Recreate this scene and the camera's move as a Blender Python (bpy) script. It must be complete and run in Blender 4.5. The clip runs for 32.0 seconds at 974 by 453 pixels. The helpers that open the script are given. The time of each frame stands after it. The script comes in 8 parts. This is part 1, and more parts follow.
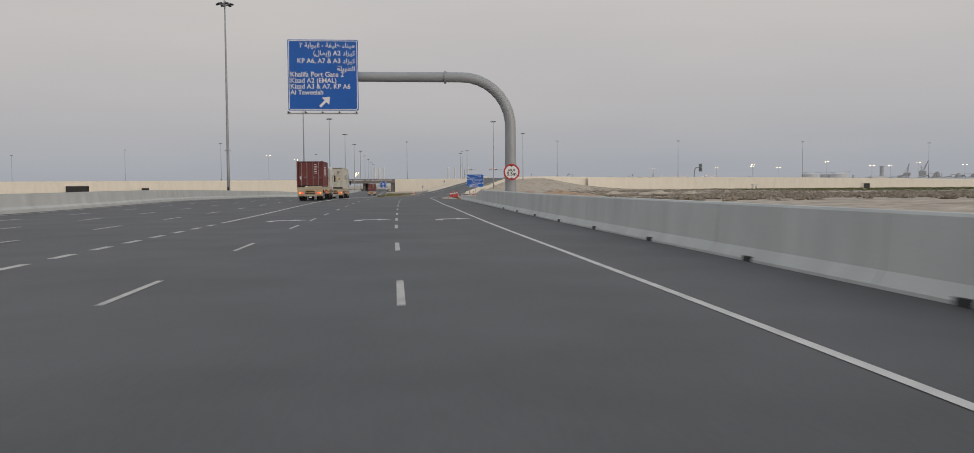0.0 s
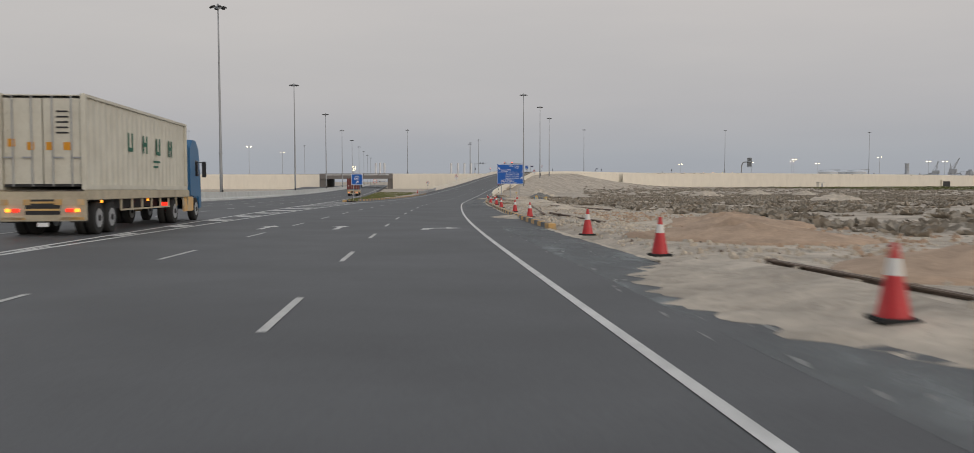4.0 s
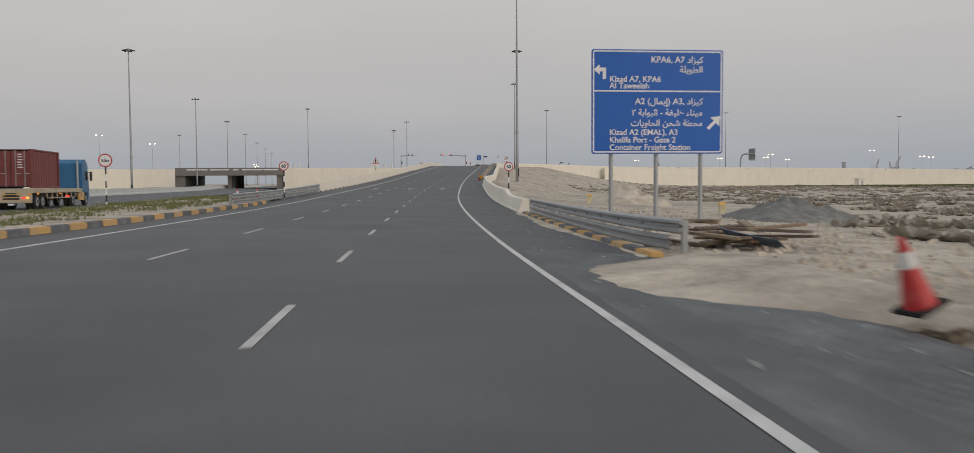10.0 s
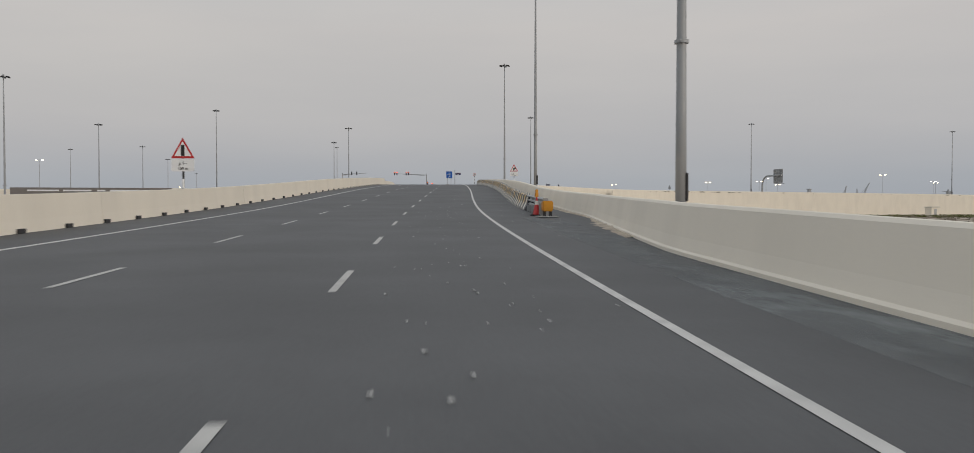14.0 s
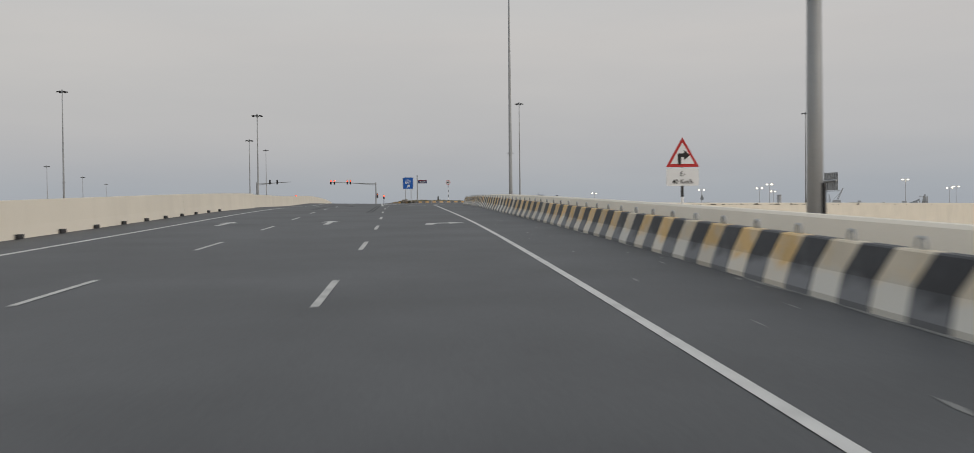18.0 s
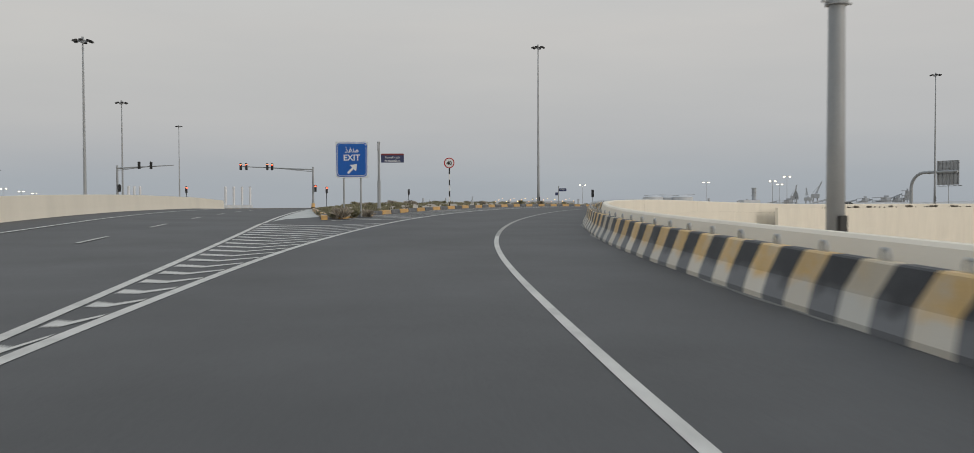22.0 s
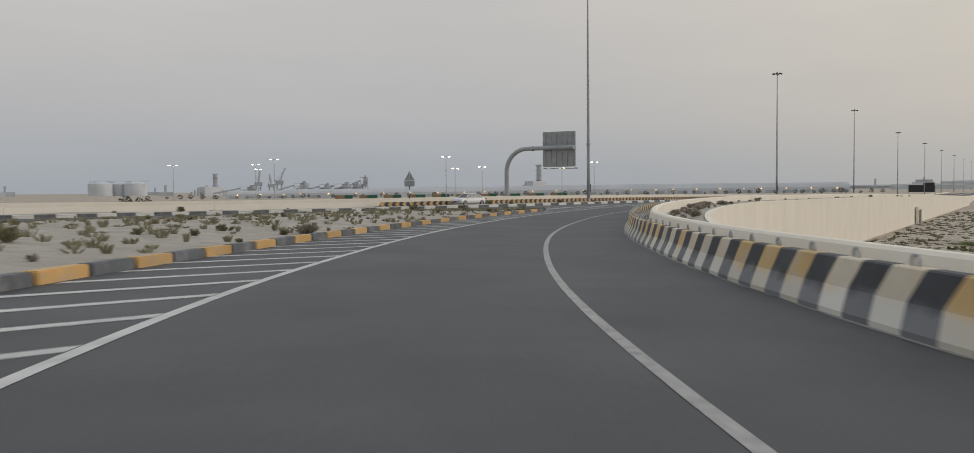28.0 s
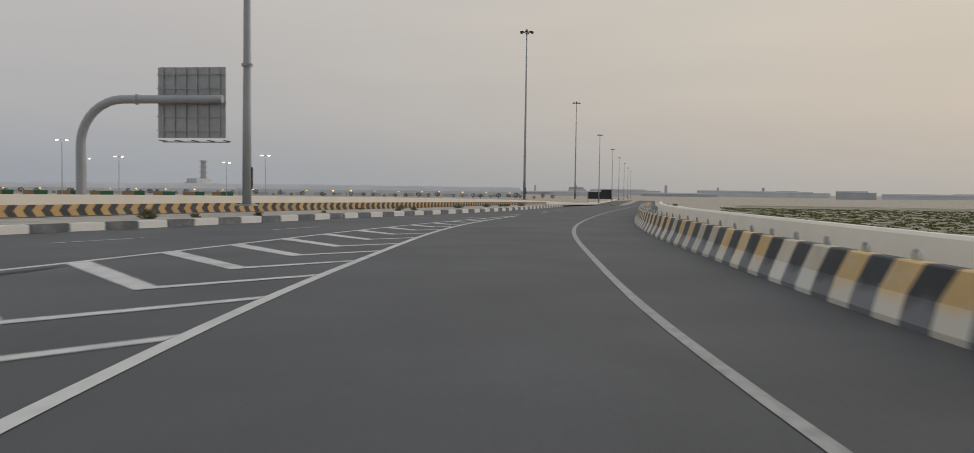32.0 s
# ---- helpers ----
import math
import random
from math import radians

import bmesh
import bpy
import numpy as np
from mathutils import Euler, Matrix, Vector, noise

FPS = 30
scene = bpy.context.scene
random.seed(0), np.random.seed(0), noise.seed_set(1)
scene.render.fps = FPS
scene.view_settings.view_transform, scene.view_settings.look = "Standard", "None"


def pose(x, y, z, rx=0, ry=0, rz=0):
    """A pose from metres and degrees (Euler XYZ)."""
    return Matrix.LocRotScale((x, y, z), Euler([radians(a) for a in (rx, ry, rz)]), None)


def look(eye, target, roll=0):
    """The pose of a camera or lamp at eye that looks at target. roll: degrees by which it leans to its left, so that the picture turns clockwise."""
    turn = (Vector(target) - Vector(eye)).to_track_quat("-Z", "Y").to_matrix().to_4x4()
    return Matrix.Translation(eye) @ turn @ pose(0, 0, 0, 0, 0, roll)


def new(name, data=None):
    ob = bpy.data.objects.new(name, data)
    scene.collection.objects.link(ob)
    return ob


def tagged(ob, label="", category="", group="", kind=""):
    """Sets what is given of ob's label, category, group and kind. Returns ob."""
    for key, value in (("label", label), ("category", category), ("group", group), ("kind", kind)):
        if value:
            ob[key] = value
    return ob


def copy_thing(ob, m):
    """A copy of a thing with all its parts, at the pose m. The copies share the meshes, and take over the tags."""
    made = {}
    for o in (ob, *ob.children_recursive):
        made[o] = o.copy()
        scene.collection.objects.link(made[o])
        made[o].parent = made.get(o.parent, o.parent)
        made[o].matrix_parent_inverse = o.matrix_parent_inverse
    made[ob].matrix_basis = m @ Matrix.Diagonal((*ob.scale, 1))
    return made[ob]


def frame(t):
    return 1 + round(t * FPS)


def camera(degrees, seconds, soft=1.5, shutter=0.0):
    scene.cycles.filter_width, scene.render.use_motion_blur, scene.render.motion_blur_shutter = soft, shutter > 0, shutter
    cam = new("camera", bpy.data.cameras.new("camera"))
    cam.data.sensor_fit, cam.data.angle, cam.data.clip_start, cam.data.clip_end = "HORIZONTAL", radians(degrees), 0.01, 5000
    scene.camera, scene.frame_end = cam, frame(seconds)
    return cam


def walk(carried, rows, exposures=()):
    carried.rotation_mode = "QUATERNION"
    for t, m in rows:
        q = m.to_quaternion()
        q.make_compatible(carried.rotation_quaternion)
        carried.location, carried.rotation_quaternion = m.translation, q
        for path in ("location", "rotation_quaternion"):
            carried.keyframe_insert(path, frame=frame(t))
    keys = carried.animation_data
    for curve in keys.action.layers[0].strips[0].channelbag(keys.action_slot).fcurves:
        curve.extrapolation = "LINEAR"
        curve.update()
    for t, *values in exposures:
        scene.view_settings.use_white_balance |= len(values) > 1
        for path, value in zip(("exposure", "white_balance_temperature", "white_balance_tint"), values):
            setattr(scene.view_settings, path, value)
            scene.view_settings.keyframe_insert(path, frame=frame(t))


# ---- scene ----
cam = camera(59.43, 32.0, soft=0.8, shutter=0.25)
PATH = [
    (0, 0.00, -0.00, 1.57, 87.18, 0.37, -5.17),
    (0.5, -0.00, 12.81, 1.51, 87.19, 0.32, -5.27),
    (1, -0.00, 25.14, 1.47, 87.24, 0.48, -5.33),
    (1.5, 0.12, 37.08, 1.49, 87.18, 0.62, -5.30),
    (2, 0.25, 48.67, 1.53, 87.12, 0.53, -5.32),
    (2.5, 0.34, 60.03, 1.54, 87.05, 0.49, -5.30),
    (3, 0.42, 71.21, 1.51, 87.03, 0.37, -5.25),
    (3.5, 0.50, 82.31, 1.47, 87.03, 0.22, -5.33),
    (4, 0.59, 93.45, 1.40, 86.95, 0.11, -5.05),
    (4.5, 0.64, 104.71, 1.28, 86.83, 0.04, -5.07),
    (5, 0.76, 116.05, 1.11, 86.85, -0.01, -5.57),
    (5.5, 1.01, 127.44, 0.94, 87.05, -0.05, -6.40),
    (6, 1.40, 138.87, 0.84, 87.04, -0.07, -6.93),
    (6.5, 1.90, 150.34, 0.77, 86.96, 0.10, -7.31),
    (7, 2.49, 161.82, 0.66, 86.97, 0.14, -7.79),
    (7.5, 3.16, 173.25, 0.50, 87.00, 0.01, -8.25),
    (8, 3.90, 184.61, 0.33, 86.97, 0.27, -8.62),
    (8.5, 4.73, 195.94, 0.16, 86.95, 0.28, -9.01),
    (9, 5.66, 207.25, 0.00, 86.98, 0.12, -9.42),
    (9.5, 6.63, 218.53, -0.12, 86.98, 0.26, -9.88),
    (10, 7.76, 229.84, -0.24, 87.02, 0.31, -10.38),
    (10.5, 8.85, 241.22, -0.31, 87.14, 0.25, -10.88),
    (11, 10.05, 252.55, -0.35, 87.34, 0.27, -11.27),
    (11.5, 11.38, 263.91, -0.38, 87.54, 0.34, -11.55),
    (12, 12.83, 275.41, -0.34, 87.81, 0.38, -11.88),
    (12.5, 14.25, 286.91, -0.19, 88.04, 0.18, -12.28),
    (13, 15.75, 298.21, -0.01, 88.22, 0.11, -12.60),
    (13.5, 17.36, 309.34, 0.17, 88.51, -0.07, -13.03),
    (14, 19.04, 320.39, 0.38, 88.71, 0.05, -13.55),
    (14.5, 20.86, 331.37, 0.64, 88.93, 0.25, -14.02),
    (15, 22.69, 342.20, 0.97, 89.10, 0.38, -14.52),
    (15.5, 24.63, 352.89, 1.36, 89.23, 0.47, -14.96),
    (16, 26.68, 363.51, 1.80, 89.75, 0.48, -15.57),
    (16.5, 28.81, 374.06, 2.29, 89.98, 0.48, -16.03),
    (17, 31.00, 384.57, 2.79, 89.77, 0.49, -16.25),
    (17.5, 33.20, 395.03, 3.24, 89.27, 0.54, -16.29),
    (18, 35.39, 405.42, 3.67, 89.23, 0.62, -16.38),
    (18.5, 37.55, 415.77, 4.07, 89.22, 0.64, -16.37),
    (19, 39.65, 426.18, 4.46, 89.18, 0.79, -16.32),
    (19.5, 41.72, 436.74, 4.84, 89.17, 0.85, -16.34),
    (20, 43.78, 447.22, 5.20, 89.15, 0.80, -16.39),
    (20.5, 45.78, 457.28, 5.51, 89.01, 0.75, -16.63),
    (21, 47.71, 466.88, 5.77, 88.86, 0.61, -17.13),
    (21.5, 49.75, 476.15, 5.97, 88.73, 0.44, -17.95),
    (22, 51.96, 485.39, 6.10, 88.59, 0.24, -18.98),
    (22.5, 54.38, 494.65, 6.24, 88.52, 0.02, -20.43),
    (23, 57.03, 503.66, 6.38, 88.46, -0.09, -22.04),
    (23.5, 59.82, 512.20, 6.58, 88.52, -0.10, -24.18),
    (24, 62.77, 520.21, 6.77, 88.63, -0.05, -26.80),
    (24.5, 66.29, 527.73, 6.93, 88.71, 0.10, -29.77),
    (25, 70.06, 534.94, 7.06, 88.44, 0.24, -33.86),
    (25.5, 74.25, 541.73, 7.15, 88.20, 0.37, -37.83),
    (26, 78.82, 548.15, 7.23, 88.13, 0.46, -41.32),
    (26.5, 83.65, 554.21, 7.29, 88.12, 0.48, -44.47),
    (27, 88.87, 559.87, 7.29, 87.81, 0.36, -48.03),
    (27.5, 94.66, 565.36, 7.25, 87.62, 0.48, -51.27),
    (28, 100.92, 570.68, 7.19, 87.42, 0.58, -54.35),
    (28.5, 107.54, 575.72, 7.09, 87.28, 0.65, -57.28),
    (29, 114.41, 580.47, 6.96, 87.23, 0.58, -59.95),
    (29.5, 121.53, 584.94, 6.83, 87.29, 0.67, -62.37),
    (30, 128.90, 589.19, 6.72, 87.33, 0.65, -64.79),
    (30.5, 136.48, 593.17, 6.68, 87.40, 0.50, -67.51),
    (31, 144.33, 596.84, 6.68, 87.49, 0.15, -70.30),
    (31.5, 152.41, 600.19, 6.67, 87.53, -0.31, -73.20),
    (32, 160.82, 602.97, 6.63, 87.54, -0.78, -76.02),
]

EXPOSURES = [(0, 0.0, 6500, 10), (12, 0.0, 6500, 9), (18, 0.03, 6450, 8), (24, 0.06, 6400, 6), (28, 0.0, 6450, 8), (32, -0.1, 6500, 9)]
walk(cam, [(t, pose(x, y, z, rx, ry, rz)) for t, x, y, z, rx, ry, rz in PATH], EXPOSURES)

# ---- sky, sun ----
world = bpy.data.worlds.new("dusk_sky")
scene.world = world
world.use_nodes = True
wn, wl = world.node_tree.nodes, world.node_tree.links
wn.clear()
wout = wn.new("ShaderNodeOutputWorld")
bg = wn.new("ShaderNodeBackground")
bg.inputs["Strength"].default_value = 1.0
wl.new(bg.outputs[0], wout.inputs[0])
tc = wn.new("ShaderNodeTexCoord")
sep = wn.new("ShaderNodeSeparateXYZ")
wl.new(tc.outputs["Generated"], sep.inputs[0])


def ramp_node(nodes, stops):
    r = nodes.new("ShaderNodeValToRGB")
    els = r.color_ramp.elements
    while len(els) < len(stops):
        els.new(0.5)
    for e, (p, c) in zip(els, stops):
        e.position, e.color = p, (*c, 1)
    return r


# height above the horizon: twilight arch away from the sun, warm glow towards it
away = ramp_node(wn, [(0.0, (0.34, 0.36, 0.395)), (0.03, (0.365, 0.385, 0.415)), (0.09, (0.43, 0.43, 0.448)), (0.2, (0.495, 0.475, 0.475)), (0.32, (0.505, 0.505, 0.51)), (1.0, (0.58, 0.62, 0.68))])
near = ramp_node(wn, [(0.0, (0.46, 0.43, 0.395)), (0.03, (0.50, 0.465, 0.42)), (0.09, (0.57, 0.515, 0.45)), (0.2, (0.615, 0.555, 0.475)), (0.45, (0.56, 0.55, 0.53)), (1.0, (0.58, 0.62, 0.68))])
wl.new(sep.outputs["Z"], away.inputs[0])
wl.new(sep.outputs["Z"], near.inputs[0])
SUN_DIR = Vector((0.62, -0.78, 0.06)).normalized()
dot = wn.new("ShaderNodeVectorMath")
dot.operation = "DOT_PRODUCT"
wl.new(tc.outputs["Generated"], dot.inputs[0])
dot.inputs[1].default_value = SUN_DIR
mr = wn.new("ShaderNodeMapRange")
mr.interpolation_type = "SMOOTHSTEP"
mr.inputs["From Min"].default_value, mr.inputs["From Max"].default_value = -0.1, 1.0
wl.new(dot.outputs["Value"], mr.inputs["Value"])
mixs = wn.new("ShaderNodeMix")
mixs.data_type = "RGBA"
wl.new(mr.outputs[0], mixs.inputs["Factor"])
wl.new(away.outputs[0], mixs.inputs["A"])
wl.new(near.outputs[0], mixs.inputs["B"])
# faint streaks of thin cloud
mp = wn.new("ShaderNodeMapping")
mp.inputs["Scale"].default_value = (1.6, 1.6, 9.0)
wl.new(tc.outputs["Generated"], mp.inputs[0])
cl = wn.new("ShaderNodeTexNoise")
cl.inputs["Scale"].default_value, cl.inputs["Detail"].default_value = 1.8, 5
wl.new(mp.outputs[0], cl.inputs["Vector"])
clr = ramp_node(wn, [(0.35, (1.01, 1.01, 1.015)), (0.7, (1.075, 1.065, 1.055))])
wl.new(cl.outputs[0], clr.inputs[0])
mulc = wn.new("ShaderNodeMix")
mulc.data_type, mulc.blend_type = "RGBA", "MULTIPLY"
mulc.inputs["Factor"].default_value = 1.0
wl.new(mixs.outputs["Result"], mulc.inputs["A"])
wl.new(clr.outputs[0], mulc.inputs["B"])
sky = wn.new("ShaderNodeTexSky")
sky.sky_type, sky.sun_disc = "NISHITA", False
sky.sun_elevation, sky.sun_rotation = radians(1.5), math.atan2(SUN_DIR.x, SUN_DIR.y)
sky.air_density, sky.dust_density = 1.2, 4.0
mixn = wn.new("ShaderNodeMix")
mixn.data_type, mixn.blend_type = "RGBA", "ADD"
mixn.inputs["Factor"].default_value = 0.04
wl.new(mulc.outputs["Result"], mixn.inputs["A"])
wl.new(sky.outputs[0], mixn.inputs["B"])
wl.new(mixn.outputs["Result"], bg.inputs["Color"])

sun_data = bpy.data.lights.new("sun", "SUN")
sun_data.energy, sun_data.angle, sun_data.color = 0.8, radians(30), (1.0, 0.92, 0.84)
sun = new("sun", sun_data)
sun.matrix_world = look((0, 0, 60), Vector((0, 0, 60)) - Vector((SUN_DIR.x, SUN_DIR.y, 0.25)))


# ---- materials ----
def srgb(r, g, b):
    f = lambda v: v / 12.92 if v <= 0.04045 else ((v + 0.055) / 1.055) ** 2.4
    return (f(r / 255), f(g / 255), f(b / 255))


def material(name, base, rough=0.6, metal=0.0, vary=0.12, scale=2.0, fine=60.0, bump=0.05, stain=None, stain_scale=0.35, stain_amount=0.5, per_object=0.0, emit=0.0, spec=0.4, stretch=None, relief=0.02, foot_wear_light=None):
    m = bpy.data.materials.new(name)
    m.use_nodes = True
    n, l = m.node_tree.nodes, m.node_tree.links
    p = n["Principled BSDF"]
    p.inputs["Roughness"].default_value, p.inputs["Metallic"].default_value = rough, metal
    p.inputs["Specular IOR Level"].default_value = spec
    geo = n.new("ShaderNodeNewGeometry")
    vec = geo.outputs["Position"]
    if stretch:
        mapn = n.new("ShaderNodeMapping")
        mapn.inputs["Scale"].default_value = stretch
        l.new(vec, mapn.inputs[0])
        vec = mapn.outputs[0]
    big = n.new("ShaderNodeTexNoise")
    big.inputs["Scale"].default_value, big.inputs["Detail"].default_value = scale, 6
    small = n.new("ShaderNodeTexNoise")
    small.inputs["Scale"].default_value, small.inputs["Detail"].default_value = fine, 3
    l.new(vec, big.inputs["Vector"])
    l.new(geo.outputs["Position"], small.inputs["Vector"])
    addn = n.new("ShaderNodeMath")
    addn.operation = "MULTIPLY_ADD"
    l.new(small.outputs[0], addn.inputs[0])
    addn.inputs[1].default_value = 0.5
    l.new(big.outputs[0], addn.inputs[2])
    k = ramp_node(n, [(0.45, tuple(c * (1 - vary) for c in base)), (1.05 - 0.05, tuple(min(1, c * (1 + vary)) for c in base))])
    l.new(addn.outputs[0], k.inputs[0])
    col = k.outputs[0]
    if stain:
        st = n.new("ShaderNodeTexNoise")
        st.inputs["Scale"].default_value, st.inputs["Detail"].default_value = stain_scale, 7
        st.inputs["Roughness"].default_value = 0.65
        l.new(vec, st.inputs["Vector"])
        sr = ramp_node(n, [(0.48, (0, 0, 0)), (0.72, (stain_amount,) * 3)])
        l.new(st.outputs[0], sr.inputs[0])
        mx = n.new("ShaderNodeMix")
        mx.data_type = "RGBA"
        l.new(sr.outputs[0], mx.inputs["Factor"])
        l.new(col, mx.inputs["A"])
        mx.inputs["B"].default_value = (*stain, 1)
        col = mx.outputs["Result"]
    if foot_wear_light:
        # paler foot: paint rubbed off by tyres; on black, sky light put into the colour
        foot_pale, foot_top = foot_wear_light
        tco = n.new("ShaderNodeTexCoord")
        sx = n.new("ShaderNodeSeparateXYZ")
        l.new(tco.outputs["Object"], sx.inputs[0])
        wob = n.new("ShaderNodeMath")
        wob.operation = "MULTIPLY_ADD"
        l.new(big.outputs[0], wob.inputs[0])
        wob.inputs[1].default_value = -0.5
        l.new(sx.outputs["Z"], wob.inputs[2])
        rub = ramp_node(n, [(0.0, (0.85,) * 3), (1.0, (0, 0, 0))])
        lim = n.new("ShaderNodeMapRange")
        lim.inputs["From Min"].default_value, lim.inputs["From Max"].default_value = foot_top - 0.36, foot_top - 0.2
        l.new(wob.outputs[0], lim.inputs["Value"])
        l.new(lim.outputs[0], rub.inputs[0])
        mw = n.new("ShaderNodeMix")
        mw.data_type = "RGBA"
        l.new(rub.outputs[0], mw.inputs["Factor"])
        l.new(col, mw.inputs["A"])
        mw.inputs["B"].default_value = (*foot_pale, 1)
        col = mw.outputs["Result"]
    if per_object:
        info = n.new("ShaderNodeObjectInfo")
        orp = ramp_node(n, [(0, (1 - per_object,) * 3), (1, (1 + per_object,) * 3)])
        l.new(info.outputs["Random"], orp.inputs[0])
        mm = n.new("ShaderNodeMix")
        mm.data_type, mm.blend_type = "RGBA", "MULTIPLY"
        mm.inputs["Factor"].default_value = 1
        l.new(col, mm.inputs["A"])
        l.new(orp.outputs[0], mm.inputs["B"])
        col = mm.outputs["Result"]
    l.new(col, p.inputs["Base Color"])
    if bump:
        b = n.new("ShaderNodeBump")
        b.inputs["Strength"].default_value, b.inputs["Distance"].default_value = min(1, bump * 6), relief
        l.new(addn.outputs[0], b.inputs["Height"])
        l.new(b.outputs[0], p.inputs["Normal"])
    if emit:
        p.inputs["Emission Color"].default_value = (*base, 1)
        p.inputs["Emission Strength"].default_value = emit
    return m


M_ASPHALT = material("asphalt", (0.077, 0.079, 0.082), 0.61, vary=0.3, scale=0.35, fine=22, bump=0.06, stain=(0.062, 0.063, 0.066), stain_scale=0.12, stain_amount=0.6, spec=0.38)
M_SLIP = material("dark_asphalt", (0.073, 0.0745, 0.0775), 0.61, vary=0.3, scale=0.35, fine=22, bump=0.06, stain=(0.056, 0.057, 0.06), stain_scale=0.12, stain_amount=0.6, spec=0.36)
M_DUSTY = material("dusty_scuff", (0.23, 0.23, 0.22), 0.7, vary=0.25, scale=0.5, fine=22, bump=0.06, stain=(0.215, 0.21, 0.195), stain_scale=0.55, stain_amount=0.9, spec=0.35)
M_DUSTFILM = material("thin_dust_film", (0.27, 0.285, 0.285), 0.85, vary=0.3, scale=1.2, fine=18, bump=0.03, spec=0.2)
nf, lf = M_DUSTFILM.node_tree.nodes, M_DUSTFILM.node_tree.links
film = nf.new("ShaderNodeTexNoise")
film.inputs["Scale"].default_value, film.inputs["Detail"].default_value, film.inputs["Roughness"].default_value = 0.9, 8, 0.7
film_map = nf.new("ShaderNodeMapping")
film_map.inputs["Scale"].default_value = (1.0, 0.35, 1.0)
film_geo = nf.new("ShaderNodeNewGeometry")
lf.new(film_geo.outputs["Position"], film_map.inputs[0])
lf.new(film_map.outputs[0], film.inputs["Vector"])
film_ramp = ramp_node(nf, [(0.38, (0, 0, 0)), (0.68, (0.75, 0.75, 0.75))])
lf.new(film.outputs[0], film_ramp.inputs[0])
lf.new(film_ramp.outputs[0], nf["Principled BSDF"].inputs["Alpha"])
M_PATCH = material("tyre_darkened_asphalt", (0.058, 0.059, 0.061), 0.8, vary=0.2, scale=0.8, fine=50, bump=0.06)
M_LINE = material("road_paint", (0.60, 0.59, 0.565), 0.6, vary=0.12, scale=3, fine=40, bump=0.03, stain=(0.3, 0.295, 0.285), stain_scale=1.4, stain_amount=0.55)
M_DASH = material("scuffed_road_paint", (0.52, 0.51, 0.485), 0.65, vary=0.16, scale=4, fine=60, bump=0.03, stain=(0.27, 0.265, 0.26), stain_scale=3, stain_amount=0.7)
M_LINE_OLD = material("worn_road_paint", (0.39, 0.38, 0.36), 0.65, vary=0.2, scale=4, fine=60, bump=0.03, stain=(0.16, 0.16, 0.16), stain_scale=6, stain_amount=0.8)
M_CONC = material("cast_concrete", (0.52, 0.53, 0.515), 0.8, vary=0.12, scale=0.8, fine=30, bump=0.04, stain=(0.41, 0.415, 0.41), stain_scale=0.5, stain_amount=0.6, stretch=(1, 1, 0.35))
M_BEIGE = material("cream_masonry_paint", (0.80, 0.745, 0.645), 0.8, vary=0.04, scale=0.5, fine=30, bump=0.02, stain=(0.70, 0.65, 0.565), stain_scale=0.4, stain_amount=0.5, stretch=(1, 1, 0.3))
M_SAND = material("pale_sand", (0.44, 0.38, 0.31), 0.95, vary=0.42, scale=0.7, fine=5, bump=0.2, stain=(0.25, 0.21, 0.17), stain_scale=0.16, stain_amount=0.85, relief=0.14)
M_SANDBANK = material("graded_sand", (0.51, 0.44, 0.355), 0.95, vary=0.34, scale=1.3, fine=9, bump=0.16, stain=(0.33, 0.27, 0.205), stain_scale=0.5, stain_amount=0.8, relief=0.06)
M_RED_SAND = material("red_earth", (0.40, 0.285, 0.20), 0.95, vary=0.25, scale=1.5, fine=12, bump=0.2)
M_GRAVEL = material("grey_gravel", (0.19, 0.185, 0.17), 0.95, vary=0.4, scale=3, fine=14, bump=0.3)
M_YELLOW = material("yellow_paint", (0.60, 0.37, 0.14), 0.6, vary=0.1, scale=2, fine=40, bump=0.04, stain=(0.42, 0.37, 0.29), stain_scale=1.8, stain_amount=0.85, per_object=0.12)
M_NJYELLOW = material("barrier_yellow_paint", (0.66, 0.45, 0.20), 0.6, vary=0.12, scale=2, fine=40, bump=0.04, stain=(0.60, 0.54, 0.44), stain_scale=2.2, stain_amount=0.75, per_object=0.12, foot_wear_light=((0.56, 0.54, 0.49), 0.33))
M_PALEYELLOW = material("faded_yellow_paint", (0.60, 0.53, 0.42), 0.65, vary=0.12, scale=2, fine=40, bump=0.04, stain=(0.64, 0.50, 0.30), stain_scale=1.8, stain_amount=0.9, per_object=0.15, foot_wear_light=((0.56, 0.55, 0.51), 0.36))
M_BLACK = material("black_paint", (0.05, 0.052, 0.058), 0.6, vary=0.2, scale=2, fine=40, bump=0.04, stain=(0.12, 0.125, 0.13), stain_scale=2.2, stain_amount=0.5, per_object=0.15)
# the grey foot is sky light on the slope, painted into the black
M_NJBLACK = material("barrier_black_paint", (0.045, 0.047, 0.053), 0.6, vary=0.2, scale=2, fine=40, bump=0.04, stain=(0.09, 0.095, 0.1), stain_scale=2.2, stain_amount=0.5, per_object=0.15, foot_wear_light=((0.17, 0.175, 0.185), 0.33))
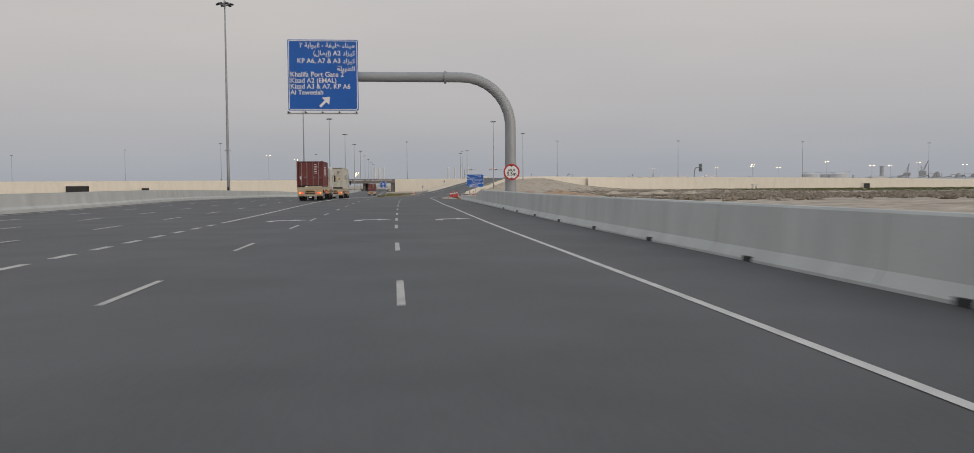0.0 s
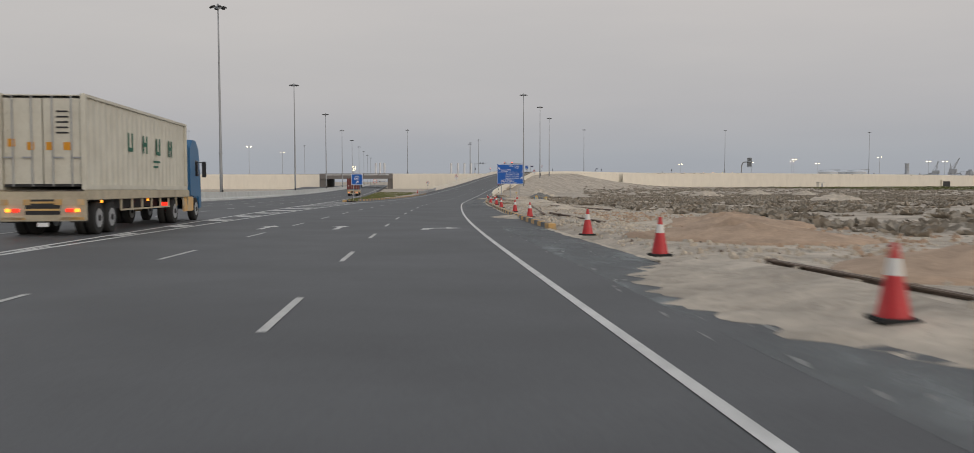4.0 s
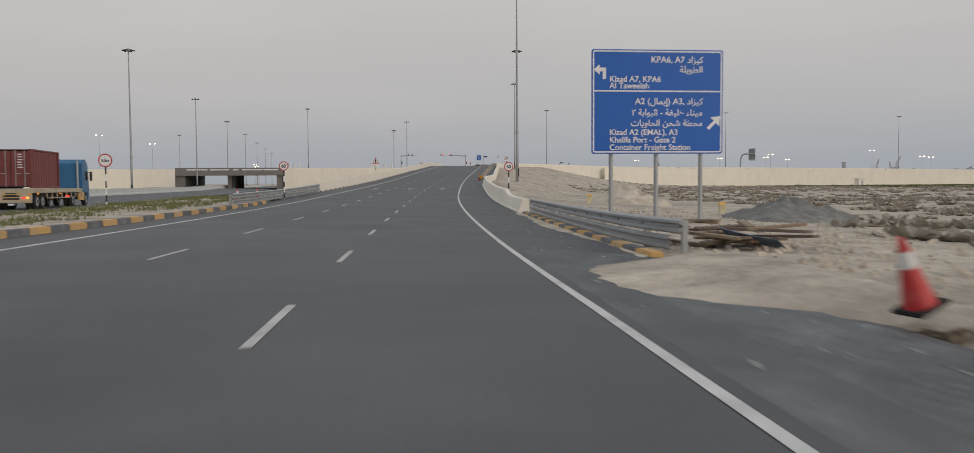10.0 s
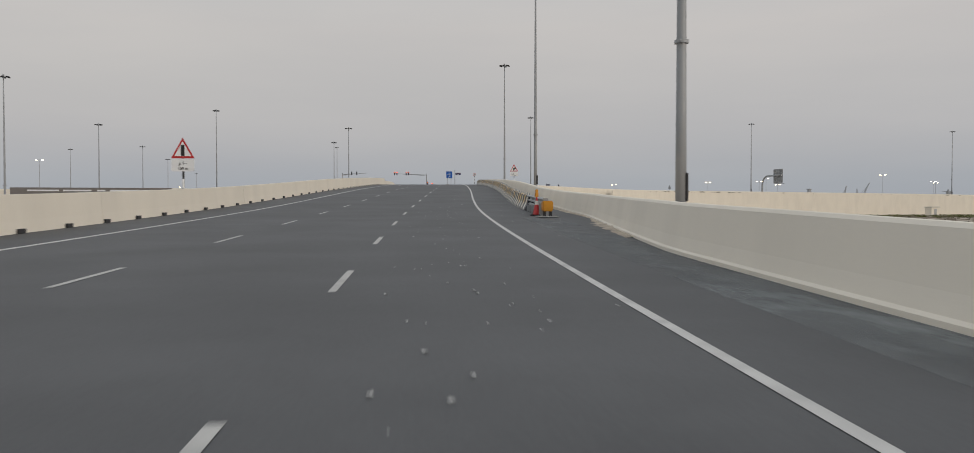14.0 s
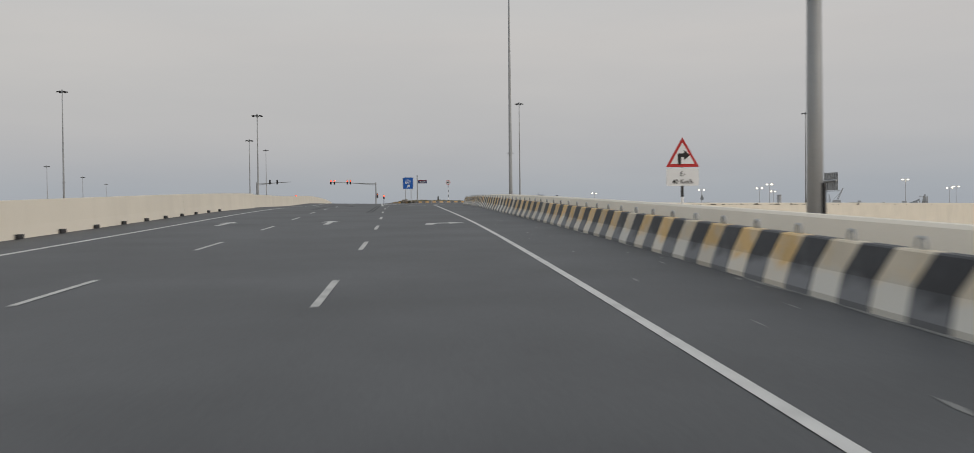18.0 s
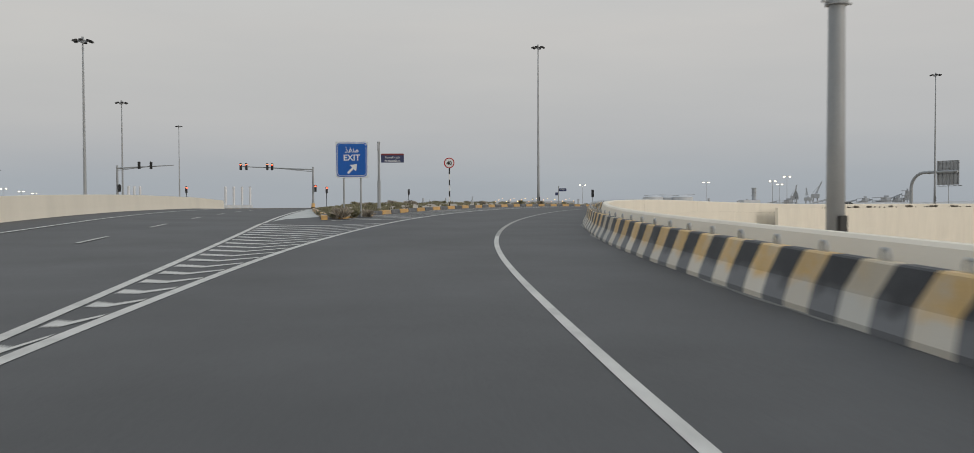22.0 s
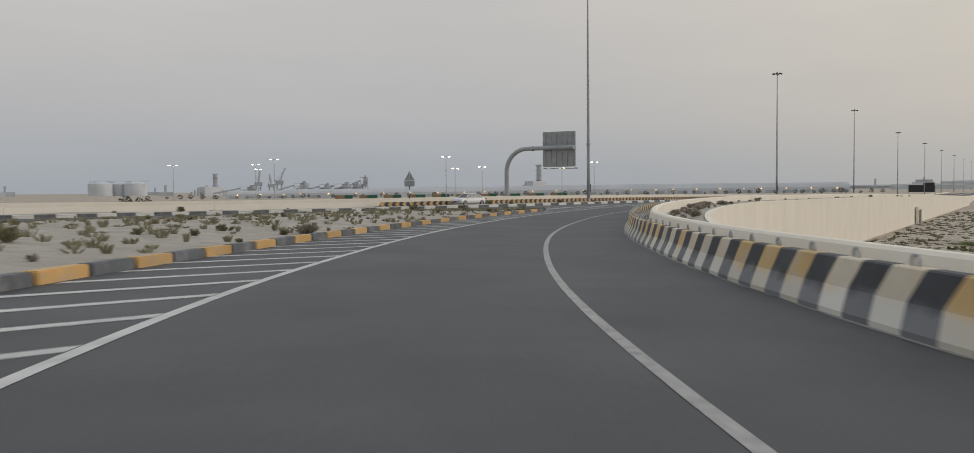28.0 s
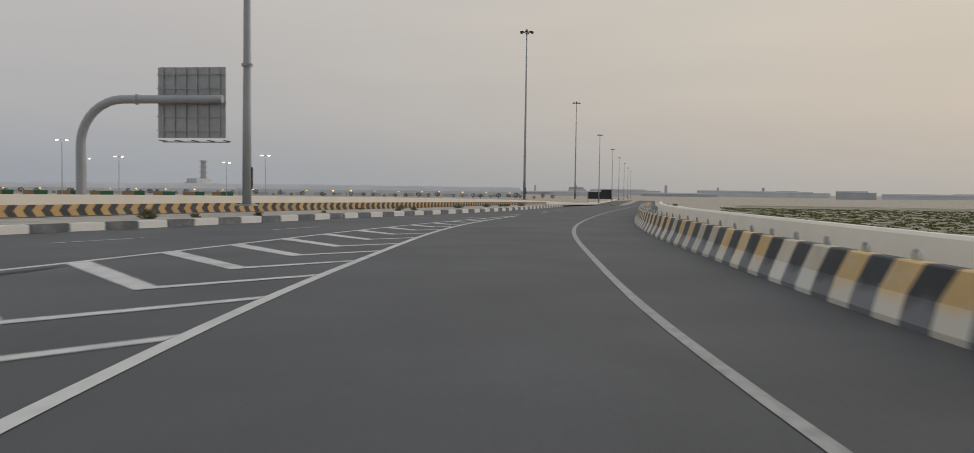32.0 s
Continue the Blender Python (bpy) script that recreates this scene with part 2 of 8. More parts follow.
M_KBLACK = material("faded_black_paint", (0.13, 0.14, 0.155), 0.7, vary=0.2, scale=2, fine=40, bump=0.04, stain=(0.3, 0.3, 0.295), stain_scale=1.6, stain_amount=0.75, per_object=0.15)
M_WHITE = material("white_paint", (0.72, 0.71, 0.68), 0.6, vary=0.08, scale=2, fine=40, bump=0.03, stain=(0.5, 0.49, 0.46), stain_scale=2, stain_amount=0.4)
M_STEEL = material("galvanised_steel", (0.36, 0.37, 0.38), 0.5, metal=0.35, vary=0.12, scale=1.5, fine=25, bump=0.02, spec=0.5)
M_POLE = material("grey_painted_steel", (0.33, 0.345, 0.36), 0.5, metal=0.15, vary=0.08, scale=0.7, fine=20, bump=0.01)
M_BLUE = material("blue_sign_sheet", (0.012, 0.115, 0.47), 0.4, vary=0.06, scale=0.8, fine=20, bump=0.0)
M_NAVY = material("navy_sign_sheet", (0.045, 0.055, 0.13), 0.4, vary=0.06, scale=0.8, fine=20, bump=0.0)
M_MAROON = material("maroon_sign_sheet", (0.2, 0.035, 0.04), 0.4, vary=0.06, scale=0.8, fine=20, bump=0.0)
M_SIGNWHITE = material("white_sign_sheet", (0.78, 0.79, 0.8), 0.4, vary=0.03, scale=0.8, fine=20, bump=0.0)
M_SIGNRED = material("red_sign_sheet", (0.5, 0.03, 0.03), 0.4, vary=0.05, scale=0.8, fine=20, bump=0.0)
M_SIGNBLACK = material("black_sign_sheet", (0.02, 0.02, 0.02), 0.5, vary=0.05, scale=0.8, fine=20, bump=0.0)
M_RED = material("red_plastic", (0.52, 0.035, 0.04), 0.45, vary=0.12, scale=3, fine=30, bump=0.01, stain=(0.42, 0.2, 0.16), stain_scale=3, stain_amount=0.4)
M_ORANGE = material("orange_plastic", (0.62, 0.27, 0.02), 0.5, vary=0.1, scale=3, fine=30, bump=0.01)
M_CONTAINER = material("oxide_red_container", (0.17, 0.043, 0.04), 0.55, vary=0.18, scale=1.2, fine=18, bump=0.02, stain=(0.12, 0.05, 0.04), stain_scale=1.5, stain_amount=0.4)
M_REEFER = material("cream_container_paint", (0.60, 0.575, 0.49), 0.55, vary=0.08, scale=1.2, fine=18, bump=0.02, stain=(0.42, 0.38, 0.3), stain_scale=0.9, stain_amount=0.45)
M_TRAILER = material("dusty_cream_trailer_paint", (0.46, 0.405, 0.30), 0.65, vary=0.15, scale=1.5, fine=18, bump=0.02, stain=(0.26, 0.21, 0.16), stain_scale=1.2, stain_amount=0.6)
M_CABWHITE = material("white_cab_paint", (0.6, 0.6, 0.58), 0.4, vary=0.06, scale=1.2, fine=18, bump=0.0, stain=(0.42, 0.38, 0.32), stain_scale=0.9, stain_amount=0.4)
M_CABBLUE = material("blue_cab_paint", (0.03, 0.13, 0.27), 0.4, vary=0.1, scale=1.2, fine=18, bump=0.0)
M_TYRE = material("tyre_rubber", (0.022, 0.022, 0.022), 0.85, vary=0.25, scale=4, fine=40, bump=0.05)
# also the painted shade of culverts, drain notches, hatch and trailer recess
M_DARK = material("dark_metal_and_shade", (0.03, 0.03, 0.032), 0.6, vary=0.2, scale=3, fine=30, bump=0.02)
M_GLASS = material("dark_glass", (0.015, 0.017, 0.02), 0.08, vary=0.05, scale=1, fine=10, bump=0.0, spec=0.6)
M_TAIL = material("tail_lamp_lit", (0.9, 0.03, 0.015), 0.3, vary=0.02, bump=0, emit=1.6)
M_AMBER = material("amber_lamp_lit", (1.0, 0.35, 0.03), 0.3, vary=0.02, bump=0, emit=2)
M_SIGRED = material("red_signal_lit", (1.0, 0.07, 0.03), 0.3, vary=0.02, bump=0, emit=9)
M_LAMP = material("lamp_lit", (1.0, 0.8, 0.5), 0.3, vary=0.02, bump=0, emit=9)
M_WALLLAMP = material("sodium_lamp_lit", (1.0, 0.55, 0.2), 0.3, vary=0.02, bump=0, emit=3)
M_LENS = material("dark_lens", (0.03, 0.03, 0.03), 0.3, vary=0.1, bump=0)
M_SHRUB = material("dry_shrub_leaf", (0.20, 0.19, 0.115), 0.9, vary=0.35, scale=4, fine=30, bump=0, per_object=0.2)
M_DRYSHRUB = material("grey_brown_scrub", (0.34, 0.305, 0.255), 0.95, vary=0.3, scale=2, fine=30, bump=0, per_object=0.2)
M_GRASS = material("dry_green_grass", (0.135, 0.145, 0.055), 0.95, vary=0.35, scale=1.5, fine=20, bump=0)
M_TWIG = material("dry_twig", (0.32, 0.275, 0.22), 0.95, vary=0.2, scale=4, fine=30, bump=0)
# far plant and sheds: air haze is put into these lightened base colours
M_FAR = material("hazed_grey_cladding", (0.54, 0.56, 0.59), 0.9, vary=0.12, scale=0.03, fine=0.5, bump=0)
M_FARDARK = material("hazed_plant_steel", (0.40, 0.42, 0.45), 0.9, vary=0.15, scale=0.03, fine=0.5, bump=0)
M_FARROOF = material("hazed_pale_roof", (0.66, 0.67, 0.69), 0.8, vary=0.08, scale=0.03, fine=0.5, bump=0)
M_PINKROOF = material("pink_red_roof", (0.42, 0.22, 0.20), 0.8, vary=0.1, scale=0.03, fine=0.5, bump=0)
# foliage lightened as well, distance haze being part of its colour
M_TREEFAR = material("hazed_tree_foliage", (0.14, 0.145, 0.12), 0.95, vary=0.3, scale=0.2, fine=2, bump=0)
M_PINKGREY = material("bridge_concrete", (0.19, 0.175, 0.165), 0.8, vary=0.12, scale=0.6, fine=20, bump=0.03)
M_CARWHITE = material("white_car_paint", (0.7, 0.7, 0.7), 0.25, vary=0.03, bump=0, spec=0.6)


# ---- mesh helpers ----
def link_mesh(name, bm, mat):
    me = bpy.data.meshes.new(name)
    bm.to_mesh(me)
    bm.free()
    me.materials.append(mat)
    return me


def part(name, bm, mat, parent=None, label=""):
    ob = new(name, link_mesh(name, bm, mat) if isinstance(bm, bmesh.types.BMesh) else bm)
    if parent is not None:
        ob.parent = parent
    return tagged(ob, label)


def from_data(name, verts, faces, mat, parent=None, smooth=False):
    me = bpy.data.meshes.new(name)
    me.from_pydata([tuple(map(float, v)) for v in verts], [], [tuple(map(int, q)) for q in faces])
    me.materials.append(mat)
    if smooth:
        me.shade_smooth()
    ob = new(name, me)
    if parent is not None:
        ob.parent = parent
    return ob


def empty(name, m=None, label="", category="", group="", kind=""):
    e = new(name)
    e.empty_display_size = 0.3
    if m is not None:
        e.matrix_basis = m
    return tagged(e, label, category, group, kind)


def box(bm, lo, hi, bevel=0.0):
    vs = bmesh.ops.create_cube(bm, size=1)["verts"]
    for v in vs:
        v.co = Vector([(lo[i] + hi[i]) / 2 + v.co[i] * (hi[i] - lo[i]) for i in range(3)])
    if bevel:
        es = {e for v in vs for e in v.link_edges}
        bmesh.ops.bevel(bm, geom=list(es), offset=bevel, segments=2, affect="EDGES")
    return bm


def bar(bm, a, b, r0, r1=None, seg=12):
    a, b = Vector(a), Vector(b)
    d = b - a
    q = d.to_track_quat("Z", "Y").to_matrix().to_4x4()
    bmesh.ops.create_cone(bm, cap_ends=True, segments=seg, radius1=r0, radius2=r0 if r1 is None else r1, depth=d.length, matrix=Matrix.Translation((a + b) / 2) @ q)
    return bm


def disc(bm, c, r, depth, axis="Y", seg=28):
    q = Vector({"X": (1, 0, 0), "Y": (0, 1, 0), "Z": (0, 0, 1)}[axis]).to_track_quat("Z", "Y").to_matrix().to_4x4()
    bmesh.ops.create_cone(bm, cap_ends=True, segments=seg, radius1=r, radius2=r, depth=depth, matrix=Matrix.Translation(c) @ q)
    return bm


def tube(bm, pts, radius, seg=14):
    rings = []
    n = len(pts)
    side = None
    for i, p in enumerate(pts):
        d = (Vector(pts[min(i + 1, n - 1)]) - Vector(pts[max(i - 1, 0)])).normalized()
        if side is None:
            side = d.orthogonal().normalized()
        side = (side - d * side.dot(d)).normalized()
        up = d.cross(side)
        rr = radius[i] if isinstance(radius, (list, tuple)) else radius
        rings.append([bm.verts.new(Vector(p) + (side * math.cos(2 * math.pi * k / seg) + up * math.sin(2 * math.pi * k / seg)) * rr) for k in range(seg)])
    for a, b in zip(rings, rings[1:]):
        for k in range(seg):
            f = bm.faces.new((a[k], a[(k + 1) % seg], b[(k + 1) % seg], b[k]))
            f.smooth = True
    bm.faces.new(rings[0][::-1])
    bm.faces.new(rings[-1])
    return bm


def poly(bm, pts, z0, z1):
    """A flat shape with thickness from outline points (x, y)."""
    lo = [bm.verts.new((x, y, z0)) for x, y in pts]
    hi = [bm.verts.new((x, y, z1)) for x, y in pts]
    bm.faces.new(lo[::-1])
    bm.faces.new(hi)
    n = len(pts)
    for i in range(n):
        bm.faces.new((lo[i], lo[(i + 1) % n], hi[(i + 1) % n], hi[i]))
    return bm


def B():
    return bmesh.new()


# ---- camera-fit units ----
# Stations, signs and masts below are in units of the camera fit; one unit is 1.13 m.
UNIT = 1.13
FIT_SCALE = Matrix.Scale(UNIT, 4)


def placed(x, y, z, rx=0, ry=0, rz=0):
    """A pose in metres, scaled, from a place in camera-fit units."""
    return FIT_SCALE @ pose(x, y, z, rx, ry, rz)


# ---- road alignments ----
class Line:
    """A smooth alignment through control points, sampled every metre; u is the length along it, r the offset to the right."""

    def __init__(self, ctrl):
        c = [Vector(p) for p in ctrl]
        c = [2 * c[0] - c[1]] + c + [2 * c[-1] - c[-2]]
        out = []
        for i in range(1, len(c) - 2):
            p0, p1, p2, p3 = c[i - 1 : i + 3]
            t0, t1 = 0.0, (p1 - p0).length ** 0.5
            t2 = t1 + (p2 - p1).length ** 0.5
            t3 = t2 + (p3 - p2).length ** 0.5
            for k in range(24):
                t = t1 + (t2 - t1) * k / 24
                a1 = p0 * ((t1 - t) / (t1 - t0)) + p1 * ((t - t0) / (t1 - t0))
                a2 = p1 * ((t2 - t) / (t2 - t1)) + p2 * ((t - t1) / (t2 - t1))
                a3 = p2 * ((t3 - t) / (t3 - t2)) + p3 * ((t - t2) / (t3 - t2))
                b1 = a1 * ((t2 - t) / (t2 - t0)) + a2 * ((t - t0) / (t2 - t0))
                b2 = a2 * ((t3 - t) / (t3 - t1)) + a3 * ((t - t1) / (t3 - t1))
                out.append(b1 * ((t2 - t) / (t2 - t1)) + b2 * ((t - t1) / (t2 - t1)))
        out.append(c[-2])
        a = np.array(out)
        s = np.r_[0, np.cumsum(np.hypot(*np.diff(a[:, :2], axis=0).T))]
        self.length = float(s[-1])
        self.u = np.arange(0, self.length, 1.0)
        self.p = np.stack([np.interp(self.u, s, a[:, i]) for i in range(3)], 1)
        k = np.ones(3) / 3
        for i in range(3):
            pad = np.r_[2 * self.p[0, i] - self.p[1:0:-1, i], self.p[:, i], 2 * self.p[-1, i] - self.p[-2:-3:-1, i]]
            self.p[:, i] = np.convolve(pad, k, "valid")
        self.t = np.gradient(self.p[:, :2], axis=0)
        self.t /= np.linalg.norm(self.t, axis=1, keepdims=True)

    def at(self, u, r=0.0, dz=0.0):
        x, y, z = (np.interp(u, self.u, self.p[:, i]) for i in range(3))
        tx, ty = (np.interp(u, self.u, self.t[:, i]) for i in range(2))
        return Vector((x + ty * r, y - tx * r, z + dz + fall(y, r)))

    def head(self, u):
        tx, ty = (np.interp(u, self.u, self.t[:, i]) for i in range(2))
        return math.degrees(math.atan2(-tx, ty))

    def slope(self, u):
        return math.degrees(math.atan((np.interp(u + 2, self.u, self.p[:, 2]) - np.interp(u - 2, self.u, self.p[:, 2])) / 4))

    def near(self, x, y):
        d = (self.p[:, 0] - x) ** 2 + (self.p[:, 1] - y) ** 2
        k = int(np.argmin(d))
        o = np.array([x, y]) - self.p[k, :2]
        return float(self.u[k] + o @ self.t[k]), float(o[0] * self.t[k, 1] - o[1] * self.t[k, 0])


def fall(y, r):
    """Crossfall of the carriageway along the bends."""
    k = float(np.interp(y, [68, 102, 147, 283, 339, 396, 497, 542, 571, 599], [0, 0.005, 0.01, 0.01, 0.002, 0, 0, 0.02, 0.02, 0]))
    return -k * r


def strip(name, line, u0, u1, ra, rb, dz, mat, parent=None, step=2.0, thick=0.0):
    """A band between offsets ra and rb (numbers or functions of u) on an alignment; thick closes it downwards."""
    n = max(2, int((u1 - u0) / step) + 1)
    us = np.linspace(u0, u1, n)
    fa = ra if callable(ra) else (lambda u: ra)
    fb = rb if callable(rb) else (lambda u: rb)
    cols = 2 if not thick else 4
    vs, fs = [], []
    for u in us:
        a, b = line.at(u, fa(u), dz), line.at(u, fb(u), dz)
        vs += [a, b] if not thick else [a, b, b - Vector((0, 0, thick)), a - Vector((0, 0, thick))]
    for i in range(n - 1):
        o, q = i * cols, (i + 1) * cols
        if cols == 2:
            fs.append((o, o + 1, q + 1, q))
        else:
            fs += [(o + k, o + (k + 1) % 4, q + (k + 1) % 4, q + k) for k in range(4)]
    if thick:
        fs += [(3, 2, 1, 0), tuple((n - 1) * 4 + k for k in range(4))]
    return from_data(name, vs, fs, mat, parent)


def sweep(name, line, u0, u1, profile, mat, parent=None, step=2.0, dz=0.0, smooth=False):
    """A closed cross-section of (r, z) points carried along an alignment; profile may be a function of u."""
    n = max(2, int(abs(u1 - u0) / step) + 1)
    us = np.linspace(u0, u1, n)
    vs, fs = [], []
    m = None
    for u in us:
        pr = profile(u) if callable(profile) else profile
        m = len(pr)
        vs += [line.at(u, r, 0) + Vector((0, 0, z + dz)) for r, z in pr]
    for i in range(n - 1):
        fs += [(i * m + k, i * m + (k + 1) % m, (i + 1) * m + (k + 1) % m, (i + 1) * m + k) for k in range(m)]
    fs += [tuple(range(m))[::-1], tuple((n - 1) * m + k for k in range(m))]
    return from_data(name, vs, fs, mat, parent, smooth)


# edge line of the exit lane: flat, dip, up the ramp, round the slip road and away
REF = Line([(4.1, -79.1, 0.18), (3.75, -28.25, 0.18), (3.5, 5.66, 0.15), (3.01, 33.92, 0.09), (2.61, 88.17, 0.02), (3.39, 134.25, -0.5), (5.76, 180.12, -0.98), (8.39, 213.82, -1.46), (11.66, 247.73, -1.75), (15.75, 281.71, -1.67), (18.99, 304.58, -1.3), (28.16, 358.83, 0.16), (36.81, 400.66, 2.08), (43.17, 432.16, 3.28), (49.02, 463.58, 4.28), (55.21, 491.89, 4.8), (60.55, 509.73, 5.11), (67.65, 525.73, 5.45), (76.79, 540.9, 5.7), (90.09, 557.6, 5.83), (107.46, 573.65, 5.68), (120.82, 582.99, 5.45), (135.63, 591.25, 5.28), (151.45, 597.72, 5.25), (167.25, 602.52, 5.21), (178.5, 604.97, 5.19), (194.25, 607.67, 5.14), (218.5, 609.67, 4.96), (278.5, 612.37, 4.46), (378.5, 617.37, 3.16), (578.5, 627.37, 0.16), (918.5, 644.37, -0.84)])
# through lanes on to the signals
THRU = Line([(41.53, 442.91, 3.63), (45.99, 469.33, 4.37), (51.2, 501.06, 4.92), (53.83, 517.17, 5.26), (55.85, 529.62, 5.5), (60.39, 558.37, 5.71), (68.48, 609.68, 5.73), (79.63, 678.14, 5.69)])
# highway right edge line and its line of masts
HWY = Line([(-5.6, -79.1, 0.17), (-6.6, -11.3, 0.17), (-7.57, 50.85, 0.06), (-8.18, 90.4, 0.04), (-8.52, 113, -0.17), (-8.98, 146.9, -0.52), (-9.24, 169.5, -0.77), (-9.44, 186.45, -1), (-10.53, 267.3, -1.78), (-13.93, 447.3, -2.23), (-17.33, 627.3, -2.33), (-23.03, 927.3, -2.33)])
# upper road over the highway, eastbound edge beside the median
UPPER = Line([(-253.05, 569.15, 3.76), (-113.05, 575.15, 5.16), (-36.05, 582.15, 5.46), (6.95, 594.15, 5.66), (46.95, 615.15, 5.76), (83.16, 629.78, 5.8), (115.66, 632.22, 5.57), (137.26, 630.43, 5.37), (160.5, 626.87, 5.21), (180.5, 622.77, 5.18), (198.5, 620.67, 5.14), (225.5, 618.87, 4.96), (278.5, 621.37, 4.46), (378.5, 626.87, 3.16), (578.5, 637.37, 0.16), (918.5, 654.37, -0.84)])
GROUND_Z = -2.75


def uy(y):
    """Length along the edge line where it passes northing y (before the bend to the east)."""
    k = int(np.argmax(REF.p[:, 1] > 604))
    return float(np.interp(y * UNIT, REF.p[:k, 1], REF.u[:k]))


def ux(x):
    k = int(np.argmax(REF.p[:, 0] > 45))
    return float(np.interp(np.interp(x, [0, 142, 900], [0, 160.5, 918.5]), REF.p[k:, 0], REF.u[k:]))


def ty(y):
    return float(np.interp(y + 0.13 * min(y, 440), THRU.p[:, 1], THRU.u))


def hy(y):
    return float(np.interp(y + 0.13 * min(y, 210), HWY.p[:, 1], HWY.u))


# ---- ground ----
def smooth01(a):
    a = np.clip(a, 0, 1)
    return a * a * (3 - 2 * a)


def offsets(line, X, Y, step=4):
    """Offset to the right and level of an alignment, for arrays of points."""
    idx = np.arange(0, len(line.u), step)
    P, T = line.p[idx], line.t[idx]
    best = np.full(X.shape, 1e18)
    R, Z = np.zeros(X.shape), np.zeros(X.shape)
    for (px, py, pz), (tx, ty_) in zip(P, T):
        d = (X - px) ** 2 + (Y - py) ** 2
        m = d < best
        best[m] = d[m]
        R[m] = ((X - px) * ty_ - (Y - py) * tx)[m]
        Z[m] = pz
    return R, Z, np.sqrt(best)


def axis_points(lo, hi, step, far):
    out = list(np.arange(lo, hi + 0.1, step))
    d, a, b = step, lo, hi
    while a > -far:
        d *= 1.22
        a -= d
        b += d
        out = [a] + out + [b]
    return np.array(out)


gx, gy = axis_points(-80, 375, 2.8, 4600), axis_points(-68, 720, 2.8, 4600)
GX, GY = np.meshgrid(gx, gy)
PX, PY = GX / UNIT, GY / UNIT
rng = np.random.default_rng(5)


def soft_noise(X, Y, scale, seed):
    r = np.random.default_rng(seed)
    out = np.zeros_like(X)
    for _ in range(9):
        a, ph = r.uniform(0, 2 * np.pi), r.uniform(0, 2 * np.pi)
        k = r.uniform(0.6, 1.6) / scale
        out += np.sin((X * np.cos(a) + Y * np.sin(a)) * k * 2 * np.pi + ph)
    return out / 9


def level(Y):
    return np.interp(Y, [40, 80, 130, 190, 235, 300], [-0.1, -0.15, -0.66, -1.55, -2.2, GROUND_Z])


rr, rz, rd = offsets(REF, GX, GY)
tr_, tz_, td_ = offsets(THRU, GX, GY)
ur, uz, ud = offsets(UPPER, GX, GY)
Z = level(PY)
desert = smooth01((rr - 5) / 6) * (rd < 400)
Z = Z + desert * (0.10 * soft_noise(GX, GY, 6, 1) + 0.16 * soft_noise(GX, GY, 17, 2) + 0.2 * soft_noise(GX, GY, 45, 3)) * np.clip(1.2 - rd / 500, 0.3, 1)
# beside the low stretch of the road the sand lies just over the kerb and eases out to the plain
near_road = (PY > 40) & (PY < 262) & (rr > -2) & (rr < 24)
shelf = rz + 0.08 + 0.05 * soft_noise(GX, GY, 5, 8)
Z = np.where(near_road, shelf + (Z - shelf) * smooth01((rr - 5) / 16), Z)
# graded bank that carries the ramp, and the filled plateau between the walls
bank = rz - 0.45 - np.clip(rr - 6.0, 0, 99) * 0.30
fade = smooth01((PY - 236) / 14) * smooth01((520 - PY) / 40)
Z = np.where((rr > 3.0) & (rr < 60) & (fade > 0), np.maximum(Z, bank * fade + Z * (1 - fade)), Z)
plateau = (PY > 300) & (rr < 2.6) & (rr > -15) & (PX < 900) & (PY < 560)
Z = np.where(plateau, np.maximum(Z, rz - 0.6), Z)
inner = (PY > 440) & (rr < 2.6) & (ur > -24) & (PX > 36) & (PX < 900) & (tr_ > -10.5)
Z = np.where(inner, np.maximum(uz, 5.0 * (PX < 230)) - 0.75, Z)
Z = np.where((rr < 3.3) & (rr > -30) & (PY < 300) & (GY > -80), np.minimum(Z, rz - 0.55), Z)
Z = np.where((rd < 16) & (rr < 3.0) & (PY > 300), np.minimum(Z, rz - 0.5), Z)
Z = np.where((td_ < 14) & (PY > 400), np.minimum(Z, tz_ - 0.6), Z)
verts = np.stack([GX.ravel(), GY.ravel(), Z.ravel()], 1)
nx, ny = len(gx), len(gy)
quads = [(j * nx + i, j * nx + i + 1, (j + 1) * nx + i + 1, (j + 1) * nx + i) for j in range(ny - 1) for i in range(nx - 1)]
ground = tagged(from_data("ground", verts, quads, M_SAND, smooth=True), "pale sandy desert ground with darker crusted patches", "ground", kind="structure")


def ground_z(x, y):
    i, j = np.clip(np.searchsorted(gx, x) - 1, 0, nx - 2), np.clip(np.searchsorted(gy, y) - 1, 0, ny - 2)
    a, b = (x - gx[i]) / (gx[i + 1] - gx[i]), (y - gy[j]) / (gy[j + 1] - gy[j])
    return float((Z[j, i] * (1 - a) + Z[j, i + 1] * a) * (1 - b) + (Z[j + 1, i] * (1 - a) + Z[j + 1, i + 1] * a) * b)


# ---- carriageways ----
U_END = ux(880)


def thru_right(u):
    p = THRU.at(u)
    if p.y > 523:
        return float(np.interp(u, [ty(464), ty(470), ty(520), ty(560)], [6, 9, 9, 16]))
    return -6.2 - REF.near(p.x, p.y)[1]


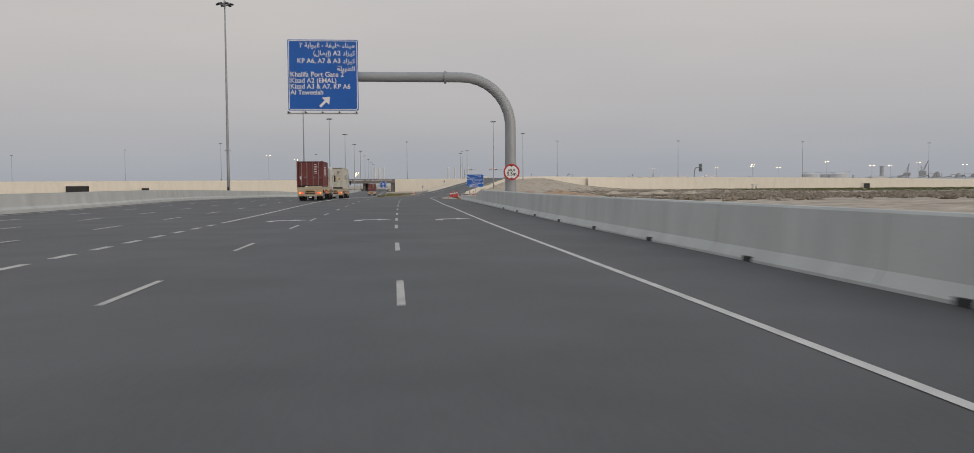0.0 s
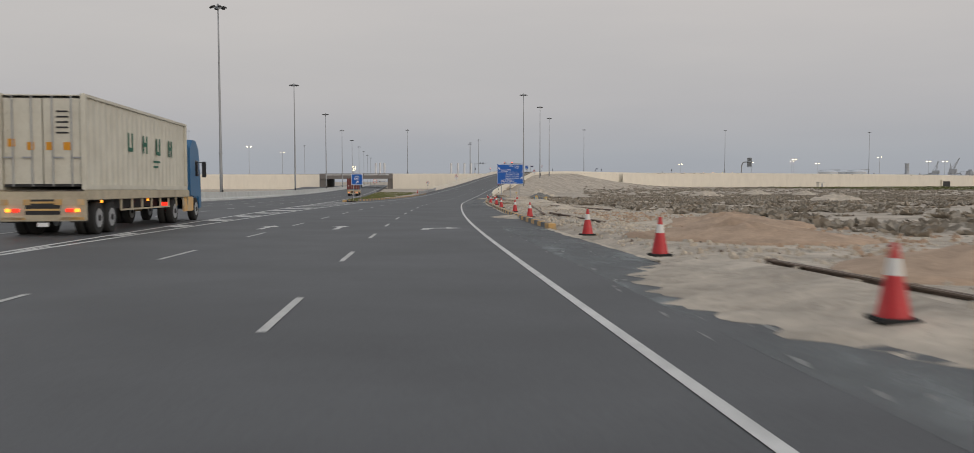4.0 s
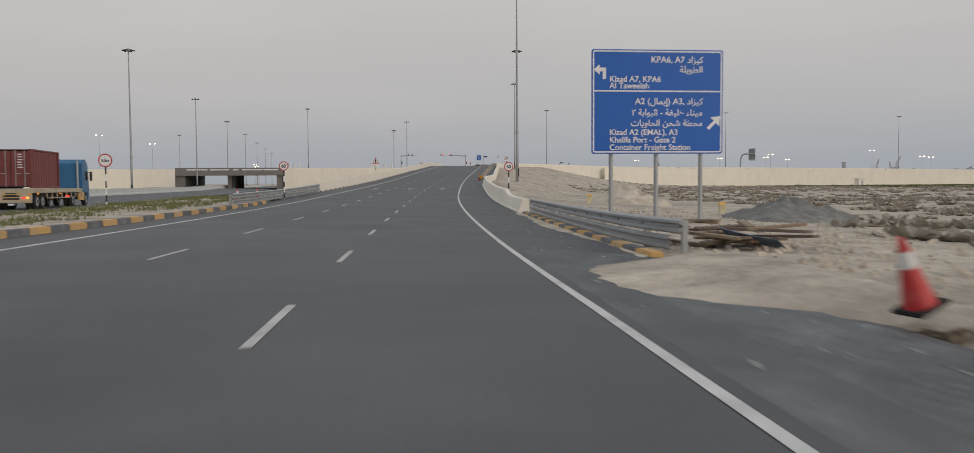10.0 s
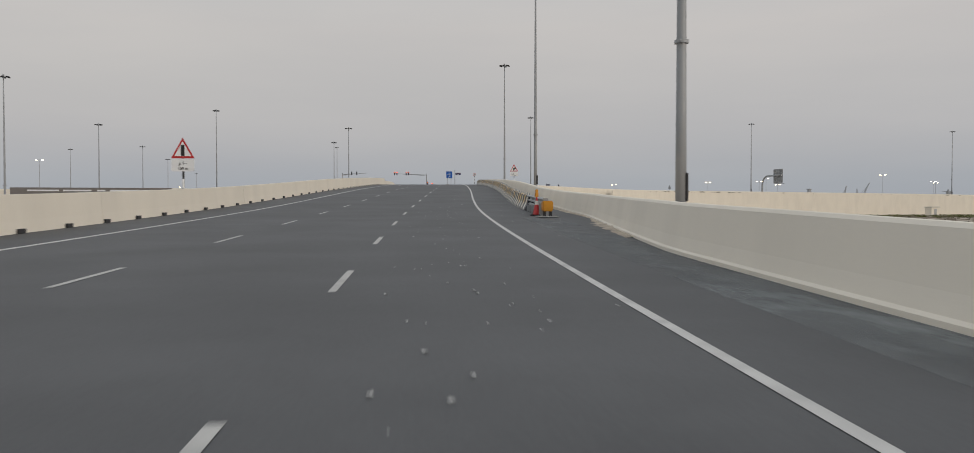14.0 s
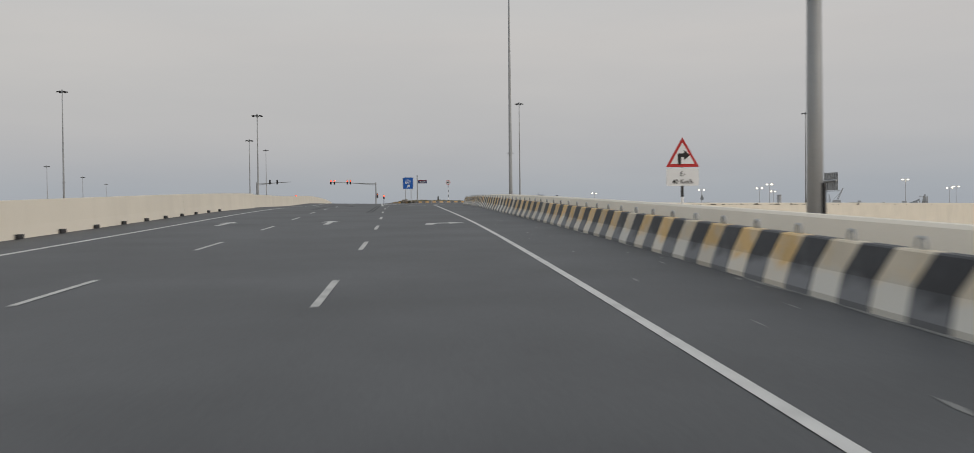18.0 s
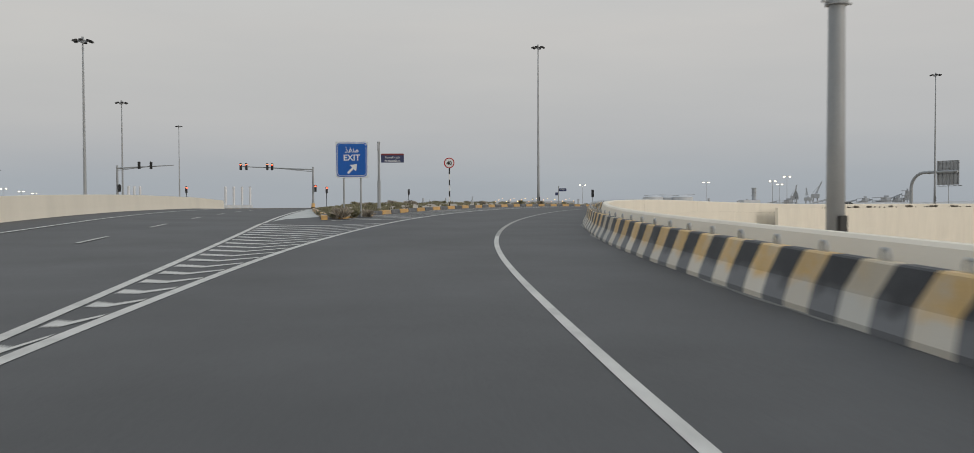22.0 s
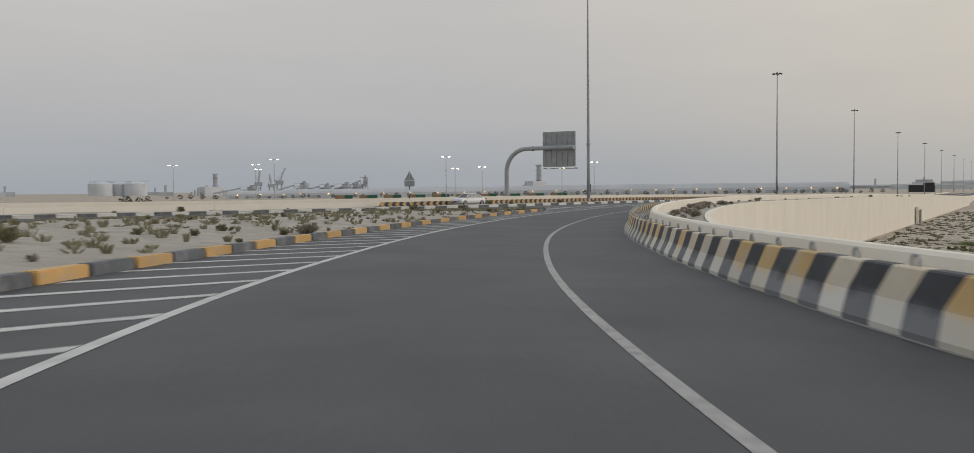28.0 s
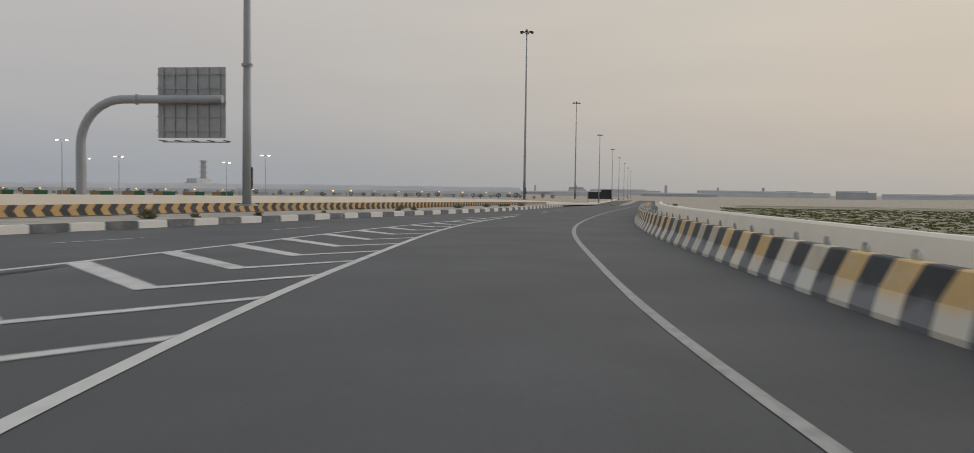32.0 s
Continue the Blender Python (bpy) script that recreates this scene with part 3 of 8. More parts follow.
road = empty("road", label="dark grey asphalt exit ramp and slip road", category="road", kind="structure")
strip("carriageway", REF, 0, uy(418), lambda u: float(np.interp(u, [uy(44), uy(100), uy(170), uy(186)], [-10.75, -11.25, -11.3, -13.5])), lambda u: np.interp(u, [uy(60), uy(82), uy(298), uy(312)], [3.4, 2.75, 2.75, 4.2]), 0.0, M_ASPHALT, road, thick=0.4)
strip("slip_carriageway", REF, uy(418), U_END, lambda u: np.interp(u, [uy(418), uy(426), uy(452), uy(462), uy(468), ux(140), ux(172), ux(200)], [-6.3, -8.0, -9.0, -10.8, -9.0, -9.5, -9.5, -6.0]), 4.0, 0.0, M_SLIP, road, thick=0.4)
strip("through_carriageway", THRU, ty(414), ty(618), -10.6, thru_right, -0.012, M_SLIP, road, thick=0.4)
hwy_road = empty("highway", label="wide dark asphalt highway beside the exit", category="road", kind="structure")
strip("carriageway", HWY, 0, hy(880), -15.4, lambda u: np.interp(u, [0, hy(60), hy(100), hy(150), hy(186), hy(200)], [0.6, 0.4, 1.0, 4.2, 6.4, 1.6]), -0.008, M_ASPHALT, hwy_road, thick=0.3)
strip("far_carriageway", HWY, 0, hy(880), -40, -19.5, -0.02, M_ASPHALT, hwy_road, thick=0.3)
upper_road = empty("upper_road", label="dark asphalt upper road along the plateau", category="road", kind="structure")
strip("eastbound_carriageway", UPPER, 60, UPPER.length - 5, 0.0, lambda u: float(np.interp(u, [340, 400, 460, 520], [12.5, 12, 12, 10.0])), -0.05, M_SLIP, upper_road, thick=0.35)
strip("westbound_carriageway", UPPER, 60, UPPER.length - 5, -17.5, -6.0, -0.05, M_SLIP, upper_road, thick=0.35)

def par_r(u):
    return float(np.interp(u, [uy(298), uy(313), uy(420), ux(95), ux(150)], [2.45, 3.95, 3.95, 3.8, 4.0]))


NJ_R = lambda u: float(np.interp(u, [441, 470, 496, 510, 516, 526, 540, 557, 575, 600, 616, 623, 637, 660, 690, 709, 714, 723, 735, 800], [2.05, 2.3, 2.42, 2.44, 2.43, 2.4, 2.6, 2.84, 2.86, 3.2, 3.24, 3.12, 2.95, 2.9, 3.0, 2.9, 2.84, 2.54, 2.5, 2.6]))
# dust blown over the shoulder beside the works and the foot of the parapets
fringe_rng = random.Random(9)
for y0, y1, far_r in ((84, 111, 2.66), (126, 204, 2.62), (218, 240, 2.57), (302, 330, 3.9)):
    V, F_ = [], []
    n = int((uy(y1) - uy(y0)) / 0.35)
    wv = 0.15
    for i in range(n + 1):
        u = uy(y0) + 0.35 * i
        wv = min(0.5, max(0.02, wv + fringe_rng.uniform(-0.07, 0.07)))
        edge_r = far_r if y0 < 300 else par_r(u)
        V += [REF.at(u, edge_r - wv, 0.002), REF.at(u, edge_r + 0.02, 0.03)]
    F_ = [(2 * i, 2 * i + 1, 2 * i + 3, 2 * i + 2) for i in range(n)]
    from_data("sand_fringe", V, F_, M_SANDBANK, road)
for u0, u1 in ((uy(322), uy(420)), (uy(420), ux(150))):
    V, n, wv = [], int((u1 - u0) / 0.5), 0.1
    for i in range(n + 1):
        u = u0 + (u1 - u0) * i / n
        wv = min(0.1, max(-0.02, wv + fringe_rng.uniform(-0.05, 0.05)))
        V += [REF.at(u, NJ_R(u) - wv, 0.004), REF.at(u, NJ_R(u) + 0.3, 0.004)]
    from_data("dust_fringe", V, [(2 * i, 2 * i + 1, 2 * i + 3, 2 * i + 2) for i in range(n)], M_DUSTY, road)
# thin film of pale dust dragged over the shoulder by the works traffic
for y0, y1, ra, rb in ((84, 112, 0.9, 2.6), (146, 158, 0.3, 2.6), (160, 212, 1.0, 2.55), (206, 220, 0.2, 2.6), (284, 312, 1.2, 2.6)):
    strip("dust_film", REF, uy(y0), uy(y1), ra, rb, 0.003, M_DUSTFILM, road)
V, F_ = [], []
for i in range(420):
    y = fringe_rng.uniform(84, 245) if i < 330 else fringe_rng.uniform(300, 420)
    u, r = uy(y), fringe_rng.uniform(0.5, 2.3)
    L, w = fringe_rng.uniform(0.1, 0.6), fringe_rng.uniform(0.01, 0.045)
    o = len(V)
    for du, dr in ((0, -w), (L * 0.4, -w * 1.4), (L, 0.0), (L * 0.5, w)):
        V.append(REF.at(u + du, r + dr, 0.004))
    F_.append((o, o + 1, o + 2, o + 3))
tagged(from_data("scuff_marks", V, F_, M_DUSTY), "pale scuffs and dust flecks on the asphalt shoulder", "road marking", kind="stuff")

# ---- road markings ----
marks = empty("road_markings", label="white painted lane lines and arrows on asphalt", category="road marking", kind="structure")
UP = 0.006


def lay(v, surfaces):
    """Set a mark just above the topmost of some carriageways."""
    best = -99
    for line, dz in surfaces:
        u, r = line.near(v.x, v.y)
        best = max(best, line.at(u, r).z + dz)
    return Vector((v.x, v.y, best + 0.008))


def edge(name, line, u0, u1, r, w=0.17, mat=None, dz=0.006):
    f = r if callable(r) else (lambda u: r)
    return strip(name, line, u0, u1, lambda u: f(u) - w / 2, lambda u: f(u) + w / 2, dz, mat or M_LINE, marks, step=1.5)


def dashes(line, u0, u1, r, first, period=9.0, length=3.0, w=0.13, mat=M_DASH, dz=0.006):
    u = first + math.ceil((u0 - first) / period) * period
    while u + length < u1:
        edge("dash", line, u, u + length, r, w, mat, dz)
        u += period


EDGE_R = lambda u: float(np.interp(u, [134, 141, 200, 300, 312, 318, 330, 360, 480, 516, 560, 600, 612, 617, 624, 634, 650, 690, 708, 714, 720, 740], [0.0, -0.1, -0.08, -0.09, -0.05, -0.01, -0.05, -0.1, -0.1, -0.06, -0.02, 0.1, 0.18, 0.2, 0.11, -0.08, -0.06, 0.0, 0.02, 0.0, -0.06, -0.06]))
edge("edge_line", REF, 0, uy(452), EDGE_R, 0.125)
edge("edge_line", REF, uy(452), U_END, EDGE_R, 0.14, M_LINE_OLD)
# lane dashes about nine metres apart, between ones fitted to the camera's view
DASH_AT = [9.0, 16.8, 25.8, 31.6] + [float(np.interp(k, [0, 12, 24, 36, 44, 50], [37.8, 127.6, 217.2, 307.6, 366.9, 411.2])) for k in range(51)]
lane = lambda y: float(np.interp(y, [50, 120, 180, 212, 300, 360, 380, 400], [-3.55, -3.64, -3.6, -3.54, -3.6, -3.5, -3.5, -3.62]))
LEFT_R = lambda u: float(np.interp(u, [uy(40), uy(80), uy(130), uy(220), uy(300), uy(360), uy(412)], [-10.5, -11.0, -11.0, -11.0, -11.0, -10.75, -10.9]))
for y in DASH_AT:
    edge("dash", REF, uy(y), uy(y) + 2.7, lane(y), 0.105, M_DASH)
    edge("dash", REF, uy(y + 0.5), uy(y + 0.5) + 2.7, lane(y) * 2.02, 0.105, M_DASH)
edge("edge_line", REF, uy(31), uy(412), LEFT_R)
dashes(REF, 0, uy(31), -10.5, uy(16), period=2.4, length=1.2, w=0.2)
lane_pts = [lay(THRU.at(u, r), ((THRU, -0.012), (REF, 0)) if THRU.at(u).y < 523 else ((THRU, -0.012),)) for u in np.arange(ty(417), ty(556), 1.5) for r in (-0.08, 0.08)]
from_data("solid_lane_line", lane_pts, [(2 * i, 2 * i + 1, 2 * i + 3, 2 * i + 2) for i in range(len(lane_pts) // 2 - 1)], M_LINE, marks)
dashes(THRU, ty(414), ty(548), -3.75, ty(420))
edge("edge_line", THRU, ty(405), ty(540), -7.55)
edge("edge_line", REF, uy(432), ux(196), lambda u: float(np.interp(u, [ux(120), ux(145)], [-5.05, -4.82])))
dashes(REF, ux(200), ux(700), -5.05, ux(202))
# highway lines
edge("edge_line", HWY, hy(45), hy(880), 0.0, 0.17)
for lane in (-3.65, -7.3, -10.95):
    dashes(HWY, 0, hy(700), lane, hy(51.0), w=0.15)
edge("edge_line", HWY, 0, hy(880), -14.4)


def arrow(line, u, r, kind, scale=1.0):
    """A lane arrow: straight on, or bent to the right, lying with its tail at u."""
    bm = B()
    if kind == "straight":
        pts = [(-0.1, 0), (0.1, 0), (0.1, 2.0), (0.36, 2.0), (0, 3.2), (-0.36, 2.0), (-0.1, 2.0)]
    else:
        pts = [(-0.75, 0), (-0.43, 0), (-0.40, 0.6), (-0.22, 1.0), (0.22, 1.15), (0.22, 0.75), (0.85, 1.4), (0.22, 2.1), (0.22, 1.65), (-0.3, 1.5), (-0.66, 1.15)]
    vs = []
    for x, y in pts:
        vs.append(bm.verts.new(line.at(u + y * scale, r + x * scale, UP)))
    f = bm.faces.new(vs)
    f.normal_update()
    if f.normal.z < 0:
        f.normal_flip()
    bmesh.ops.triangulate(bm, faces=bm.faces[:])
    return part("lane_arrow", bm, M_LINE, marks)


for r in (-1.2, -4.6, -8.2):
    arrow(REF, uy(31.6), r, "right", 1.0)
for r in (-1.97, -5.4, -9.1):
    arrow(REF, uy(281.6), r, "straight")
arrow(REF, uy(110.2), -1.45, "right")
arrow(REF, uy(110.2), -5.3, "straight")
arrow(REF, uy(110.2), -8.0, "straight")
arrow(REF, uy(384.2), -1.2, "right", 0.95)
for r in (-5.4, -9.2):
    arrow(REF, uy(385.2), r, "straight")
arrow(REF, uy(421.4), -1.5, "right", 0.95)
arrow(THRU, ty(422.6), -1.9, "straight")
arrow(THRU, ty(423.6), -5.6, "straight")
arrow(REF, REF.near(94.9, 566.0)[0] + 1.4, -1.87, "right", 0.95)

HATCH_U, HATCH_STEP = 608.76, 2.136
# painted gores: chevron bars between two lines
def chevrons(la, ua, ra, lb, ub, rb, n, w, tip, surfaces):
    for i in range(n):
        a = i / (n - 1)
        pa = la.at(ua[0] + (ua[1] - ua[0]) * a, ra(a) if callable(ra) else ra, UP)
        pb = lb.at(ub[0] + (ub[1] - ub[0]) * a, rb(a) if callable(rb) else rb, UP)
        mid = (pa + pb) / 2
        along = (la.at(ua[0] + (ua[1] - ua[0]) * a + 1, 0) - la.at(ua[0] + (ua[1] - ua[0]) * a, 0)).normalized()
        width = (pb - pa).length
        m = mid + along * tip * width
        bm = B()
        o = along * w
        for p, q, op, oq in ((pa, m, o, o), (m, pb, o, o * 0.9)):
            vs = [bm.verts.new(lay(v, surfaces)) for v in (p, q, q + oq, p + op)]
            fc = bm.faces.new(vs)
            fc.normal_update()
            if fc.normal.z < 0:
                fc.normal_flip()
        part("chevron_bar", bm, M_LINE, marks)


GORE_U = (275.7 - 6.4 * 19, 275.7)
chevrons(HWY, tuple(HWY.near(REF.at(u, -11.12).x, REF.at(u, -11.12).y)[0] for u in GORE_U), 0.15, REF, GORE_U, -11.12, 20, 1.9, -0.5, ((HWY, 0),))
TOPS = ((REF, 0), (THRU, 0))
for k in range(25):
    y = 430 + 1.4 * k
    pa = THRU.at(ty(y), 0.15)
    pb = REF.at(uy(y - min(4.6, max(0.4, 1.05 + (y - 441) * 0.15))), -5.15)
    wd = (pb - pa).length
    if wd < 0.35:
        continue
    ahead = Vector((0.16, 0.987, 0))
    pm = pa.lerp(pb, 0.48) - ahead * min(1.6, 0.42 * wd)
    arms = [lay(v, TOPS) for v in (pa, pa + ahead * 0.5, pm + ahead * 0.36, pb + ahead * 0.22, pb, pm)]
    from_data("chevron_bar", arms, [(0, 1, 2, 5), (5, 2, 3, 4)], M_LINE, marks)
for i in range(70):
    u = HATCH_U + i * HATCH_STEP
    if u > ux(148):
        break
    vs = [REF.at(u, -5.15, UP), REF.at(u + 0.34, -5.15, UP), REF.at(u - 2.35, -8.2, UP), REF.at(u - 2.7, -8.2, UP)]
    from_data("hatch_bar", vs, [(0, 1, 2, 3)], M_LINE, marks)
UX = lambda x: float(np.interp(np.interp(x, [-260, -120, -43, 0, 40, 70, 100, 120, 142, 162, 180, 207, 260, 360, 560, 900], [-253.0, -113.0, -36.0, 7.0, 47.0, 83.2, 115.7, 137.3, 160.5, 180.5, 198.5, 225.5, 278.5, 378.5, 578.5, 918.5]), UPPER.p[:, 0], UPPER.u))
# gore where the slip road joins the upper road
GORE = Line([(104.11, 617.87, 5.68), (125.75, 616.76, 5.47), (147.53, 614.95, 5.29), (173.5, 614.07, 5.2), (190.5, 614.47, 5.16), (214.5, 614.37, 5)])
gore_pts = [lay(GORE.at(u, r), ((REF, 0), (UPPER, -0.05)) if GORE.at(u).x > 156 else ((UPPER, -0.05),)) for u in np.arange(0, GORE.length - 1, 1.5) for r in (-0.09, 0.09)]
from_data("edge_line", gore_pts, [(2 * i, 2 * i + 1, 2 * i + 3, 2 * i + 2) for i in range(len(gore_pts) // 2 - 1)], M_LINE, marks)
for k in range(16):
    x = 150.3 + 2.8 * k
    p = REF.at(ux(x), -4.92, UP)
    q = GORE.at(float(np.interp(p.x + 0.4, GORE.p[:, 0], GORE.u)), 0.1, UP)
    q.z = p.z
    wd = (q - p).length
    if wd < 0.7:
        break
    m = p + (q - p) * 0.33 + Vector((-0.54 * wd, -0.05 * wd, 0))
    p, q, m = (lay(v, ((REF, 0), (UPPER, -0.05))) for v in (p, q, m))
    vs = [p, p + Vector((0.34, 0.05, 0)), m + Vector((0.5, 0, 0)), q + Vector((0.62, 0, 0)), q, m]
    from_data("chevron_bar", vs, [(0, 1, 2, 5), (5, 2, 3, 4)], M_LINE, marks)
dashes(UPPER, UX(60), UX(600), 4.2, 300, dz=-0.04)

# ---- retaining walls and parapets ----
def wall_profile(r0, r1, top, line):
    def prof(u):
        z = float(np.interp(u, line.u, line.p[:, 2]))
        lo = min(GROUND_Z - 0.6, z - 1.0) - z
        return [(r0, lo), (r1, lo), (r1, top), (r0, top)]

    return prof


wall_right = empty("wall_right", label="cream painted retaining wall with parapet round the ramp", category="wall", kind="structure")


def par_h(u):
    return float(np.interp(u, [uy(248.5), uy(251), uy(300), uy(330), uy(420), uy(465), ux(95), ux(150)], [0.7, 1.0, 1.0, 0.86, 0.84, 0.84, 0.8, 0.9]))


def parapet_profile(u):
    r, h = par_r(u), par_h(u)
    return [(r, -0.35), (r, 0.07), (r + 0.05, 0.11), (r + 0.11, 0.34), (r + 0.22, h - 0.05), (r + 0.27, h), (r + 0.46, h), (r + 0.52, h - 0.05), (r + 0.55, -0.35)]


edges = [uy(240)] + list(np.arange(uy(262), U_END, 24.0)) + [U_END]
for a, b in zip(edges, edges[1:]):
    sweep("parapet", REF, a, b - 0.03, parapet_profile, M_BEIGE, wall_right, step=1.5)
edges = [uy(262)] + list(np.arange(uy(290), U_END, 48.0)) + [U_END]
for a, b in zip(edges, edges[1:]):
    sweep("wall", REF, a, b - 0.03, lambda u: [(par_r(u) + 0.25, -0.36), (par_r(u) + 0.25, min(-3, GROUND_Z - 0.6 - REF.at(u).z)), (par_r(u) + 0.53, min(-3, GROUND_Z - 0.6 - REF.at(u).z)), (par_r(u) + 0.53, -0.36)], M_BEIGE, wall_right)
PL = lambda u: float(np.interp(u, [uy(262), uy(330), uy(360), uy(412)], [-13.3, -13.3, -12.8, -13.2]))
wall_left = empty("wall_left", label="cream painted parapet and retaining wall on the ramp", category="wall", kind="structure")
for a in np.arange(uy(274), uy(413), 20.0):
    sweep("parapet", REF, a, min(a + 19.97, uy(414)), lambda u: [(PL(u), -0.4), (PL(u) - 0.1, 0.35), (PL(u) - 0.15, 1.05), (PL(u) - 0.4, 1.05), (PL(u) - 0.45, -0.4)], M_BEIGE, wall_left)
sweep("wall", REF, uy(274), uy(414), lambda u: [(PL(u) - 0.15, -0.41), (PL(u) - 0.45, -0.41), (PL(u) - 0.45, -6.5), (PL(u) - 0.15, -6.5)], M_BEIGE, wall_left)
sweep("parapet", THRU, ty(415), ty(535), [(-10.25, -0.4), (-10.35, 0.35), (-10.4, 1.05), (-10.65, 1.05), (-10.7, -0.4)], M_BEIGE, wall_left)
sweep("wall", THRU, ty(415), ty(535), [(-10.4, -0.41), (-10.7, -0.41), (-10.7, -7.5), (-10.4, -7.5)], M_BEIGE, wall_left)

# drain notches at the foot of the parapet, as blocks coloured like their shade
for k in range(50):
    u = uy(275) + 3.0 * k
    if u > uy(412):
        break
    q = REF.at(u, PL(u) + 0.01)
    nb = part("drain_notch", box(B(), (-0.05, -0.2, 0.0), (0.02, 0.2, 0.13)), M_DARK, wall_left)
    nb.matrix_basis = pose(q.x, q.y, q.z, 0, 0, REF.head(u))
for k in range(8):
    q = REF.at(uy(8) + 6.0 * k, 2.79)
    nb = part("drain_notch", box(B(), (-0.02, -0.16, 0.0), (0.05, 0.16, 0.1)), M_DARK, wall_right)
    nb.matrix_basis = pose(q.x, q.y, q.z, 0, 0, REF.head(uy(8) + 6.0 * k))

# concrete edge barrier of the first stretch, lowered at its far end
bar_r = empty("edge_barrier", label="cast grey concrete barrier with sloped foot", category="barrier", kind="structure")


def barrier_profile(u):
    h = float(np.interp(u, [uy(61), uy(64), uy(83.5)], [1.05, 0.55, 0.42]))
    r = 2.8
    return [(r, -0.4), (r, 0.05), (r + 0.12, 0.24), (r + 0.19, h - 0.04), (r + 0.22, h), (r + 0.42, h), (r + 0.46, h - 0.04), (r + 0.5, -0.4)]


us = list(np.arange(0, uy(81), 6.0)) + [uy(83.7)]
for a, b in zip(us, us[1:]):
    sweep("barrier_section", REF, a, b - 0.02, barrier_profile, M_CONC, bar_r, step=1.5)
bar_m = empty("median_barrier", label="low grey concrete median barrier along the highway", category="barrier", kind="structure")
sweep("barrier", HWY, 0, hy(880), [(-15.4, -0.4), (-15.5, 0.2), (-15.75, 0.35), (-15.85, 1.1), (-16.1, 1.1), (-16.2, -0.4)], M_CONC, bar_m)
sweep("barrier", HWY, 0, hy(880), [(-18.6, -0.4), (-18.6, 1.1), (-18.9, 1.1), (-19.4, -0.4)], M_CONC, bar_m)

# ---- bridge of the upper road over the highway, with its abutment walls ----
bridge = empty("bridge", FIT_SCALE, label="concrete bridge carrying the upper road over the highway", category="bridge", kind="structure")
part("deck", box(B(), (-60, 499.5, 3.0), (12, 546, 4.2)), M_PINKGREY, bridge)
part("fascia", box(B(), (-43.5, 499.0, 2.4), (-8.5, 499.5, 5.0)), M_PINKGREY, bridge, "dark weathered bridge fascia")
for x0, x1 in ((-39.9, -33.2), (-32.3, -26.2), (-25, -23.2), (-22.2, -15.5), (-15.2, -10.4)):
    part("text_bar", box(B(), (x0, 498.97, 4.15), (x1, 499.0, 4.5)), M_SIGNWHITE, bridge)
for px in (-26.5,):
    for py in np.arange(503, 546, 8):
        part("pier", box(B(), (px - 0.7, py - 0.8, -3), (px + 0.7, py + 0.8, 3.0), 0.15), M_PINKGREY, bridge)
for x0, x1 in ((-46, -40.5), (-11, -8.5)):
    part("abutment", box(B(), (x0, 500.0, -3), (x1, 546, 3.0)), M_PINKGREY, bridge)
wall_cross = empty("wall_cross", FIT_SCALE, label="long cream painted retaining wall of the upper road", category="wall", kind="structure")


def straight_wall(parent, a, b, z0, z1, thick=0.4):
    a, b = Vector((*a, 0)), Vector((*b, 0))
    d = (b - a).normalized()
    n = Vector((-d.y, d.x, 0)) * thick
    bm = B()
    poly(bm, [(p.x, p.y) for p in (a, b, b + n, a + n)], z0, z1)
    bmesh.ops.recalc_face_normals(bm, faces=bm.faces[:])
    return part("wall", bm, M_BEIGE, parent)


straight_wall(wall_cross, (-260, 478), (-43.5, 499), -3.4, 4.6)
straight_wall(wall_cross, (-700, 440), (-260, 478), -3.4, 4.2)
straight_wall(wall_cross, (-8.5, 499), (39, 499), -3.4, 4.9)
straight_wall(wall_cross, (-43.5, 546), (-260, 530), -3.4, 4.6)


# culverts in the long walls; a dark box paints the shade inside each
def culvert(m, w, z0, z1, parent):
    for nm, lo, hi, mt in (("culvert_opening", (-w / 2, -0.05, z0), (w / 2, 0.35, z1), M_DARK), ("culvert_lintel", (-w / 2 - 0.8, -0.35, z1), (w / 2 + 0.8, 0.3, z1 + 0.7), M_BEIGE), ("culvert_jamb", (-w / 2 - 0.7, -0.3, z0), (-w / 2, 0.3, z1), M_BEIGE), ("culvert_jamb", (w / 2, -0.3, z0), (w / 2 + 0.7, 0.3, z1), M_BEIGE)):
        ob = part(nm, box(B(), lo, hi), mt, parent)
        ob.matrix_basis = m


culvert(pose(-181, 485.4, 0, 0, 0, 5.5), 12, -2.6, 1.9, wall_cross)
culvert(pose(-146, 488.8, 0, 0, 0, 5.5), 4, -2.6, 0.6, wall_cross)
culvert(pose(299.5, 537.6, 0, 0, 0, 2.5), 4.5, -2.6, 0.6, wall_cross)

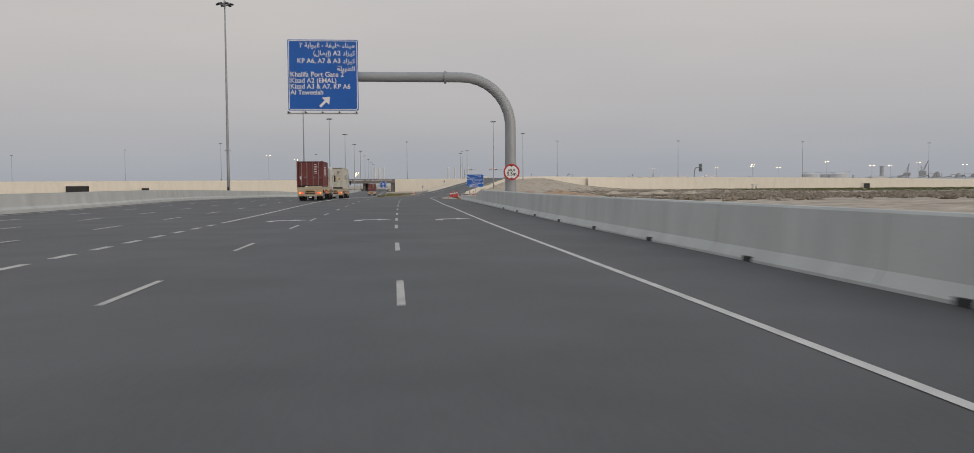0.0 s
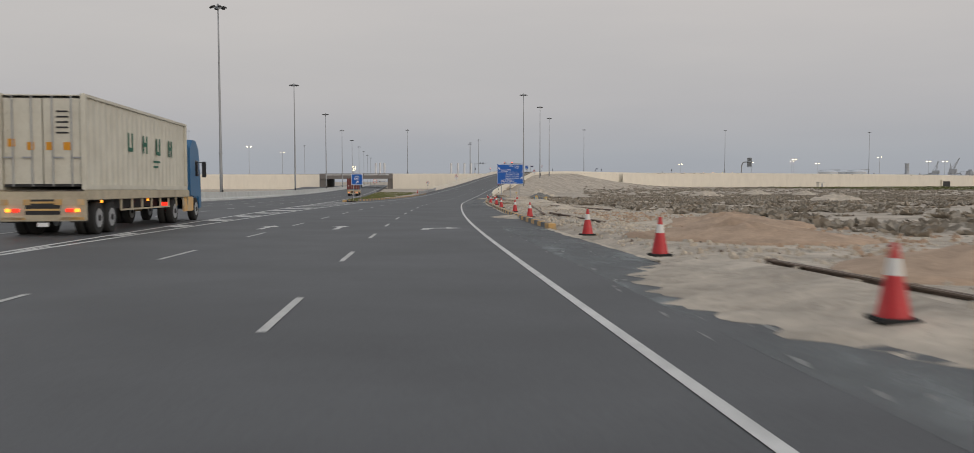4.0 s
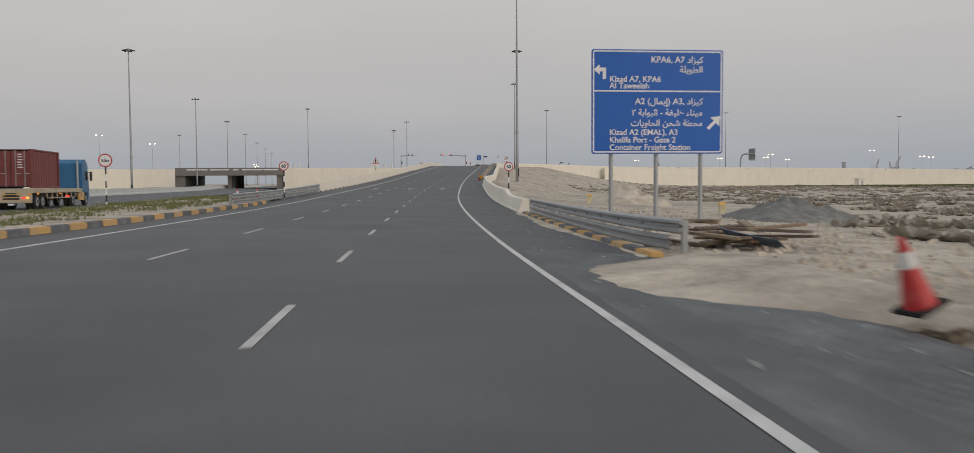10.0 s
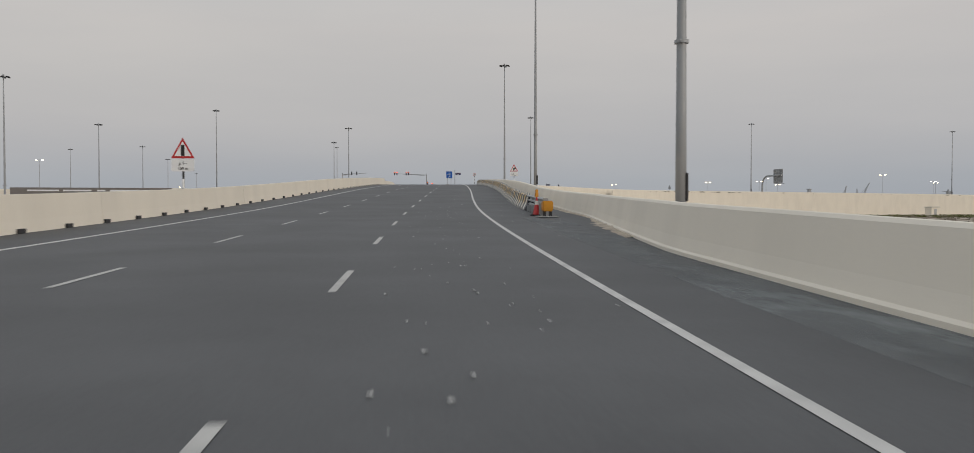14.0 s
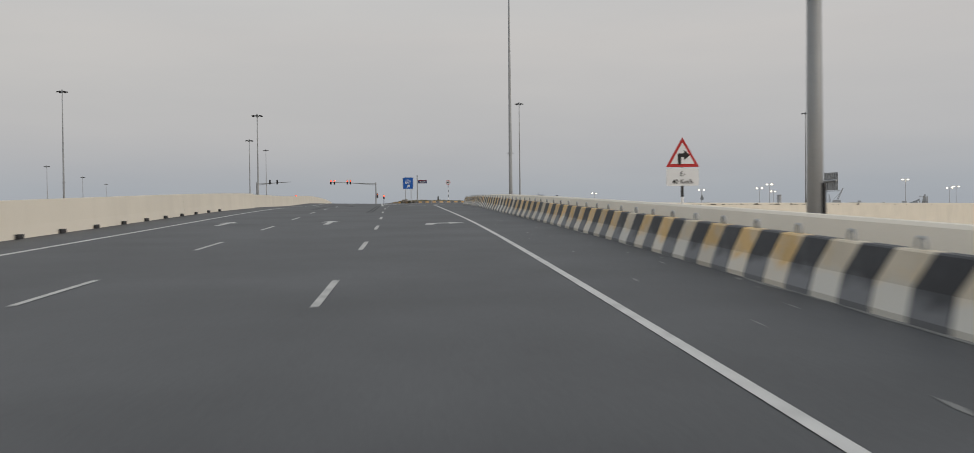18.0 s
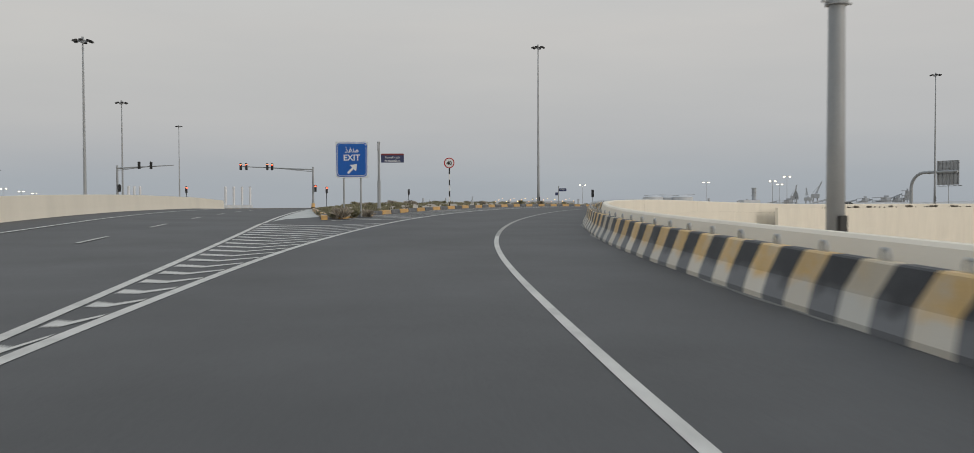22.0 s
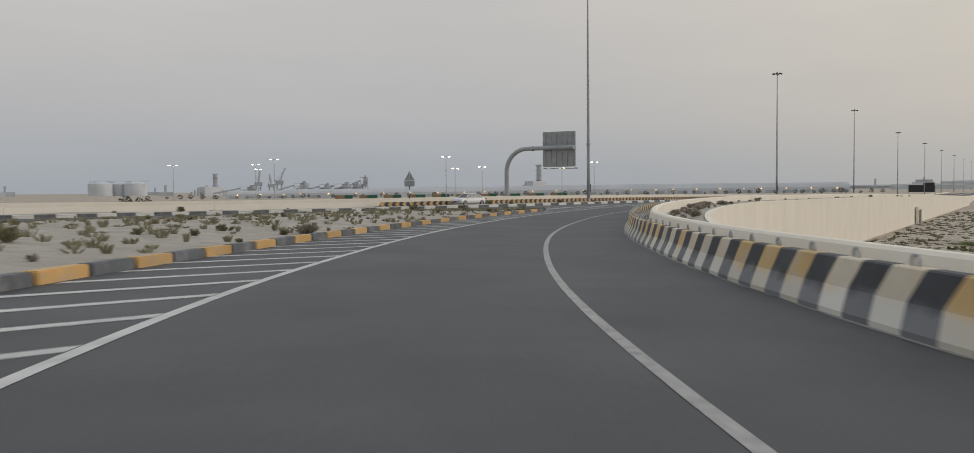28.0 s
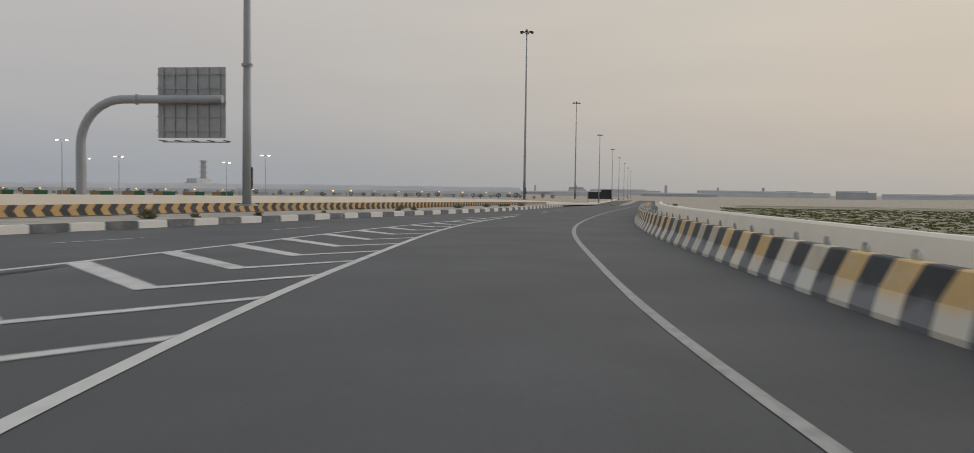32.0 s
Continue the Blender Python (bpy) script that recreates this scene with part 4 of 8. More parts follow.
# ---- lighting masts ----
def make_mast(h=24.5):
    e = empty("lighting_mast", label="tall tapered grey steel lighting mast with floodlight crown", category="lighting mast", group="lighting masts")
    part("pole", tube(B(), [(0, 0, h * k / 6) for k in range(7)], [0.205 - 0.0215 * k for k in range(7)], 16), M_POLE, e)
    part("base_plate", disc(B(), (0, 0, 0.03), 0.5, 0.06, "Z", 20), M_STEEL, e)
    bm = B()
    tube(bm, [(0.5 * math.cos(a), 0.5 * math.sin(a), h - 0.1) for a in np.linspace(0, 2 * math.pi, 17)], 0.05, 6)
    for k in range(4):
        a = k * math.pi / 2
        bar(bm, (0, 0, h - 0.05), (0.5 * math.cos(a), 0.5 * math.sin(a), h - 0.1), 0.04, None, 6)
    bar(bm, (0, 0, h - 0.3), (0, 0, h + 0.35), 0.2, 0.12, 12)
    part("head_ring", bm, M_POLE, e)
    for k in range(6):
        a = k * math.pi / 3
        c, s = math.cos(a), math.sin(a)
        bm = B()
        box(bm, (-0.23, -0.2, -0.09), (0.23, 0.2, 0.09), 0.03)
        bmesh.ops.transform(bm, matrix=Matrix.Translation((0.82 * c, 0.82 * s, h - 0.08)) @ Matrix.Rotation(a, 4, "Z") @ Matrix.Rotation(0.3, 4, "Y"), verts=bm.verts)
        part("floodlight", bm, M_DARK, e)
    bm = B()
    bar(bm, (0, 0, 6.3), (0, 0, 6.42), 0.25, 0.25, 12)
    bar(bm, (-0.4, 0, 6.36), (0.4, 0, 6.36), 0.03, None, 6)
    part("collar", bm, M_POLE, e)
    # service opening drawn as a dark block, its inner shade in the colour
    part("service_door", box(B(), (-0.12, -0.25, 0.75), (0.12, -0.17, 1.75), 0.02), M_DARK, e, "raised dark block for the shade in a cable hatch")
    return e


MAST = make_mast()
MAST.matrix_basis = placed(-22.6, 109.5, -0.5)
MAST_SPOTS = [(-23.3, 192.6, -1.55), (-25.3, 276.4, -1.9), (-26.4, 357.4, -2.1), (-28, 441, -2.3), (-29.7, 526, -2.3), (-31.3, 610, -2.3), (-33, 694, -2.3), (-34.6, 778, -2.3), (-36.2, 862, -2.3), (-1.5, 545.4, 4.2), (35.4, 526.6, -1.9), (34.8, 584.9, -1.6), (42.3, 688, 3.8), (30.6, 311.3, -0.2), (44.95, 376.6, 2.2), (59.2, 444.65, 3.4), (95.7, 550, 4.9), (177.4, 553.6, 5.0), (265.5, 558.6, 4.5), (359.5, 564.5, 3.8), (453.2, 569.1, 1.8), (546.2, 573.6, 1.2), (640, 579, 0.9), (733, 584, 0.5), (826, 589, 0.2), (920, 594, 0), (-120, 560, 4.2), (-205, 640, 3.5), (-310, 700, 2), (-75, 700, 2)]
for x, y, z in MAST_SPOTS:
    copy_thing(MAST, pose(x * UNIT, y * UNIT, z * UNIT, 0, 0, (x * 37 + y * 11) % 60))


# ---- writing ----
def letters(text, size, mat, parent, m, align="LEFT", name="lettering", depth=0.004, stretch=1.0, bold=0.0):
    cu = bpy.data.curves.new(name, "FONT")
    cu.body, cu.size, cu.align_x, cu.extrude, cu.offset = text, size, align, depth / 2, bold
    tmp = bpy.data.objects.new("tmp", cu)
    scene.collection.objects.link(tmp)
    me = bpy.data.meshes.new_from_object(tmp.evaluated_get(bpy.context.evaluated_depsgraph_get()))
    bpy.data.objects.remove(tmp)
    bpy.data.curves.remove(cu)
    me.name = name
    me.materials.clear()
    me.materials.append(mat)
    me.transform(Matrix.Diagonal((stretch, 1, 1, 1)))
    ob = new(name, me)
    ob.parent = parent
    ob.matrix_basis = m
    return ob


def up_face(x, y, z):
    """Upright writing that faces back along -y."""
    return pose(x, y, z, 90, 0, 0)


def rounded(w, h, r, n=5):
    pts = []
    for cx, cy, a0 in ((w / 2 - r, h / 2 - r, 0), (-w / 2 + r, h / 2 - r, 90), (-w / 2 + r, -h / 2 + r, 180), (w / 2 - r, -h / 2 + r, 270)):
        pts += [(cx + r * math.cos(radians(a0 + 90 * k / n)), cy + r * math.sin(radians(a0 + 90 * k / n))) for k in range(n + 1)]
    return pts


def plate(pts, y, thick):
    """An upright plate in the xz plane whose front lies at y."""
    bm = poly(B(), pts, 0, thick)
    bmesh.ops.transform(bm, matrix=Matrix.Translation((0, y + thick, 0)) @ Matrix.Rotation(radians(90), 4, "X"), verts=bm.verts)
    bmesh.ops.recalc_face_normals(bm, faces=bm.faces[:])
    return bm


def frame_plate(w, h, r, t, y, thick):
    """A rounded border line."""
    o, i = rounded(w, h, r), rounded(w - 2 * t, h - 2 * t, max(0.01, r - t))
    bm = B()
    vo = [bm.verts.new((x, y, z)) for x, z in o]
    vi = [bm.verts.new((x, y, z)) for x, z in i]
    n = len(o)
    for k in range(n):
        f = bm.faces.new((vo[k], vo[(k + 1) % n], vi[(k + 1) % n], vi[k]))
        f.normal_update()
        if f.normal.y > 0:
            f.normal_flip()
    return bm


def arrow_plate(pts, y, sc, cx, cz, rot):
    bm = B()
    c, s = math.cos(radians(rot)), math.sin(radians(rot))
    vs = [bm.verts.new((cx + sc * (x * c - z * s), y, cz + sc * (x * s + z * c))) for x, z in pts]
    f = bm.faces.new(vs)
    f.normal_update()
    if f.normal.y > 0:
        f.normal_flip()
    bmesh.ops.triangulate(bm, faces=bm.faces[:])
    return bm


UPARROW = [(-0.09, -0.5), (0.09, -0.5), (0.09, 0.05), (0.36, 0.05), (0, 0.5), (-0.36, 0.05), (-0.09, 0.05)]
TURNARROW = [(0.32, -0.5), (0.32, 0.25), (-0.1, 0.25), (-0.1, 0.48), (-0.5, 0.13), (-0.1, -0.22), (-0.1, 0.0), (0.1, 0.0), (0.1, -0.5)]


def backing(parent, w, z0, z1, y, n=5):
    for k in range(n):
        z = z0 + (z1 - z0) * (k + 0.5) / n
        part("stiffener", box(B(), (-w / 2, y, z - 0.03), (w / 2, y + 0.05, z + 0.03)), M_STEEL, parent)


# gantry sign over the exit, cantilevered from a bent pole
def gantry(m, label, span, panel_w, z_lo, z_hi, arm_z, radius, front):
    g = empty("cantilever_sign", m, label, "road sign")
    bend = 3.4
    pts = [(0, 0, z) for z in np.linspace(0, arm_z - bend, 6)]
    pts += [(-bend + bend * math.cos(a), 0, arm_z - bend + bend * math.sin(a)) for a in np.linspace(0.12, math.pi / 2, 9)]
    pts += [(-x, 0, arm_z) for x in np.linspace(bend + 0.6, span, 6)]
    part("bent_pole", tube(B(), pts, [radius * (1 - 0.18 * i / len(pts)) for i in range(len(pts))], 18), M_POLE, g)
    part("base_plate", disc(B(), (0, 0, 0.04), radius * 1.7, 0.08, "Z", 20), M_STEEL, g)
    part("flange", bar(B(), (-bend - 1.2, 0, arm_z), (-bend - 1.05, 0, arm_z), radius * 1.12, None, 18), M_STEEL, g)
    cx = -span + panel_w / 2
    panel = part("panel", plate([(x + cx, z + (z_lo + z_hi) / 2) for x, z in rounded(panel_w, z_hi - z_lo, 0.08)], -radius - 0.2, 0.05), M_BLUE if front else M_STEEL, g)
    for k in range(6):
        x = cx - panel_w / 2 + panel_w * (k + 0.5) / 6
        part("vertical_rib", box(B(), (x - 0.05, -radius - 0.148, z_lo), (x + 0.05, -radius - 0.03, z_hi)), M_STEEL, g)
    for k in range(5):
        z = z_lo + (z_hi - z_lo) * (k + 0.5) / 5
        part("horizontal_rib", box(B(), (cx - panel_w / 2, -radius - 0.03, z - 0.03), (cx + panel_w / 2, -radius + 0.03, z + 0.03)), M_STEEL, g)
    part("lamp_rail", box(B(), (cx - panel_w / 2, -radius - 0.9, z_lo - 0.3), (cx + panel_w / 2, -radius - 0.8, z_lo - 0.22)), M_STEEL, g)
    for k in range(5):
        x = cx - panel_w / 2 + panel_w * (k + 0.1) / 4.2
        part("lamp_bracket", box(B(), (x - 0.04, -radius - 1.2, z_lo - 0.22), (x + 0.04, -radius - 0.1, z_lo - 0.15)), M_DARK, g)
    return g, cx


GA, gcx = gantry(pose(7.05, 59.5, -0.2), "blue overhead direction sign on a bent grey steel pole", 15.15, 4.7, 6.85, 11.6, 9.2, 0.4, True)
fy = -0.4 - 0.2 - 0.012
part("border", frame_plate(4.6, 4.65, 0.1, 0.05, 0, 0), M_SIGNWHITE, GA).matrix_basis = pose(gcx, fy, 9.225)
for k, (tx, sz) in enumerate((("Khalifa Port Gate 2", 0.47), ("Kizad A2 (EMAL)", 0.45), ("Kizad A3 & A7, KP A6", 0.45), ("Al Taweelah", 0.45))):
    letters(tx, sz, M_SIGNWHITE, GA, up_face(gcx - 2.2, fy, 9.12 - k * 0.4), stretch=0.98, bold=0.006)
part("arrow", arrow_plate(UPARROW, fy, 0.95, gcx + 0.1, 7.44, -45), M_SIGNWHITE, GA)
for k, tx in enumerate(('٢ ﺔﺑﺍﻮﺒﻟﺍ - ﺔﻔﻴﻠﺧ ﺀﺎﻨﻴﻣ', '(ﻝﺎﻤﻳﺇ) A2 ﺩﺍﺰﻴﻛ', 'KP A6, A7 & A3 ﺩﺍﺰﻴﻛ', 'ﺔﻠﻳﻮﻄﻟﺍ')):
    letters(tx, 0.44, M_SIGNWHITE, GA, up_face(gcx + 2.15, fy, 11.08 - k * 0.52), "RIGHT", bold=0.006)


def round_sign(m, label, text, size, dia, pole_h, striped, small=None):
    e = empty("round_road_sign", m, label, "road sign")
    z = pole_h - dia / 2
    part("red_rim", disc(B(), (0, -0.04, z), dia / 2, 0.03, "Y", 36), M_SIGNRED, e)
    part("white_face", disc(B(), (0, -0.052, z), dia / 2 * 0.82, 0.02, "Y", 36), M_SIGNWHITE, e)
    letters(text, size, M_SIGNBLACK, e, up_face(0, -0.066, z - size * 0.35 - (0.12 if small else 0)), "CENTER", bold=0.008)
    if striped:
        for k in range(7):
            part("pole_band", bar(B(), (0, 0, (pole_h - dia) * k / 7), (0, 0, (pole_h - dia) * (k + 1) / 7), 0.045, None, 10), M_SIGNBLACK if k % 2 == 0 else M_SIGNWHITE, e)
        part("clamp", box(B(), (-0.06, -0.025, z - 0.3), (0.06, 0.05, z + 0.3)), M_STEEL, e)
    return e


hs = round_sign(pose(7.05, 58.98, 1.86), "round height limit sign fixed to the gantry pole", "5.5m", 0.34, 1.12, 1.12, False, True)
letters('م٥,٥', 0.3, M_SIGNBLACK, hs, up_face(0, -0.066, 0.62), "CENTER", bold=0.008)
for z, s in ((0.97, -1), (0.13, 1)):
    part("black_triangle", arrow_plate([(-0.13, -0.05), (0.13, -0.05), (0, 0.06)], -0.066, s, 0, z, 0), M_SIGNBLACK, hs)
part("bracket", box(B(), (-0.1, -0.03, 0.3), (0.1, 0.1, 0.8)), M_STEEL, hs)
round_sign(placed(18.5, 258.9, -2.2, 0, 0, -8), "round speed limit sign on a black and white striped pole", "60", 0.3, 0.6, 3.3, True)
round_sign(placed(3.9, 260.4, -1.9, 0, 0, -5), "round speed limit sign on a striped pole beside the verge", "60", 0.3, 0.6, 3.1, True)
round_sign(placed(-7.0, 260.5, -2.2, 0, 0, -3), "round height limit sign on a striped pole in the verge", "5.5m", 0.24, 0.85, 3.9, True)
round_sign(placed(62.02, 483.8, 5.25, 0, 0, -28), "round speed limit sign on a striped pole in the island", "40", 0.34, 0.7, 3.32, True)

# blue direction sign on three posts
BS = empty("direction_sign", placed(17.65, 230.6, -1.95, 0, 0, -4), "large blue direction sign on three grey posts", "road sign")
for x in (-1.55, 0.0, 1.55):
    part("post", bar(B(), (x, 0.12, 0), (x, 0.12, 5.9), 0.075, None, 12), M_STEEL, BS)
part("panel", plate([(x, z + 4.38) for x, z in rounded(4.5, 3.45, 0.08)], -0.05, 0.05), M_BLUE, BS)
backing(BS, 4.4, 2.7, 6.05, 0.004, 5)
part("border", frame_plate(4.42, 3.37, 0.08, 0.045, 0, 0), M_SIGNWHITE, BS).matrix_basis = pose(0, -0.062, 4.38)
part("divider", box(B(), (-2.2, -0.064, 4.71), (2.2, -0.054, 4.755)), M_SIGNWHITE, BS)
for k, (tx, z) in enumerate((("Kizad A7, KPA6", 5.04), ("Al Taweelah", 4.82), ("Kizad A2 (EMAL), A3", 3.28), ("Khalifa Port - Gate 2", 3.03), ("Container Freight Station", 2.78))):
    letters(tx, 0.27, M_SIGNWHITE, BS, up_face(-1.65, -0.064, z), bold=0.004)
for tx, z in (('KPA6, A7 ﺩﺍﺰﻴﻛ', 5.68), ('ﺔﻠﻳﻮﻄﻟﺍ', 5.36), ('A2 (ﻝﺎﻤﻳﺇ) A3, ﺩﺍﺰﻴﻛ', 4.3), ('٢ ﺔﺑﺍﻮﺒﻟﺍ - ﺔﻔﻴﻠﺧ ﺀﺎﻨﻴﻣ', 3.93), ('ﺕﺎﻳﻭﺎﺤﻟﺍ ﻦﺤﺷ ﺔﻄﺤﻣ', 3.58)):
    letters(tx, 0.29, M_SIGNWHITE, BS, up_face(1.55, -0.064, z), "RIGHT", bold=0.004)
part("arrow", arrow_plate(TURNARROW, -0.064, 0.5, -1.93, 5.37, 0), M_SIGNWHITE, BS)
part("arrow", arrow_plate(UPARROW, -0.064, 0.6, 1.95, 3.7, -45), M_SIGNWHITE, BS)


def exit_sign(m, w, h, z_lo, label, posts):
    e = empty("exit_sign", m, label, "road sign")
    zc = z_lo + h / 2
    part("panel", plate([(x, z + zc) for x, z in rounded(w, h, 0.06)], -0.05, 0.04), M_SIGNWHITE, e)
    part("blue_field", plate([(x, z + zc) for x, z in rounded(w * 0.94, h * 0.94, 0.16)], -0.062, 0.012), M_BLUE, e)
    part("border", frame_plate(w * 0.9, h * 0.9, 0.15, 0.02, 0, 0), M_SIGNWHITE, e).matrix_basis = pose(0, -0.066, zc)
    letters("EXIT", h * 0.23, M_SIGNWHITE, e, up_face(0, -0.068, zc - h * 0.02), "CENTER", bold=0.008)
    letters('ﺬﻔﻨﻣ', h * 0.21, M_SIGNWHITE, e, up_face(0, -0.068, zc + h * 0.2), "CENTER", bold=0.006)
    part("arrow", arrow_plate(UPARROW, -0.068, h * 0.36, w * 0.02, zc - h * 0.25, -45), M_SIGNWHITE, e)
    for x in posts:
        part("post", bar(B(), (x, 0.03, 0), (x, 0.03, z_lo + h * 0.9), 0.038, None, 10), M_STEEL, e)
    backing(e, w * 0.9, z_lo, z_lo + h, -0.008, 2)
    return e


EX1 = exit_sign(placed(-5.5, 178.5, -0.85, 0, 0, -3), 1.27, 1.25, 1.68, "blue exit sign with white arrow on two posts", (-0.4, 0.4))
EX2 = exit_sign(placed(52.65, 467.3, 4.9, 0, 0, -22), 1.45, 1.6, 1.75, "blue exit sign with white arrow on two thin posts", (-0.38, 0.38))

# street name board on a tall octagonal post
ST = empty("street_name_sign", placed(55.27, 474.1, 4.97, 0, 0, -16), "navy and maroon street name board on a pale post", "street sign")
part("lower_post", bar(B(), (0, 0, 0), (0, 0, 1.75), 0.085, None, 12), M_POLE, ST)
part("upper_post", bar(B(), (0, 0, 1.75), (0, 0, 3.75), 0.062, None, 12), M_POLE, ST)
part("cap", bar(B(), (0, 0, 3.75), (0, 0, 3.82), 0.1, 0.08, 12), M_POLE, ST)
part("cross_board", box(B(), (-0.02, -0.75, 3.28), (0.02, -0.07, 3.7), 0.01), M_POLE, ST, "grey cross board seen along its edge")
part("board", box(B(), (0.12, -0.03, 2.72), (1.32, 0.03, 3.18)), M_NAVY, ST)
part("maroon_strip", box(B(), (0.118, -0.034, 3.1), (1.322, 0.034, 3.19)), M_MAROON, ST)
letters("Al Mahattah St", 0.14, M_SIGNWHITE, ST, up_face(0.72, -0.04, 2.76), "CENTER", bold=0.002)
letters('ﺔﻄﺤﻤﻟﺍ ﻉﺭﺎﺷ', 0.15, M_SIGNWHITE, ST, up_face(0.72, -0.04, 2.94), "CENTER", bold=0.002)


def triangle_sign(m, label, front, plate_text="", arabic=""):
    e = empty("warning_sign", m, label, "road sign")
    s = 0.45
    tri = [(-s * 1.05, -0.35), (s * 1.05, -0.35), (0, 0.5)]
    z = 2.75
    if front:
        part("red_border", plate([(x, q + z) for x, q in tri], -0.05, 0.02), M_SIGNRED, e)
        part("white_face", plate([(x * 0.72, q * 0.72 + z - 0.01) for x, q in tri], -0.056, 0.006), M_SIGNWHITE, e)
    else:
        part("sheet", plate([(x, q + z) for x, q in tri], -0.05, 0.02), M_STEEL, e)
    part("lower_plate", plate([(x, q + 2.12) for x, q in rounded(0.92, 0.5, 0.05)], -0.05, 0.02), M_SIGNWHITE if front else M_STEEL, e)
    if plate_text:
        letters(plate_text, 0.17, M_SIGNBLACK, e, up_face(0, -0.056, 1.93), "CENTER", bold=0.002)
        letters(arabic, 0.2, M_SIGNBLACK, e, up_face(0, -0.056, 2.14), "CENTER", bold=0.002)
    for k in range(5):
        part("pole_band", bar(B(), (0, 0.0, 1.95 * k / 5), (0, 0.0, 1.95 * (k + 1) / 5), 0.04, None, 10), M_SIGNBLACK if k % 2 == 0 else M_SIGNWHITE, e)
    part("pole_top", bar(B(), (0, 0.0, 1.95), (0, 0.0, 3.1), 0.04, None, 10), M_STEEL, e)
    return e


tw = triangle_sign(placed(12.95, 320.5, -0.05, 0, 0, -10), "triangular signals ahead warning sign with distance plate", True, "100 m", 'م ١٠٠')
part("signal_symbol", box(B(), (-0.07, -0.062, 2.5), (0.07, -0.057, 2.95)), M_SIGNBLACK, tw)
tb = triangle_sign(placed(43.5, 380.5, 2.15, 0, 0, -16), "triangular bend warning sign with a speed plate", True, "40 Km/h", '٤٠')
part("bend_symbol", arrow_plate([(-x, z) for x, z in TURNARROW[::-1]], -0.06, 0.42, 0.0, 2.68, 0), M_SIGNBLACK, tb)
triangle_sign(placed(146.9, 554.8, 4.7, 0, 0, 120), "triangular warning sign seen from its grey back", False)

GB, _ = gantry(placed(197.1, 578.6, 4.2, 0, 0, 96), "overhead sign on a bent pole showing its ribbed back", 11.2, 5.3, 5.2, 10.4, 8.0, 0.36, False)


# ---- traffic signals ----
def signal_head(parent, x, y, z, lit):
    part("signal_housing", box(B(), (x - 0.17, y - 0.12, z - 0.5), (x + 0.17, y + 0.12, z + 0.5), 0.03), M_DARK, parent)
    for k, mat in enumerate((M_SIGRED if lit else M_LENS, M_LENS, M_LENS)):
        part("lens", disc(B(), (x, y - 0.13, z + 0.32 - 0.32 * k), 0.12, 0.03, "Y", 16), mat, parent)
        part("visor", disc(B(), (x, y - 0.17, z + 0.45 - 0.32 * k), 0.1, 0.12, "Y", 10), M_DARK, parent)


def signal_mast(m, label, arm, heads, lit, side):
    e = empty("traffic_signal", m, label, "traffic signal")
    part("pole", bar(B(), (0, 0, 0), (0, 0, 6.3), 0.17, 0.13, 14), M_POLE, e)
    part("arm", bar(B(), (0, 0, 5.9), (side * arm, 0, 6.35), 0.11, 0.06, 10), M_POLE, e)
    part("tie_arm", bar(B(), (0, 0, 5.6), (side * arm * 0.5, 0, 6.1), 0.05, 0.05, 8), M_POLE, e)
    part("yellow_foot", bar(B(), (0, 0, 0), (0, 0, 0.9), 0.32, 0.24, 12), M_YELLOW, e)
    for x in heads:
        signal_head(e, side * x, -0.2, 6.3, lit)
    signal_head(e, 0.35, -0.2, 3.1, lit)
    return e


signal_mast(placed(62.9, 558.5, 4.95, 0, 0, -10), "traffic signal on a long mast arm showing red", 10.6, (5.9, 6.6, 9.6, 10.4), True, -1)
signal_mast(placed(35.9, 560, 4.95, 0, 0, -10), "traffic signal on a mast arm seen beyond the parapet", 7.6, (3.0, 4.6), False, 1)
for x, y, lit in ((66.0, 566, True), (45.0, 566, True), (84, 585, False)):
    ps = empty("pedestal_signal", placed(x, y, 4.95), "traffic signal on a short striped post", "traffic signal")
    part("post", bar(B(), (0, 0, 0), (0, 0, 2.6), 0.06, None, 10), M_SIGNBLACK, ps)
    signal_head(ps, 0, -0.1, 3.0, lit)


# ---- striped barrier units beside the slip road ----
# cross-section as offset, height and the slant of the painted stripe
NJ = [(0.0, 0.0, 0.0), (0.0, 0.07, 0.0), (0.15, 0.33, 0.16), (0.21, 0.68, -0.1), (0.235, 0.70, -0.11), (0.385, 0.70, -0.11), (0.41, 0.68, -0.1), (0.47, 0.33, 0.0), (0.62, 0.07, 0.0), (0.62, 0.0, 0.0)]


def nj_mesh(name, length, mats):
    """One precast unit: two painted halves joined to their meshes separately."""
    out = []
    for k, mat in enumerate(mats):
        bm = B()
        a, b = length * k / len(mats) + (0.01 if k == 0 else 0), length * (k + 1) / len(mats) - (0.01 if k == len(mats) - 1 else 0)
        lo = [bm.verts.new((x, a + s, z)) for x, z, s in NJ]
        hi = [bm.verts.new((x, b + s, z)) for x, z, s in NJ]
        n = len(NJ)
        for i in range(n):
            bm.faces.new((lo[i], lo[(i + 1) % n], hi[(i + 1) % n], hi[i]))
        bm.faces.new(lo[::-1])
        bm.faces.new(hi)
        bmesh.ops.recalc_face_normals(bm, faces=bm.faces[:])
        me = link_mesh(name, bm, mat)
        out.append(me)
    return out


